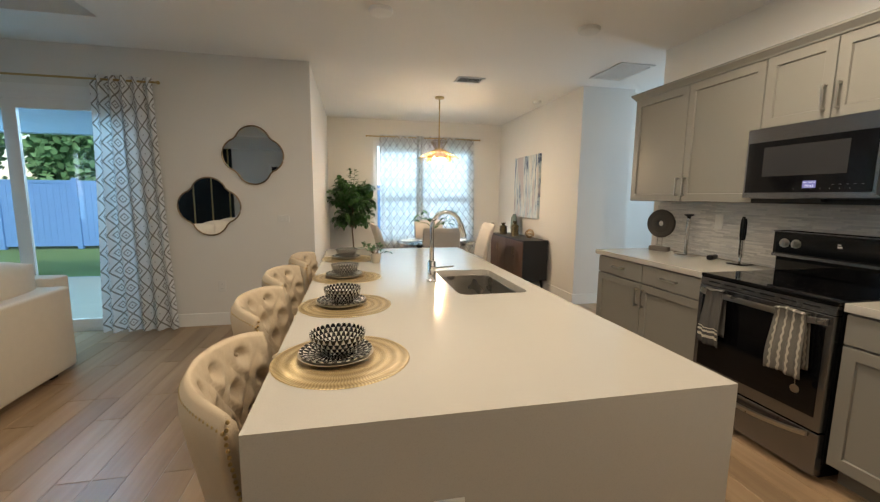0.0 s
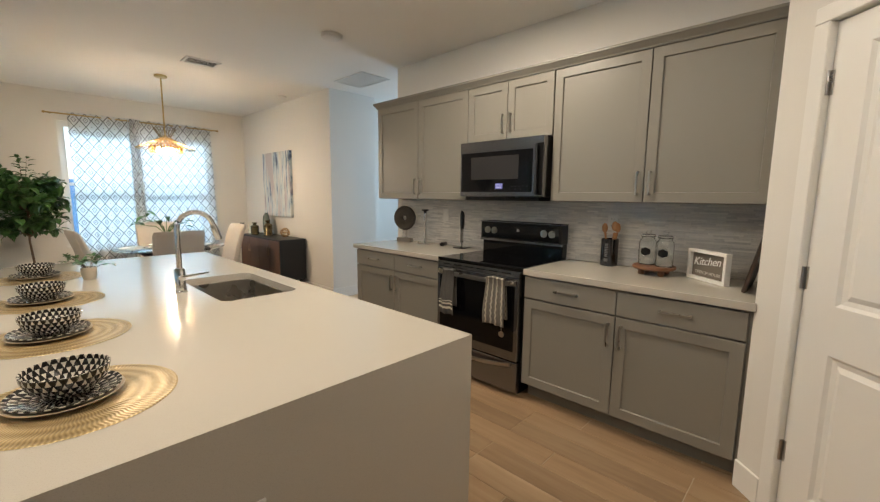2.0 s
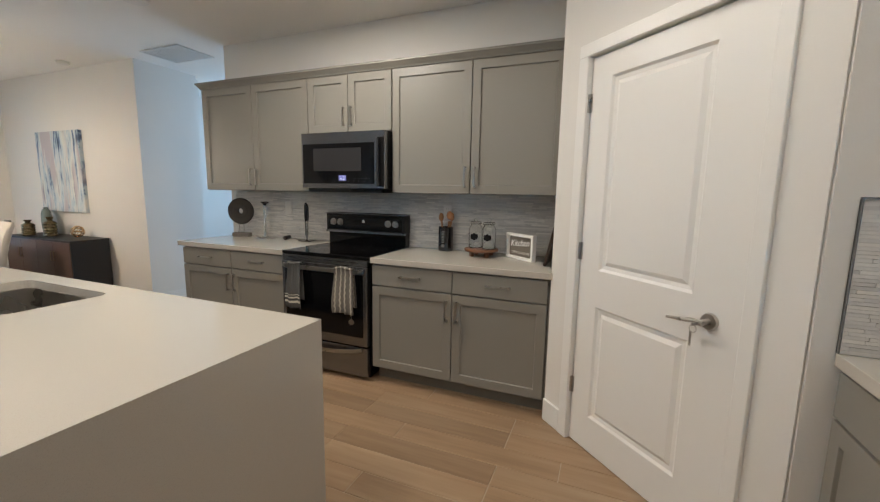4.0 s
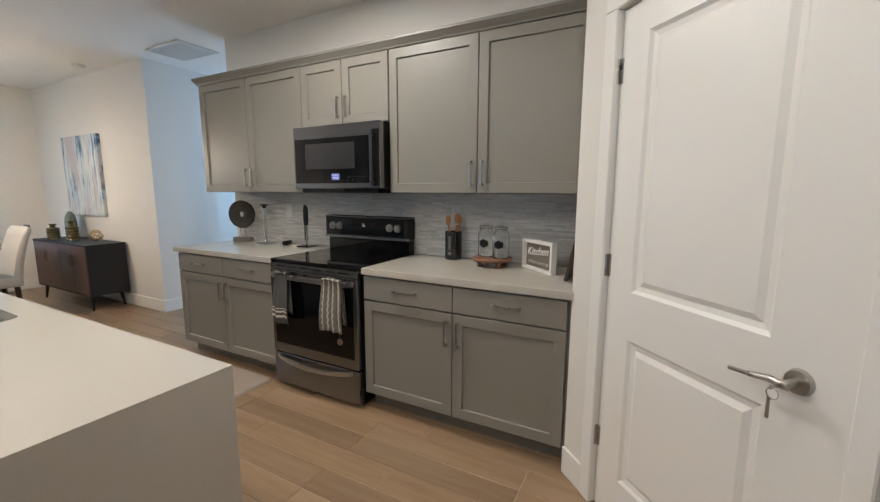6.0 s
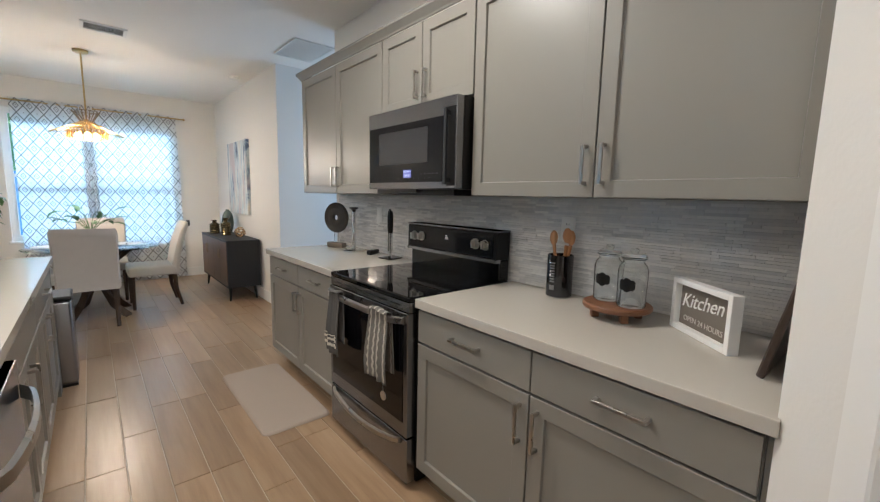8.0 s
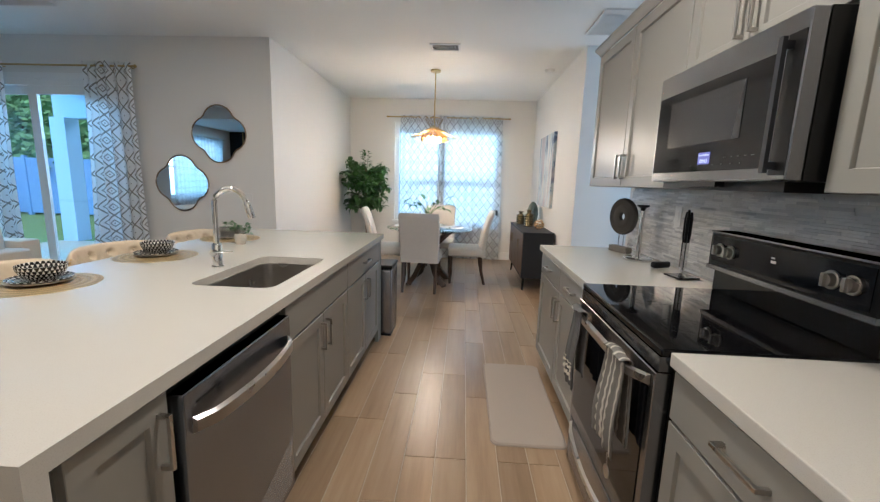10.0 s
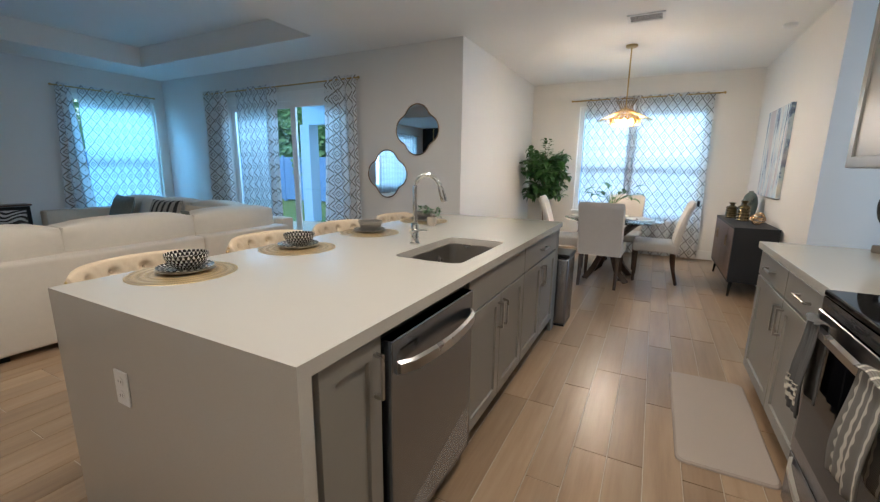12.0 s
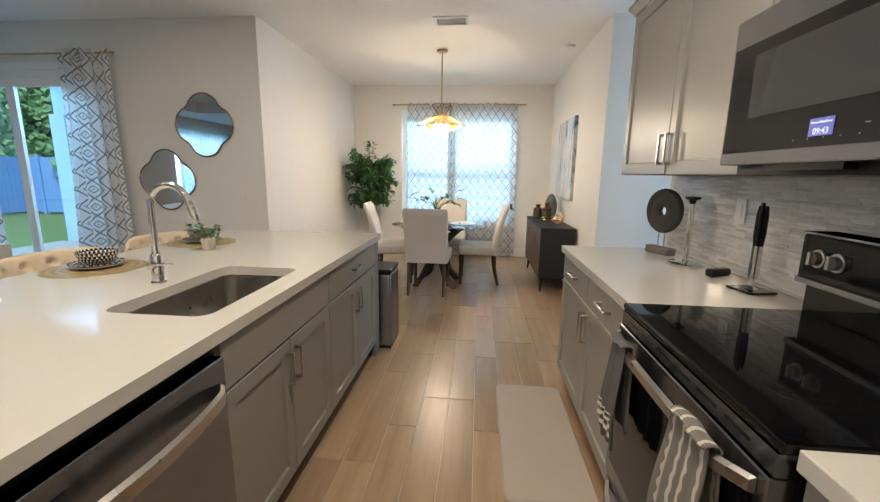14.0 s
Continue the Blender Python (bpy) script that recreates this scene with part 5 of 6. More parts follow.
def riser_and_jars():
    t = thing("wooden_riser", pose(3.15, 1.19, CT), "round reddish wooden riser on small feet", "riser")
    bm = bmesh.new()
    add_lathe(bm, [(0, 0.036), (0.118, 0.036), (0.124, 0.042), (0.124, 0.052), (0.119, 0.057), (0, 0.057)], 40)
    part("top", bm, M["tray_wood"], t, smooth=True)
    for a in (45, 135, 225, 315):
        bm = boxes((-0.014, -0.014, 0, 0.014, 0.014, 0.036), bevel=0.003)
        part("foot", bm, M["tray_wood"], t, m=pose(0.08 * math.cos(radians(a)), 0.08 * math.sin(radians(a)), 0, 0, 0, a))
    for x, y in ((3.165, 1.240), (3.135, 1.132)):
        j = thing("glass_jar", pose(x, y, CT + 0.0575, 0, 0, 0), "clear glass storage jar with a black label, on the wooden riser", "jar", "glass jars")
        bm = bmesh.new()
        add_lathe(bm, [(0, 0.0), (0.045, 0.0), (0.05, 0.006), (0.052, 0.135), (0.046, 0.153), (0.037, 0.163), (0.037, 0.173), (0.034, 0.173), (0.034, 0.163), (0.043, 0.151), (0.049, 0.133), (0.047, 0.008), (0, 0.005)], 32)
        part("body", bm, M["glass"], j, smooth=True)
        bm = bmesh.new()
        add_lathe(bm, [(0, 0.174), (0.037, 0.174), (0.044, 0.177), (0.044, 0.187), (0.037, 0.194), (0.012, 0.196), (0.016, 0.206), (0.013, 0.214), (0, 0.216)], 32)
        part("lid", bm, M["glass"], j, "clear glass lid", smooth=True)
        bm = bmesh.new()
        ring = []
        for k in range(9):
            a = radians(180 + 25 - k * 8 + 10)
            e = (0.012, 0.020, 0.018, 0.024, 0.027, 0.024, 0.018, 0.020, 0.012)[k]
            ring.append((bm.verts.new((0.0515 * math.cos(a), 0.0515 * math.sin(a), 0.085 - e)), bm.verts.new((0.0515 * math.cos(a), 0.0515 * math.sin(a), 0.085 + e))))
        for a, b in zip(ring, ring[1:]):
            bm.faces.new((a[0], b[0], b[1], a[1]))
        part("tag", bm, M["black"], j, "black chalk label")


riser_and_jars()


def sign():
    s = thing("kitchen_sign", pose(3.145, 0.888, CT, 0, 0, -130), "white framed sign with white script on the worktop", "sign")
    w, h, t = 0.29, 0.178, 0.035
    f = 0.018
    part("frame", boxes((-w / 2, -t, 0, -w / 2 + f, 0, h), (w / 2 - f, -t, 0, w / 2, 0, h), (-w / 2 + f, -t, h - f, w / 2 - f, 0, h), (-w / 2 + f, -t, 0, w / 2 - f, 0, f), bevel=0.001), M["trim"], s)
    part("board", boxes((-w / 2 + f, -0.012, f, w / 2 - f, -0.004, h - f)), M["board"], s)
    text(s, "Kitchen", 0.066, M["trim"], pose(-0.118, -0.0140, 0.082, 90, -5), "lettering", 0.001, "white script lettering", 0.35)
    text(s, "OPEN 24 HOURS", 0.026, M["mark_pale"], pose(-0.102, -0.0140, 0.036, 90), "small_lettering", 0.0004, "pale small capitals")
    b = thing("leaning_board", pose(3.06, 0.70, CT, 0, 0, 0), "dark brown wooden board leaning at the end of the worktop", "board")
    bm = boxes((-0.15, -0.009, 0, 0.15, 0.009, 0.36), bevel=0.004)
    part("board", bm, M["dark_board"], b, m=pose(0, 0.0, 0.002, 12, 0, 0))


M["dark_board"] = speckled("dark_stained_board", (0.045, 0.028, 0.02), 0.4, 12, 0.35, 0.15)
M["board"] = speckled("grey_brown_board", (0.17, 0.145, 0.12), 0.8, 40, 0.1, 0.2)
M["mark_pale"] = speckled("pale_print", (0.6, 0.56, 0.5), 0.7)
sign()

# ---- place settings and plants on the island ----


def bowl(m, r, h, label, name="bowl"):
    b = thing(name, m, label, "bowl", "patterned bowls")
    bm = bmesh.new()
    outer = [(0.0, 0.0), (r * 0.5, 0.0)] + [(r * (0.5 + 0.5 * math.sin(k / 8 * math.pi / 2)), h * (k / 8) ** 1.15) for k in range(1, 9)]
    inner = [(p[0] - 0.004, p[1] + (0.0 if i > 2 else 0.004)) for i, p in list(enumerate(outer))[:1:-1]]
    prof = outer + [(r - 0.002, h + 0.001)] + inner + [(0.0, 0.006)]
    v, uvs = 0.0, []
    for i, p in enumerate(prof):
        if i:
            v += math.hypot(p[0] - prof[i - 1][0], p[1] - prof[i - 1][1])
        uvs.append(v / 0.0145)
    add_lathe(bm, prof, 52, uv=uvs)
    part("body", bm, M["checks"], b, smooth=True)
    return b


def dish(m, r, label):
    d = thing("plate", m, label, "plate", "patterned plates")
    bm = bmesh.new()
    prof = [(0, 0), (r * 0.6, 0), (r * 0.72, 0.004), (r, 0.014), (r, 0.017), (r * 0.70, 0.007), (r * 0.6, 0.004), (0, 0.004)]
    v, uvs = 0.0, []
    for i, p in enumerate(prof):
        if i:
            v += math.hypot(p[0] - prof[i - 1][0], p[1] - prof[i - 1][1])
        uvs.append(v / 0.017)
    add_lathe(bm, prof, 52, uv=uvs)
    part("body", bm, M["checks"], d, smooth=True)


for i, y in enumerate((1.625, 2.22, 2.84, 3.55)):
    x = 0.462
    mt = thing("placemat", pose(x - 0.018, y, 0.9142, 0, 0, i * 40), "round woven metallic gold placemat on the island", "placemat", "placemats")
    bm = bmesh.new()
    add_lathe(bm, [(0, 0), (0.192, 0), (0.195, 0.001), (0.192, 0.0025), (0, 0.0025)], 64)
    part("weave", bm, M["placemat"], mt)
    px = x - 0.035
    bm = bmesh.new()
    u = thing("plate", pose(px, y + 0.02, 0.9168), "plain pale plate under a patterned one", "plate", "plain plates")
    add_lathe(bm, [(0, 0), (0.07, 0), (0.108, 0.012), (0.108, 0.014), (0.07, 0.003), (0, 0.003)], 48)
    part("body", bm, M["pot_white"], u, smooth=True)
    dish(pose(px, y + 0.02, 0.9215, 0, 0, 17 * i), 0.103, "black and white triangle-patterned plate under a bowl")
    bowl(pose(px + 0.005, y + 0.025, 0.927, 0, 0, 31 * i), 0.080, 0.061, "black and white triangle-patterned bowl on a plate")


def leaf(bm, base, direction, up, length, width, curl=0.2):
    """A pointed leaf of four pieces, folded along its rib."""
    d = direction.normalized()
    s = d.cross(up).normalized()
    n = s.cross(d).normalized()
    mid = [base, base + d * length * 0.35 + n * curl * length * 0.12, base + d * length * 0.7 + n * curl * length * 0.08, base + d * length - n * curl * length * 0.25]
    ribs = [bm.verts.new(p) for p in mid]
    for sign in (-1, 1):
        a = bm.verts.new(mid[1] + s * sign * width * 0.5 + n * width * 0.15)
        b = bm.verts.new(mid[2] + s * sign * width * 0.42 + n * width * 0.12)
        q = [(ribs[0], ribs[1], a), (ribs[1], ribs[2], b, a), (ribs[2], ribs[3], b)]
        for f in q:
            bm.faces.new(f if sign > 0 else f[::-1])


def small_plant():
    p = thing("small_plant", pose(0.635, 3.34, 0.9142), "small leafy green plant in a cream ceramic pot on the island", "potted plant")
    bm = bmesh.new()
    add_lathe(bm, [(0, 0), (0.028, 0), (0.036, 0.03), (0.036, 0.065), (0.031, 0.068), (0.031, 0.055), (0, 0.055)], 24)
    part("pot", bm, M["pot_white"], p, smooth=True)
    rng = random.Random(11)
    bm, sm = bmesh.new(), bmesh.new()
    for k in range(16):
        a, l = rng.uniform(0, 6.283), rng.uniform(0.03, 0.105)
        top = Vector((math.cos(a) * l, math.sin(a) * l, rng.uniform(0.075, 0.135)))
        add_tube(sm, [(0.01 * math.cos(a), 0.01 * math.sin(a), 0.05), tuple(top * 0.6 + Vector((0, 0, 0.03))), tuple(top)], 0.0012, 5)
        for j in range(6):
            d = Vector((rng.gauss(0, 1), rng.gauss(0, 1), rng.uniform(-0.3, 0.8)))
            leaf(bm, top + d.normalized() * 0.004, d, Vector((0, 0, 1)), rng.uniform(0.022, 0.036), rng.uniform(0.016, 0.022))
    part("stem", sm, M["bark"], p)
    part("leaves", bm, M["leaf_light"], p)


small_plant()


def tree():
    t = thing("indoor_tree", pose(0.48, 7.45, 0), "tall green ficus tree with round crown in a dark pot", "potted tree")
    bm = bmesh.new()
    add_lathe(bm, [(0, 0), (0.11, 0), (0.14, 0.26), (0.14, 0.28), (0.125, 0.28), (0.12, 0.23), (0, 0.23)], 28)
    part("pot", bm, M["side_black"], t, smooth=True)
    bm = bmesh.new()
    add_lathe(bm, [(0, 0.232), (0.121, 0.232)], 20)
    part("soil", bm, M["soil"], t)
    rng = random.Random(21)
    bm, lv = bmesh.new(), bmesh.new()
    add_tube(bm, [(0, 0, 0.2), (0.01, 0.01, 0.5), (-0.01, 0.0, 0.8), (0.0, 0.01, 1.05), (0.01, 0, 1.5)], [0.014, 0.012, 0.011, 0.010, 0.005], 8)
    for k in range(60):
        z = rng.uniform(0.88, 1.5)
        a = rng.uniform(0, 6.283)
        reach = 0.34 * math.sqrt(max(0.05, 1 - ((z - 1.28) / 0.52) ** 2)) * rng.uniform(0.7, 1.1)
        end = Vector((math.cos(a) * reach, math.sin(a) * reach, z + rng.uniform(-0.02, 0.22)))
        start = Vector((0, 0, max(0.85, z - 0.08)))
        midp = start.lerp(end, 0.5) + Vector((0, 0, 0.04))
        add_tube(bm, [start, midp, end], [0.005, 0.003, 0.0015], 5)
        for j in range(17):
            q = rng.uniform(0.35, 1.05)
            base = start.lerp(midp, q * 2) if q < 0.5 else midp.lerp(end, q * 2 - 1)
            d = Vector((rng.gauss(0, 1), rng.gauss(0, 1), rng.gauss(0, 0.7) - 0.25)) + Vector((math.cos(a), math.sin(a), 0)) * 0.6
            leaf(lv, base, d, Vector((0, 0, 1)), rng.uniform(0.10, 0.155), rng.uniform(0.065, 0.095), 0.5)
    for k in range(3):
        a = k * 2.1
        base = Vector((0.02 * math.cos(a), 0.02 * math.sin(a), 1.55))
        add_tube(bm, [(0.01, 0, 1.45), base, base + Vector((0.03 * math.cos(a), 0.03 * math.sin(a), 0.28))], [0.005, 0.003, 0.001], 5)
        for j in range(9):
            leaf(lv, base + Vector((0.03 * math.cos(a), 0.03 * math.sin(a), 0.03 * j)), Vector((rng.gauss(0, 1), rng.gauss(0, 1), 0.4)), Vector((0, 0, 1)), 0.08, 0.045, 0.5)
    part("trunk", bm, M["bark"], t)
    part("crown", lv, M["leaf"], t)


tree()

# ---- counter stools ----


def stool(m, label):
    """Barrel-backed counter stool; it faces +x, the back's middle at x = 0."""
    s = thing("counter_stool", m, label, "counter stool", "counter stools")
    R, cx, half = 0.31, 0.31, 54
    A, V = 48, 22
    top = 0.93

    def back(inner):
        bm = bmesh.new()
        grid = []
        for i in range(A + 1):
            a = (i / A - 0.5) * 2
            ang = math.pi - a * radians(half)
            hi = top - 0.02 * abs(a) ** 6
            row = []
            for j in range(V + 1):
                v = j / V
                z = 0.60 + (hi - 0.60) * v
                lean = 0.06 * v
                if inner:
                    u1, v1 = (a * 2.3), (v - 0.02) / 0.28
                    d = min(math.hypot(u1 - p - 0.5 * (q % 2), (v1 - q) * 0.9) for p in range(-5, 6) for q in (1, 2, 3))
                    puff = -0.028 * math.exp(-(d / 0.26) ** 2)
                    crease = 0.0
                    fold = min(abs((u1 + v1 * 0.5) % 1 - 0.5), abs((u1 - v1 * 0.5) % 1 - 0.5))
                    r = R - 0.075 + lean + (0.044 * math.exp(-(d / 0.22) ** 2) + 0.019 * math.exp(-(fold / 0.09) ** 2)) * (1 - v ** 14)
                else:
                    r = R + lean
                ease = 0.028 * (v ** 10)
                r += ease if inner else -ease
                row.append(bm.verts.new((cx + r * math.cos(ang), r * math.sin(ang), z + (0.012 * math.sin(math.pi * v) if inner else 0))))
            grid.append(row)
        for i in range(A):
            for j in range(V):
                bm.faces.new((grid[i][j], grid[i + 1][j], grid[i + 1][j + 1], grid[i][j + 1]))
        return bm, grid

    bo, go = back(False)
    outer = [[v.co.copy() for v in row] for row in go]
    bi, gi = back(True)
    innerc = [[v.co.copy() for v in row] for row in gi]
    bi.free()
    bo.free()
    bm = bmesh.new()
    O = [[bm.verts.new(c) for c in row] for row in outer]
    I = [[bm.verts.new(c) for c in row] for row in innerc]
    for g in (O, I):
        for i in range(A):
            for j in range(V):
                bm.faces.new((g[i][j], g[i + 1][j], g[i + 1][j + 1], g[i][j + 1]))
    roll = []
    for i in range(A + 1):
        mid = (outer[i][V] + innerc[i][V]) / 2 + Vector((0, 0, 0.016))
        roll.append(bm.verts.new(mid))
    for i in range(A):
        bm.faces.new((O[i][V], O[i + 1][V], roll[i + 1], roll[i]))
        bm.faces.new((roll[i], roll[i + 1], I[i + 1][V], I[i][V]))
        bm.faces.new((O[i][0], O[i + 1][0], I[i + 1][0], I[i][0]))
    for i in (0, A):
        for j in range(V):
            bm.faces.new((O[i][j], O[i][j + 1], I[i][j + 1], I[i][j]))
        bm.faces.new((O[i][V], roll[i], I[i][V]))
    part("backrest", bm, M["linen"], s, "button-tufted beige linen back", "all")
    for q in (1, 2, 3):
        for p in range(-3, 4):
            u1 = p + 0.5 * (q % 2)
            a = u1 / 2.3
            if abs(a) > 0.9:
                continue
            v = q * 0.28 + 0.02
            hi = top - 0.02 * abs(a) ** 6
            ang = math.pi - a * radians(half)
            r = R - 0.034 + 0.06 * v
            bm = bmesh.new()
            add_ball(bm, cx + r * math.cos(ang), r * math.sin(ang), 0.60 + (hi - 0.60) * v, 0.010, 1, 1, 1, 8, 6)
            part("button", bm, M["linen"], s, "covered button", True)
    bm = bmesh.new()
    for side in (0, A):
        for j in range(20):
            t = j / 19 * V
            k = min(V - 1, int(t))
            c = outer[side][k].lerp(outer[side][k + 1], t - k)
            d = innerc[side][k].lerp(innerc[side][k + 1], t - k)
            p = c.lerp(d, 0.22) + (Vector((0.003, 0, 0)))
            add_ball(bm, p.x, p.y, p.z, 0.005, 1, 1, 1, 8, 5)
    for i in range(0, A + 1):
        if i % 1 == 0:
            c = outer[i][V] + Vector((0, 0, -0.02))
            dirv = Vector((c.x - cx, c.y, 0)).normalized()
            c += dirv * 0.006
            add_ball(bm, c.x, c.y, c.z, 0.005, 1, 1, 1, 8, 5)
    part("nailhead", bm, M["brass"], s, "row of brass nailheads", True)
    bm = bmesh.new()
    add_lathe(bm, [(0, 0.53), (0.22, 0.53), (0.24, 0.55), (0.245, 0.61), (0.225, 0.645), (0.15, 0.66), (0, 0.662)], 32, cx, 0)
    part("seat", bm, M["linen"], s, "padded beige seat", True)
    for dx, dy in ((0.09, 0.17), (0.09, -0.17), (0.42, 0.17), (0.42, -0.17)):
        bm = bmesh.new()
        add_tube(bm, [(dx, dy, 0.54), (dx + (dx - cx) * 0.18, dy * 1.14, 0.0)], [0.024, 0.015], 8)
        part("leg", bm, M["dark_wood"], s, "dark wooden leg")
    bm = boxes((0.07, -0.178, 0.2, 0.44, -0.162, 0.225), (0.07, 0.162, 0.2, 0.44, 0.178, 0.225), (0.425, -0.165, 0.2, 0.445, 0.165, 0.225))
    part("footrest", bm, M["dark_wood"], s)
    return s


STOOL = "beige tufted linen counter stool with brass nailheads at the island"
s0 = stool(pose(0.085, 1.60, 0, 0, 0, 4), STOOL)
for x, y, a in ((0.015, 2.32, 0), (0.01, 2.95, -2), (0.06, 3.58, 0)):
    copy_thing(s0, pose(x, y, 0, 0, 0, a))

# ---- dining room ----


def dining_chair(m, label):
    """Upholstered chair; it faces +y, origin on the floor under the seat's middle."""
    c = thing("dining_chair", m, label, "dining chair", "dining chairs")
    bm = bmesh.new()
    add_box(bm, -0.245, -0.22, 0.38, 0.245, 0.25, 0.49, bevel=0.025, segments=3)
    part("seat", bm, M["chair_fabric"], c, "padded pale grey seat", True)
    bm = bmesh.new()
    rows, n, w = [], 14, 0.238
    for k in range(n + 1):
        t = k / n
        z = 0.38 + 0.61 * t
        y = -0.20 - 0.03 * t - 0.11 * t * t
        th = 0.075 - 0.02 * t
        ww = w + 0.008 * t
        if k == n:
            th, ww = th - 0.03, ww - 0.015
        rows.append([bm.verts.new(p) for p in ((-ww, y + 0.01, z), (-ww + 0.015, y + th / 2, z), (ww - 0.015, y + th / 2, z), (ww, y + 0.01, z), (ww, y - 0.01, z), (ww - 0.015, y - th / 2, z), (-ww + 0.015, y - th / 2, z), (-ww, y - 0.01, z))])
    for a, b in zip(rows, rows[1:]):
        for k in range(8):
            bm.faces.new((a[k], a[(k + 1) % 8], b[(k + 1) % 8], b[k]))
    bm.faces.new(rows[0])
    bm.faces.new(rows[-1][::-1])
    part("backrest", bm, M["chair_fabric"], c, "tall padded pale grey back", True)
    for x in (-0.2, 0.2):
        bm = bmesh.new()
        add_tube(bm, [(x, 0.215, 0.39), (x, 0.215, 0.0)], [0.024, 0.016], 4)
        part("leg", bm, M["dark_wood"], c, "dark tapered wooden leg")
        bm = bmesh.new()
        add_tube(bm, [(x, -0.19, 0.39), (x, -0.20, 0.2), (x, -0.25, 0.0)], [0.024, 0.021, 0.016], 4)
        part("leg", bm, M["dark_wood"], c, "dark splayed wooden leg")
    bm = bmesh.new()
    for k in range(17):
        add_ball(bm, -0.22 + k * 0.0275, 0.251, 0.392, 0.006, 1, 0.5, 1, 6, 4)
        add_ball(bm, -0.236, -0.2 + k * 0.0275, 0.392, 0.006, 0.5, 1, 1, 6, 4)
        add_ball(bm, 0.236, -0.2 + k * 0.0275, 0.392, 0.006, 0.5, 1, 1, 6, 4)
    part("nailhead", bm, M["bronze"], c, "row of small dark nailheads")
    return c


CH = "pale grey upholstered dining chair with dark legs"
TX, TY = 1.66, 6.17
ca = dining_chair(pose(1.60, 5.80, 0, 0, 0, -2), CH + ", facing the table")
cb = copy_thing(ca, pose(2.17, 6.33, 0, 0, 0, 90))
cc = copy_thing(ca, pose(1.10, 6.25, 0, 0, 0, -84))
cd = copy_thing(ca, pose(1.73, 6.95, 0, 0, 0, 178))
for ob, words in ((cb, ", dark block behind"), (cc, ", near the tree"), (cd, ", by the window")):
    tagged(ob, CH + words)
part("handle", boxes((-0.05, -0.40, 0.93, 0.05, -0.375, 1.0), bevel=0.004), M["side_black"], cb, "dark block on the back's top edge")


def table():
    t = thing("dining_table", pose(TX, TY, 0, 0, 0, 20), "round clear glass dining table on a dark twisted wooden base", "dining table")
    bm = bmesh.new()
    add_lathe(bm, [(0, 0.738), (0.565, 0.738), (0.57, 0.741), (0.57, 0.747), (0.565, 0.75), (0, 0.75)], 72)
    part("tabletop", bm, M["table_glass"], t, "round clear glass top", True)
    for k in range(4):
        a = k * math.pi / 2
        bm = bmesh.new()
        p = [(0.34 * math.cos(a + 0.4), 0.34 * math.sin(a + 0.4), 0.0), (0.20 * math.cos(a + 0.25), 0.20 * math.sin(a + 0.25), 0.12), (0.05 * math.cos(a), 0.05 * math.sin(a), 0.38), (0.18 * math.cos(a + 2.8), 0.18 * math.sin(a + 2.8), 0.62), (0.30 * math.cos(a + 2.7), 0.30 * math.sin(a + 2.7), 0.736)]
        add_tube(bm, p, [0.045, 0.045, 0.04, 0.04, 0.045], 4)
        part("leg", bm, M["dark_wood"], t, "dark slanting table leg")


table()
for x, y in ((TX - 0.1, TY - 0.34), (TX + 0.30, TY + 0.1), (TX - 0.34, TY + 0.12), (TX, TY + 0.36)):
    p = thing("table_placemat", pose(x, y, 0.7505), "round off-white placemat on the glass table", "placemat", "table placemats")
    bm = bmesh.new()
    add_lathe(bm, [(0, 0), (0.16, 0), (0.162, 0.002), (0.158, 0.004), (0, 0.004)], 36)
    part("cloth", bm, M["plastic_white"], p)


def table_plant():
    p = thing("table_plant", pose(TX - 0.02, TY + 0.1, 0.7505), "leafy plant in a square tan box on the dining table", "potted plant")
    part("pot", boxes((-0.1, -0.1, 0, 0.1, 0.1, 0.16), bevel=0.004), M["tan_box"], p, "square tan box")
    part("soil", boxes((-0.09, -0.09, 0.1605, 0.09, 0.09, 0.163)), M["soil"], p)
    rng = random.Random(5)
    lv, st = bmesh.new(), bmesh.new()
    for k in range(15):
        a = k * 2.4
        r, h = rng.uniform(0.10, 0.25), rng.uniform(0.24, 0.40)
        end = Vector((r * math.cos(a), r * math.sin(a), h))
        add_tube(st, [(0.01 * math.cos(a), 0.01 * math.sin(a), 0.15), tuple(end * 0.5 + Vector((0, 0, 0.12))), tuple(end)], [0.004, 0.003, 0.002], 5)
        leaf(lv, end, Vector((math.cos(a), math.sin(a), rng.uniform(-0.3, 0.5))), Vector((0, 0, 1)), rng.uniform(0.13, 0.2), rng.uniform(0.06, 0.085), 0.6)
    part("stem", st, M["leaf"], p)
    part("leaves", lv, M["leaf_light"], p)


M["tan_box"] = wood("tan_box_wood", (0.34, 0.22, 0.12), (0.5, 0.35, 0.2), 0.6, 0)
table_plant()


def pendant():
    p = thing("pendant_lamp", pose(1.685, 6.19, 0), "lit brass pendant lamp with wire shade over the dining table", "pendant lamp")
    bm = bmesh.new()
    add_lathe(bm, [(0, 2.749), (0.065, 2.749), (0.065, 2.73), (0.05, 2.722), (0, 2.722)], 28)
    part("canopy", bm, M["brass"], p, smooth=True)
    bm = bmesh.new()
    add_tube(bm, [(0, 0, 2.725), (0, 0, 2.06)], 0.008, 10)
    add_lathe(bm, [(0, 2.02), (0.03, 2.02), (0.035, 2.045), (0.014, 2.07), (0, 2.07)], 20)
    part("stem", bm, M["brass"], p, smooth=True)
    bm = bmesh.new()
    n = 36
    for k in range(n):
        a = 2 * math.pi * k / n
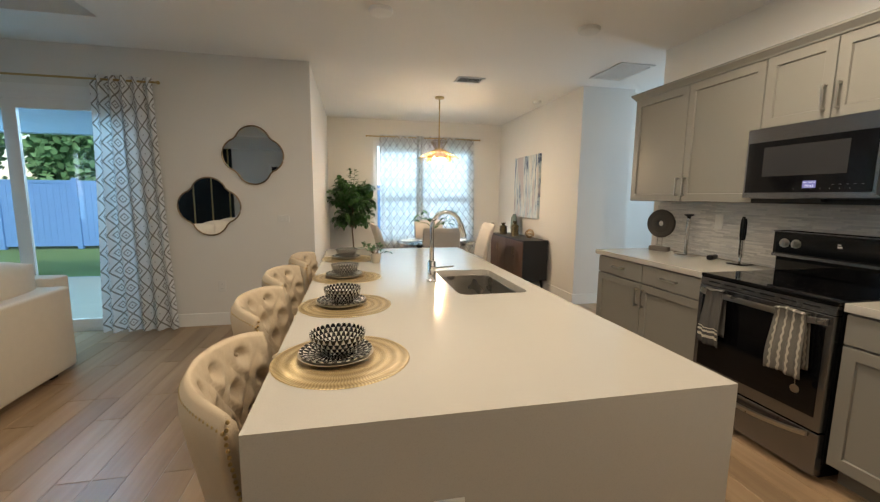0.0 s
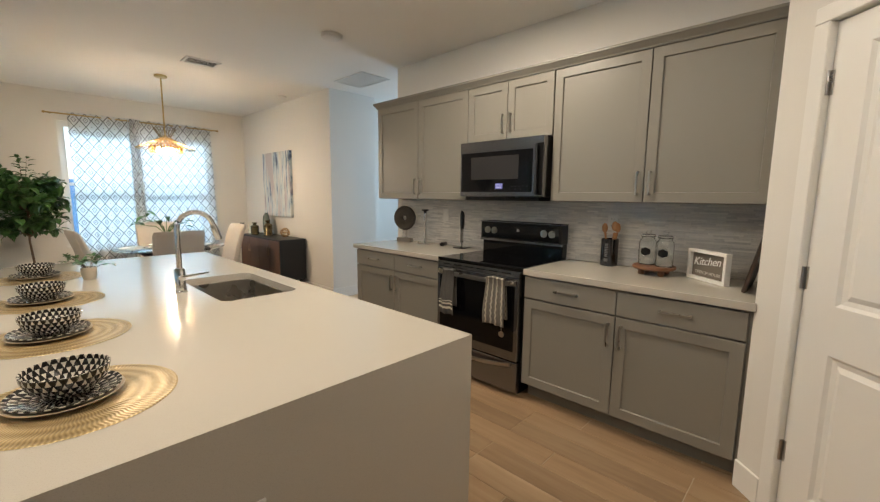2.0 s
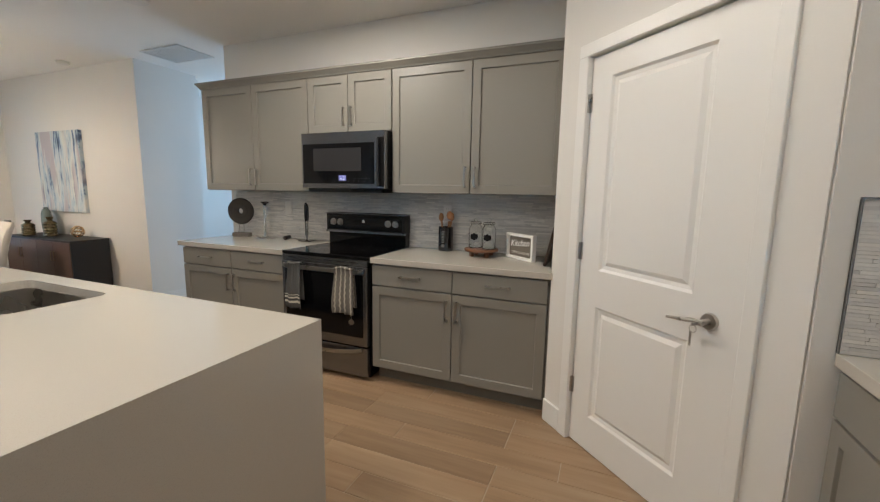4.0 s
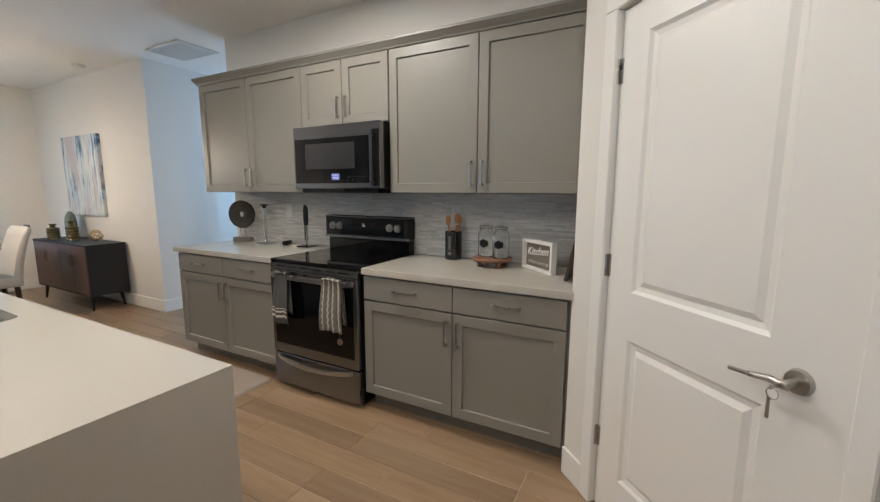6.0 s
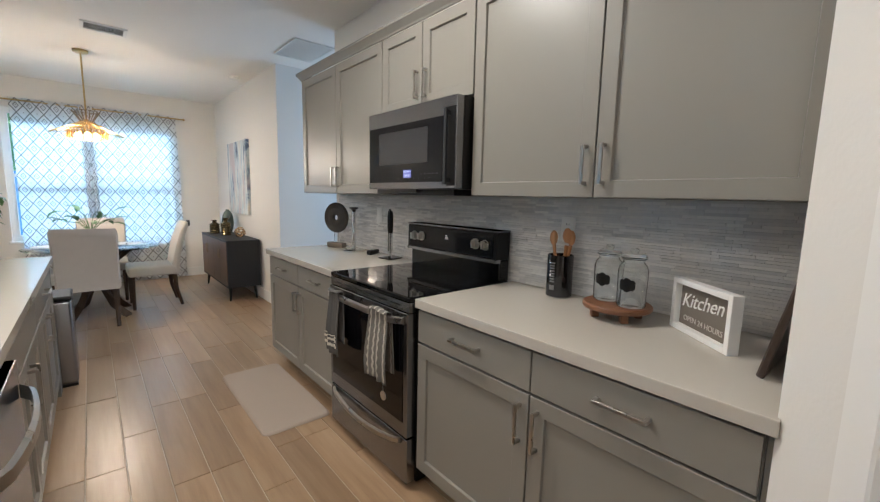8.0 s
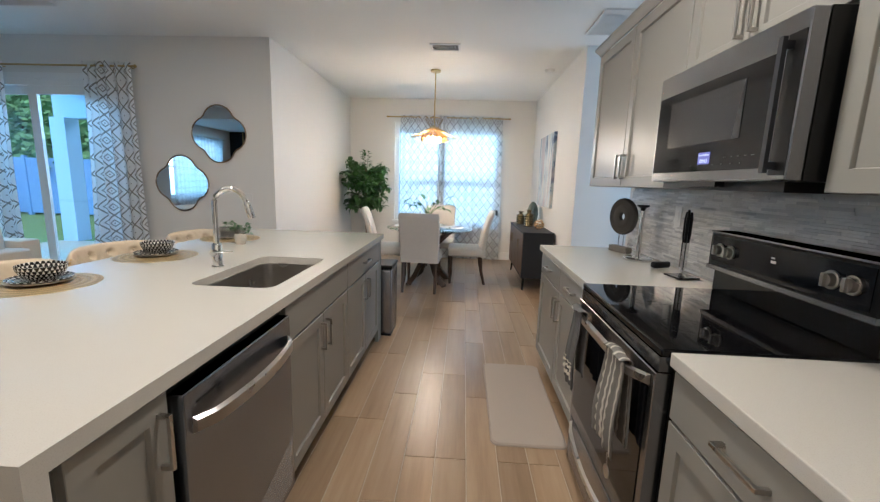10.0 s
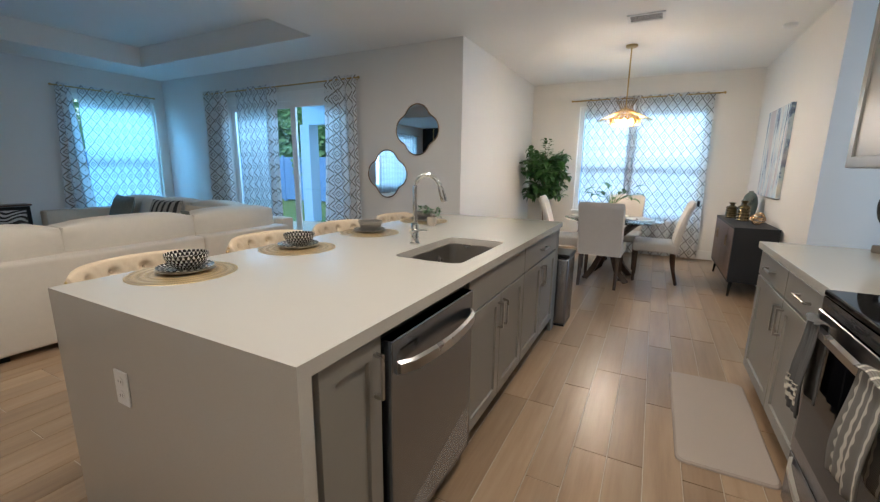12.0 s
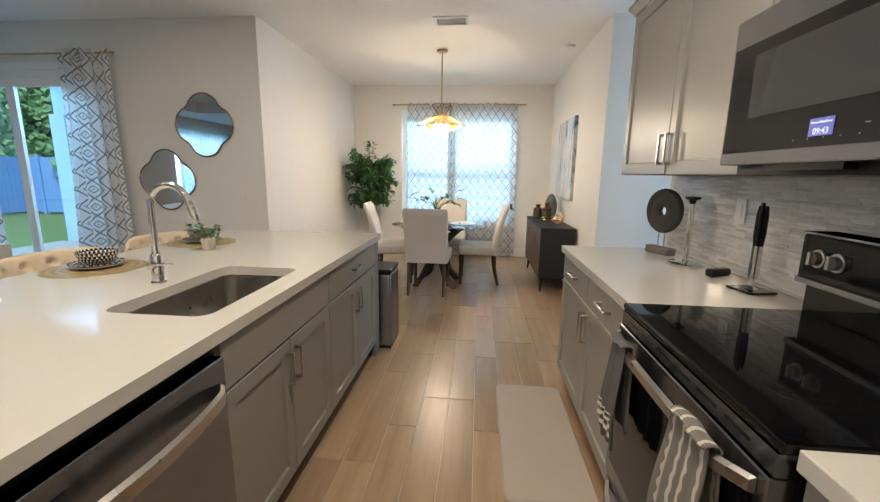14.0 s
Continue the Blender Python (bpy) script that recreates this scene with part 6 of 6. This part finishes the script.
        c, s_ = math.cos(a), math.sin(a)
        add_tube(bm, [(0.045 * c, 0.045 * s_, 2.045), (0.30 * c, 0.30 * s_, 1.915)], 0.0036, 4)
        add_tube(bm, [(0.045 * c, 0.045 * s_, 2.045), (0.17 * c, 0.17 * s_, 1.96), (0.17 * c, 0.17 * s_, 1.87)], 0.0022, 4)
    for r, z in ((0.30, 1.915), (0.21, 1.961), (0.12, 2.006), (0.17, 1.87), (0.17, 1.96)):
        add_tube(bm, [(r * math.cos(q * 0.1745), r * math.sin(q * 0.1745), z) for q in range(36)], 0.003, 5, True)
    part("shade", bm, M["brass"], p, "wide wire cone shade")
    bm = bmesh.new()
    for k in range(20):
        a = 2 * math.pi * k / 20
        c, s_ = math.cos(a), math.sin(a)
        add_tube(bm, [(0.04 * c, 0.04 * s_, 2.03), (0.115 * c, 0.115 * s_, 2.15)], 0.0034, 4)
    add_tube(bm, [(0.115 * math.cos(q * 0.1745), 0.115 * math.sin(q * 0.1745), 2.15) for q in range(36)], 0.003, 5, True)
    part("upper_cage", bm, M["bronze"], p, "flared dark wire collar")
    bm = bmesh.new()
    for k in range(30):
        a = 2 * math.pi * k / 30
        add_tube(bm, [(0.155 * math.cos(a), 0.155 * math.sin(a), 1.952), (0.155 * math.cos(a), 0.155 * math.sin(a), 1.875)], 0.009, 6)
    part("glass_rods", bm, M["amber"], p, "ring of amber glass rods")
    for k in range(4):
        a = k * math.pi / 2
        bm = bmesh.new()
        add_ball(bm, 0.07 * math.cos(a), 0.07 * math.sin(a), 1.90, 0.028, 1, 1, 1.3)
        part("bulb", bm, M["bulb"], p, "glowing warm bulb", True)


pendant()
lamp("pendant_light", "POINT", pose(1.685, 6.19, 1.83), 30, (1.0, 0.78, 0.56)).data.shadow_soft_size = 0.08


def sideboard():
    s = thing("sideboard", pose(2.872, 7.27, 0, 0, 0, -90), "charcoal sideboard with four reddish walnut doors and splayed legs", "sideboard")
    W, D, z0, z1 = 1.40, 0.385, 0.175, 0.765
    part("case", boxes((0, 0.0, z0, 0.02, D, z1 - 0.022), (W - 0.02, 0, z0, W, D, z1 - 0.022), (-0.003, -0.004, z1 - 0.022, W + 0.003, D, z1), (0.02, 0.0, z0, W - 0.02, D, z0 + 0.02), (0.02, D - 0.01, z0 + 0.02, W - 0.02, D, z1 - 0.022)), M["side_black"], s)
    dw = (W - 0.04) / 4
    for k in range(4):
        x0 = 0.02 + k * dw
        d = part("door", boxes((x0 + 0.0015, -0.003, z0 + 0.022, x0 + dw - 0.0015, 0.018, z1 - 0.024), bevel=0.001), M["walnut"], s, "reddish walnut door")
        x = x0 + dw - 0.03 if k % 2 == 0 else x0 + 0.03
        part("handle", boxes((x - 0.004, -0.02, 0.52, x + 0.004, -0.014, 0.63), (x - 0.004, -0.014, 0.52, x + 0.004, -0.003, 0.528), (x - 0.004, -0.014, 0.622, x + 0.004, -0.003, 0.63)), M["bronze"], d, "slim dark bronze pull")
    for x, y in ((0.1, 0.05), (W - 0.1, 0.05), (0.1, D - 0.05), (W - 0.1, D - 0.05)):
        bm = bmesh.new()
        add_tube(bm, [(x, y, z0), (x + (0.03 if x > 0.5 else -0.03), y + (0.015 if y > 0.2 else -0.015), 0)], [0.02, 0.011], 10)
        part("leg", bm, M["black"], s)


sideboard()


def vase(m, label, ring=True):
    v = thing("vase", m, label, "vase")
    bm = bmesh.new()
    R, r = 0.115, 0.06
    nu, nv = 40, 16
    g = []
    for i in range(nu):
        a = 2 * math.pi * i / nu
        row = []
        for j in range(nv):
            b = 2 * math.pi * j / nv
            rr = R + r * math.cos(b)
            row.append(bm.verts.new((rr * math.cos(a), r * 0.75 * math.sin(b), 0.16 + rr * math.sin(a))))
        g.append(row)
    for i in range(nu):
        for j in range(nv):
            bm.faces.new((g[i][j], g[(i + 1) % nu][j], g[(i + 1) % nu][(j + 1) % nv], g[i][(j + 1) % nv]))
    part("body", bm, M["ceramic_green"], v, smooth=True)
    bm = bmesh.new()
    add_lathe(bm, [(0.022, 0.312), (0.022, 0.335), (0.028, 0.342), (0.02, 0.342), (0.016, 0.33)], 20)
    part("neck", bm, M["ceramic_green"], v, smooth=True)


vase(pose(3.14, 6.90, 0.7655, 0, 0, 62), "sage green ring-shaped ceramic vase on the sideboard")
for x, y, h in ((2.98, 6.97, 0.19), (3.05, 6.64, 0.235)):
    v = thing("gold_vase", pose(x, y, 0.7655), "ribbed antique gold vase with a narrow neck on the sideboard", "vase", "gold vases")
    bm = bmesh.new()
    prof = [(0, 0), (0.055, 0)]
    for k in range(25):
        t = k / 24
        prof.append((0.063 + 0.005 * math.sin(t * 30), h * 0.72 * t + 0.002))
    prof += [(0.03, h * 0.80), (0.022, h * 0.86), (0.035, h * 0.93), (0.04, h), (0.034, h), (0.018, h * 0.86)]
    add_lathe(bm, prof, 28)
    part("body", bm, M["ceramic_gold"], v, smooth=True)

v = thing("wire_sphere", pose(3.12, 6.22, 0.7655), "rose gold openwork ball on the sideboard", "ornament")
bm = bmesh.new()
for k in range(9):
    tilt, turn = radians(20 * k), radians(77 * k)
    mm = Matrix.Rotation(turn, 3, "Z") @ Matrix.Rotation(tilt, 3, "X")
    add_tube(bm, [tuple(mm @ Vector((0.066 * math.cos(q * 0.2618), 0.066 * math.sin(q * 0.2618), 0)) + Vector((0, 0, 0.072))) for q in range(24)], 0.005, 6, True)
part("ball", bm, M["copper"], v, smooth=True)

a = thing("painting", pose(DX1 - 0.001, 6.71, 1.055, 0, 0, 0), "abstract canvas with vertical navy and pale blue brush strokes", "painting")
part("canvas", boxes((-0.04, -0.465, 0, 0, 0.465, 0.99), bevel=0.002), M["painting"], a)


def trash_can():
    c = thing("trash_can", pose(1.385, 4.29, 0), "slim brushed steel trash can with black lid beside the island", "trash can")
    bm = bmesh.new()
    add_box(bm, -0.125, -0.15, 0.02, 0.125, 0.15, 0.60, bevel=0.02, segments=3)
    part("bin", bm, M["steel"], c, smooth=True)
    part("base", boxes((-0.12, -0.145, 0, 0.12, 0.145, 0.02)), M["black"], c)
    bm = bmesh.new()
    add_box(bm, -0.128, -0.153, 0.60, 0.128, 0.153, 0.635, bevel=0.012, segments=2)
    part("lid", bm, M["black"], c, "black lid")


trash_can()
k = thing("kitchen_mat", pose(2.50, 3.19, 0), "beige cushioned kitchen mat on the floor before the cabinets", "mat")
bm = bmesh.new()
ring = rounded(-0.203, -0.485, 0.203, 0.485, 0.04)
low = [bm.verts.new((x, y, 0)) for x, y in ring]
mid = [bm.verts.new((x * 0.99, y * 0.995, 0.008)) for x, y in ring]
hi = [bm.verts.new((x * 0.95, y * 0.98, 0.015)) for x, y in ring]
for p, q in ((low, mid), (mid, hi)):
    for i in range(len(ring)):
        bm.faces.new((p[i], p[(i + 1) % len(ring)], q[(i + 1) % len(ring)], q[i]))
bm.faces.new(hi)
bm.faces.new(low[::-1])
part("cushion", bm, M["mat"], k)

# ---- mirrors ----


def quatrefoil(r_lobe, off, seg=18):
    pts = []
    for k in range(4):
        c = math.pi / 2 * k
        cx, cy = off * math.cos(c), off * math.sin(c)
        for i in range(seg + 1):
            a = c - radians(88) + radians(176) * i / seg
            pts.append((cx + r_lobe * math.cos(a), cy + r_lobe * math.sin(a)))
    return pts


def mirror(m, label):
    g = thing("wall_mirror", m, label, "mirror", "quatrefoil mirrors")
    size = 0.295
    off = 0.125
    pts = quatrefoil(size - off, off)
    keep = []
    for x, y in pts:
        ok = all(math.hypot(x - off * math.cos(math.pi / 2 * k), y - off * math.sin(math.pi / 2 * k)) > (size - off) * 0.995 for k in range(4))
        if ok:
            keep.append((x, y))
    keep.sort(key=lambda p: math.atan2(p[1], p[0]))
    bm = bmesh.new()
    add_tube(bm, [(x, -0.014, y) for x, y in keep], 0.0075, 8, True)
    part("frame", bm, M["bronze"], g, "thin bronze frame", True)
    bm = bmesh.new()
    front = [bm.verts.new((x * 0.99, -0.014, y * 0.99)) for x, y in keep]
    back = [bm.verts.new((x * 0.99, -0.004, y * 0.99)) for x, y in keep]
    bm.faces.new(front)
    bm.faces.new(back[::-1])
    for i in range(len(keep)):
        bm.faces.new((front[i], back[i], back[(i + 1) % len(keep)], front[(i + 1) % len(keep)]))
    part("glass", bm, M["mirror"], g, "mirror glass")


mirror(pose(-0.51, MY, 1.785), "quatrefoil wall mirror with a thin bronze frame, the higher one")
mirror(pose(-0.95, MY, 1.258), "quatrefoil wall mirror with a thin bronze frame, the lower one")

# ---- family room ----


def cushion(bm, x0, y0, z0, x1, y1, z1, puff=0.03, n=8):
    """A soft box whose faces swell."""
    c = Vector(((x0 + x1) / 2, (y0 + y1) / 2, (z0 + z1) / 2))
    h = Vector(((x1 - x0) / 2, (y1 - y0) / 2, (z1 - z0) / 2))
    b2 = bmesh.new()
    bmesh.ops.create_cube(b2, size=2)
    bmesh.ops.subdivide_edges(b2, edges=b2.edges, cuts=n - 1, use_grid_fill=True)
    idx = {}
    for v in b2.verts:
        p = v.co.copy()
        q = Vector([1 - abs(t) ** 4 for t in p])
        e = Vector([math.copysign(abs(t), t) for t in p])
        ball = p.normalized() * 1.15
        r = p.lerp(ball, 0.04)
        swell = Vector((1 + puff / h.x * q.y * q.z, 1 + puff / h.y * q.x * q.z, 1 + puff / h.z * q.x * q.y))
        idx[v] = bm.verts.new(Vector((r.x * h.x * swell.x, r.y * h.y * swell.y, r.z * h.z * swell.z)) + c)
    for f in b2.faces:
        bm.faces.new([idx[v] for v in f.verts])
    b2.free()


def sofa():
    s = thing("sectional_sofa", pose(0, 0, 0), "large cream linen sectional sofa with loose back cushions", "sofa")
    zt = 0.675
    X = -1.655
    part("frame", boxes((X - 0.22, 0.9, 0.05, X, 3.04, zt), (X - 0.22, 3.05, 0.05, X, 4.05, zt), (X - 0.22, -0.9, 0.05, X, 0.89, zt), bevel=0.025, segments=3), M["sofa"], s, smooth=True)
    part("frame", boxes((X - 1.0, -0.9, 0.05, X - 0.221, 4.05, 0.30), (-4.9, 3.15, 0.05, X - 1.001, 4.05, 0.30), (-4.9, 4.051, 0.05, X - 0.1, 4.22, zt + 0.06), (-5.1, 3.0, 0.05, -4.901, 4.22, zt + 0.05), bevel=0.02, segments=2), M["sofa"], s, smooth=True)
    for y0, y1 in ((-0.85, 0.15), (0.16, 1.10), (1.11, 2.05), (2.06, 3.05), (3.06, 3.98)):
        bm = bmesh.new()
        cushion(bm, X - 0.44, y0, 0.46, X - 0.17, y1, 0.865, 0.045)
        part("back_cushion", bm, M["sofa"], s, "plump back cushion", True)
        bm = bmesh.new()
        cushion(bm, X - 0.99, y0, 0.29, X - 0.225, y1, 0.455, 0.015)
        part("seat_cushion", bm, M["sofa"], s, "loose seat cushion", True)
    for x0, x1 in ((-4.85, -4.0), (-3.99, -3.15), (-3.14, -2.35)):
        bm = bmesh.new()
        cushion(bm, x0, 3.82, 0.46, x1, 4.06, 0.87, 0.04)
        part("back_cushion", bm, M["sofa"], s, "plump back cushion", True)
        if x0 < -2.7:
            bm = bmesh.new()
            cushion(bm, x0, 3.12, 0.29, min(x1, -2.66), 3.83, 0.455, 0.015)
            part("seat_cushion", bm, M["sofa"], s, "loose seat cushion", True)
    for x, y in ((X - 0.1, 3.9), (X - 0.1, -0.8), (X - 0.9, -0.8), (-4.8, 3.2), (-4.8, 4.1), (X - 0.1, 1.6)):
        part("foot", boxes((x - 0.03, y - 0.03, 0, x + 0.03, y + 0.03, 0.05)), M["black"], s, "black block foot")
    part("care_tag", boxes((X - 0.33, 3.03, 0.80, X - 0.21, 3.045, 0.90)), M["pillow_grey"], s, "small dark fabric tag")
    for m, w, h, mat, words in ((pose(-4.30, 3.58, 0.72, 72, 0, -12), 0.86, 0.42, "pillow_grey", "grey-green velvet lumbar pillow"), (pose(-3.40, 3.64, 0.72, 70, 0, 8), 0.55, 0.38, "pillow_stripe", "black and cream striped pillow"), (pose(-3.85, 3.72, 0.68, 76, 0, 0), 0.5, 0.45, "sofa", "cream throw pillow"), (pose(-2.75, 3.66, 0.66, 70, 0, 14), 0.46, 0.42, "linen", "beige throw pillow")):
        p = thing("throw_pillow", m, words + " leaning on the sofa's back", "pillow", "throw pillows")
        bm = bmesh.new()
        n = 10
        top, bot = {}, {}
        for i in range(n + 1):
            for j in range(n + 1):
                u, v_ = i / n * 2 - 1, j / n * 2 - 1
                z = 0.075 * ((1 - u * u) * (1 - v_ * v_)) ** 0.4
                sx = 1 - 0.06 * (1 - abs(v_)) * abs(u)
                co = (u * w / 2 * sx, v_ * h / 2 * (1 - 0.06 * (1 - abs(u)) * abs(v_)))
                top[i, j] = bm.verts.new((*co, z))
                bot[i, j] = top[i, j] if i in (0, n) or j in (0, n) else bm.verts.new((*co, -z))
        layer = bm.loops.layers.uv.verify()
        for g, flip in ((top, False), (bot, True)):
            for i in range(n):
                for j in range(n):
                    q = [g[i, j], g[i + 1, j], g[i + 1, j + 1], g[i, j + 1]]
                    f = bm.faces.new(q[::-1] if flip else q)
                    for loop in f.loops:
                        loop[layer].uv = (loop.vert.co.x + 1, loop.vert.co.y + 1)
        part("cover", bm, M[mat], p, smooth=True)


sofa()


def console():
    c = thing("console_cabinet", pose(LX + 0.45, 2.95, 0, 0, 0, 90), "black console with black and white maze-patterned doors", "cabinet")
    part("case", boxes((-2.0, 0, 0.12, 0, 0.40, 0.16), (-2.0, 0, 0.74, 0, 0.40, 0.78), (-2.0, 0.0, 0.16, -1.96, 0.40, 0.74), (-0.04, 0.0, 0.16, 0, 0.40, 0.74), (-1.96, 0.38, 0.16, -0.04, 0.40, 0.74)), M["black"], c)
    for k in range(4):
        part("door", boxes((-1.955 + k * 0.479, 0.004, 0.163, -1.955 + k * 0.479 + 0.475, 0.02, 0.737)), M["zebra"], c, "maze-patterned door")
    for x in (-1.95, -0.05):
        for y in (0.04, 0.36):
            part("leg", boxes((x - 0.02, y - 0.02, 0, x + 0.02, y + 0.02, 0.12)), M["black"], c)
    t = thing("wooden_tray", pose(LX + 0.25, 2.75, 0.781), "flat walnut tray on the console", "tray")
    part("tray", boxes((-0.12, -0.25, 0, 0.12, 0.25, 0.02), bevel=0.005), M["walnut"], t)


console()
structure("accent_wall", M["black"], (LX + 0.015, RY, 0.0, -3.08, RY + 0.03, ZC - 0.001), label="black panelled accent wall")
bm = bmesh.new()
for k in range(5):
    add_box(bm, -5.2 + k * 0.5, RY + 0.031, 0, -5.165 + k * 0.5, RY + 0.05, ZC - 0.02)
# No hole here: a dark slab stands in for the doorway's shade.
structure("rear_opening", M["side_black"], (-1.95, RY + 0.001, 0.0, -1.45, RY + 0.01, 2.25), label="dark slab on the rear wall in place of an unlit doorway")
structure("rear_trim", M["trim"], (-2.03, RY + 0.001, 0.0, -1.951, RY + 0.025, 2.33), (-1.449, RY + 0.001, 0.0, -1.37, RY + 0.025, 2.33), (-1.951, RY + 0.001, 2.251, -1.449, RY + 0.025, 2.33), label="white casing of the rear opening")
solid("accent_trim", bm, M["brass"], "thin brass strips on the accent wall", kind="structure")

# ---- ceiling fixtures ----


def register(x0, y0, x1, y1, slats, label, dark=False):
    v = thing("ceiling_vent", pose((x0 + x1) / 2, (y0 + y1) / 2, ZC), label, "air vent")
    w, d = x1 - x0, y1 - y0
    f = 0.025
    part("frame", boxes((-w / 2, -d / 2, -0.012, w / 2, -d / 2 + f, -0.0005), (-w / 2, d / 2 - f, -0.012, w / 2, d / 2, -0.0005), (-w / 2, -d / 2 + f, -0.012, -w / 2 + f, d / 2 - f, -0.0005), (w / 2 - f, -d / 2 + f, -0.012, w / 2, d / 2 - f, -0.0005)), M["plastic_white"], v)
    part("backing", boxes((-w / 2 + f, -d / 2 + f, -0.003, w / 2 - f, d / 2 - f, -0.001)), M["cabinet_dark"] if slats < 10 else M["plastic_white"], v)
    me = None
    for k in range(slats):
        y = -d / 2 + f + (d - 2 * f) * (k + 0.5) / slats
        if me is None:
            bm = bmesh.new()
            vs = add_box(bm, -w / 2 + f, -(d - 2 * f) / slats * 0.42, -0.0008, w / 2 - f, (d - 2 * f) / slats * 0.42, 0.0008)
            bmesh.ops.rotate(bm, cent=(0, 0, 0), matrix=Matrix.Rotation(radians(14 if slats < 10 else 5), 3, "X"), verts=vs)
            me = finish("slat", bm, M["plastic_white"])
        ob = new("slat", me)
        ob.parent = v
        ob.location = (0, y, -0.007)


register(1.69, 5.17, 2.01, 5.39, 7, "small white slatted ceiling air vent before the dining room")
register(3.16, 4.30, 3.56, 4.87, 22, "large white return air grille in the hall ceiling")


def disc(x, y, r, h, name, label, cat):
    d = thing(name, pose(x, y, ZC), label, cat)
    bm = bmesh.new()
    add_lathe(bm, [(0, -h), (r * 0.7, -h), (r * 0.92, -h * 0.8), (r, -h * 0.3), (r, -0.0005), (0, -0.0005)], 36)
    part("body", bm, M["plastic_white"], d, smooth=True)


M["lens"] = glow("warm_lens", (1.0, 0.88, 0.7), 4)
disc(2.39, 3.65, 0.09, 0.035, "ceiling_light", "round white flush ceiling fixture, unlit", "ceiling light")
disc(0.71, 3.70, 0.09, 0.035, "ceiling_light", "round white flush ceiling fixture, unlit", "ceiling light")
# Trims and glowing lenses for the assumed lights, all out of view.
for x, y, watts in UNSEEN_CANS:
    d = thing("recessed_light", pose(x, y, ZC), "round white recessed ceiling light, lit, unseen and assumed", "ceiling light", "recessed lights")
    bm = bmesh.new()
    add_lathe(bm, [(0.085, -0.0005), (0.10, -0.0005), (0.098, -0.006), (0.088, -0.006), (0.085, -0.0005)], 32)
    part("trim", bm, M["plastic_white"], d, smooth=True)
    bm = bmesh.new()
    add_lathe(bm, [(0, -0.001), (0.084, -0.001)], 32)
    part("lens", bm, M["lens"], d)
disc(3.09, 6.08, 0.06, 0.035, "smoke_detector", "small round white smoke detector", "smoke detector")

# ---- floor planks ----


def planks():
    pitch, length, x00 = 0.155, 0.9, 1.70
    phases = (0.88, 0.28, 0.58)
    near, far = [], []
    rng = random.Random(14)
    n0, n1 = int((LX - x00) / pitch) - 1, int((6.0 - x00) / pitch) + 1
    for c in range(n0, n1):
        xa, xb = x00 + c * pitch + 0.002, x00 + (c + 1) * pitch - 0.002
        ph = phases[(c * 2 if c % 7 in (2, 5) else c) % 3]
        y = RY - length + ph % length
        while y < DY:
            a, b = max(y + 0.002, RY), min(y + length - 0.002, DY)
            y += length
            xa2, xb2 = max(xa, LX), min(xb, 6.0)
            cx = (xa2 + xb2) / 2
            if b - a < 0.02 or xb2 - xa2 < 0.01:
                continue
            if (cx < DX0 or cx > DX1) and b > 5.15 and a < 5.15:
                b = 5.13 if cx > DX1 else min(b, MY)
            if a > MY and (cx < DX0 or cx > DX1):
                if cx < DX1 or a > 6.2:
                    continue
            full = abs((b - a) - (length - 0.004)) < 1e-3 and abs((xb2 - xa2) - (pitch - 0.004)) < 1e-3
            item = (xa2, a, xb2, b, rng.uniform(-0.0006, 0.0))
            (near if full and 0.6 < cx < 3.0 and 0.9 < (a + b) / 2 < 7.6 and len(near) < 300 and not (cx < 1.35 and b < 4.2) else far).append(item)
    return near, far


near, far = planks()
bm = bmesh.new()
w, l = 0.151, 0.896
add_box(bm, -w / 2, -l / 2, -0.008, w / 2, l / 2, 0.0, bevel=0.0015)
plank_mesh = finish("floor_plank", bm, M["tile"])
floor_parent = new("floor_tiles")
tagged(floor_parent, "wood-look porcelain plank floor tiles with grey-beige joints", "", "", "structure")
for x0, y0, x1, y1, dz in near:
    ob = new("floor_plank", plank_mesh)
    ob.parent = floor_parent
    ob.location = ((x0 + x1) / 2, (y0 + y1) / 2, dz)
vs, fs = [], []
for x0, y0, x1, y1, dz in far:
    n, e = len(vs), 0.0012
    vs += [(x0, y0, -0.006), (x1, y0, -0.006), (x1, y1, -0.006), (x0, y1, -0.006), (x0, y0, dz - e), (x1, y0, dz - e), (x1, y1, dz - e), (x0, y1, dz - e),
           (x0 + e, y0 + e, dz), (x1 - e, y0 + e, dz), (x1 - e, y1 - e, dz), (x0 + e, y1 - e, dz)]
    fs += [tuple(n + k for k in q) for q in ((0, 1, 5, 4), (1, 2, 6, 5), (2, 3, 7, 6), (3, 0, 4, 7), (4, 5, 9, 8), (5, 6, 10, 9), (6, 7, 11, 10), (7, 4, 8, 11), (8, 9, 10, 11))]
me = bpy.data.meshes.new("floor_planks_far")
me.from_pydata(vs, [], fs)
me.materials.append(M["tile"])
ob = new("floor_planks_far", me)
ob.parent = floor_parent
tagged(ob, "", "", "", "stuff")
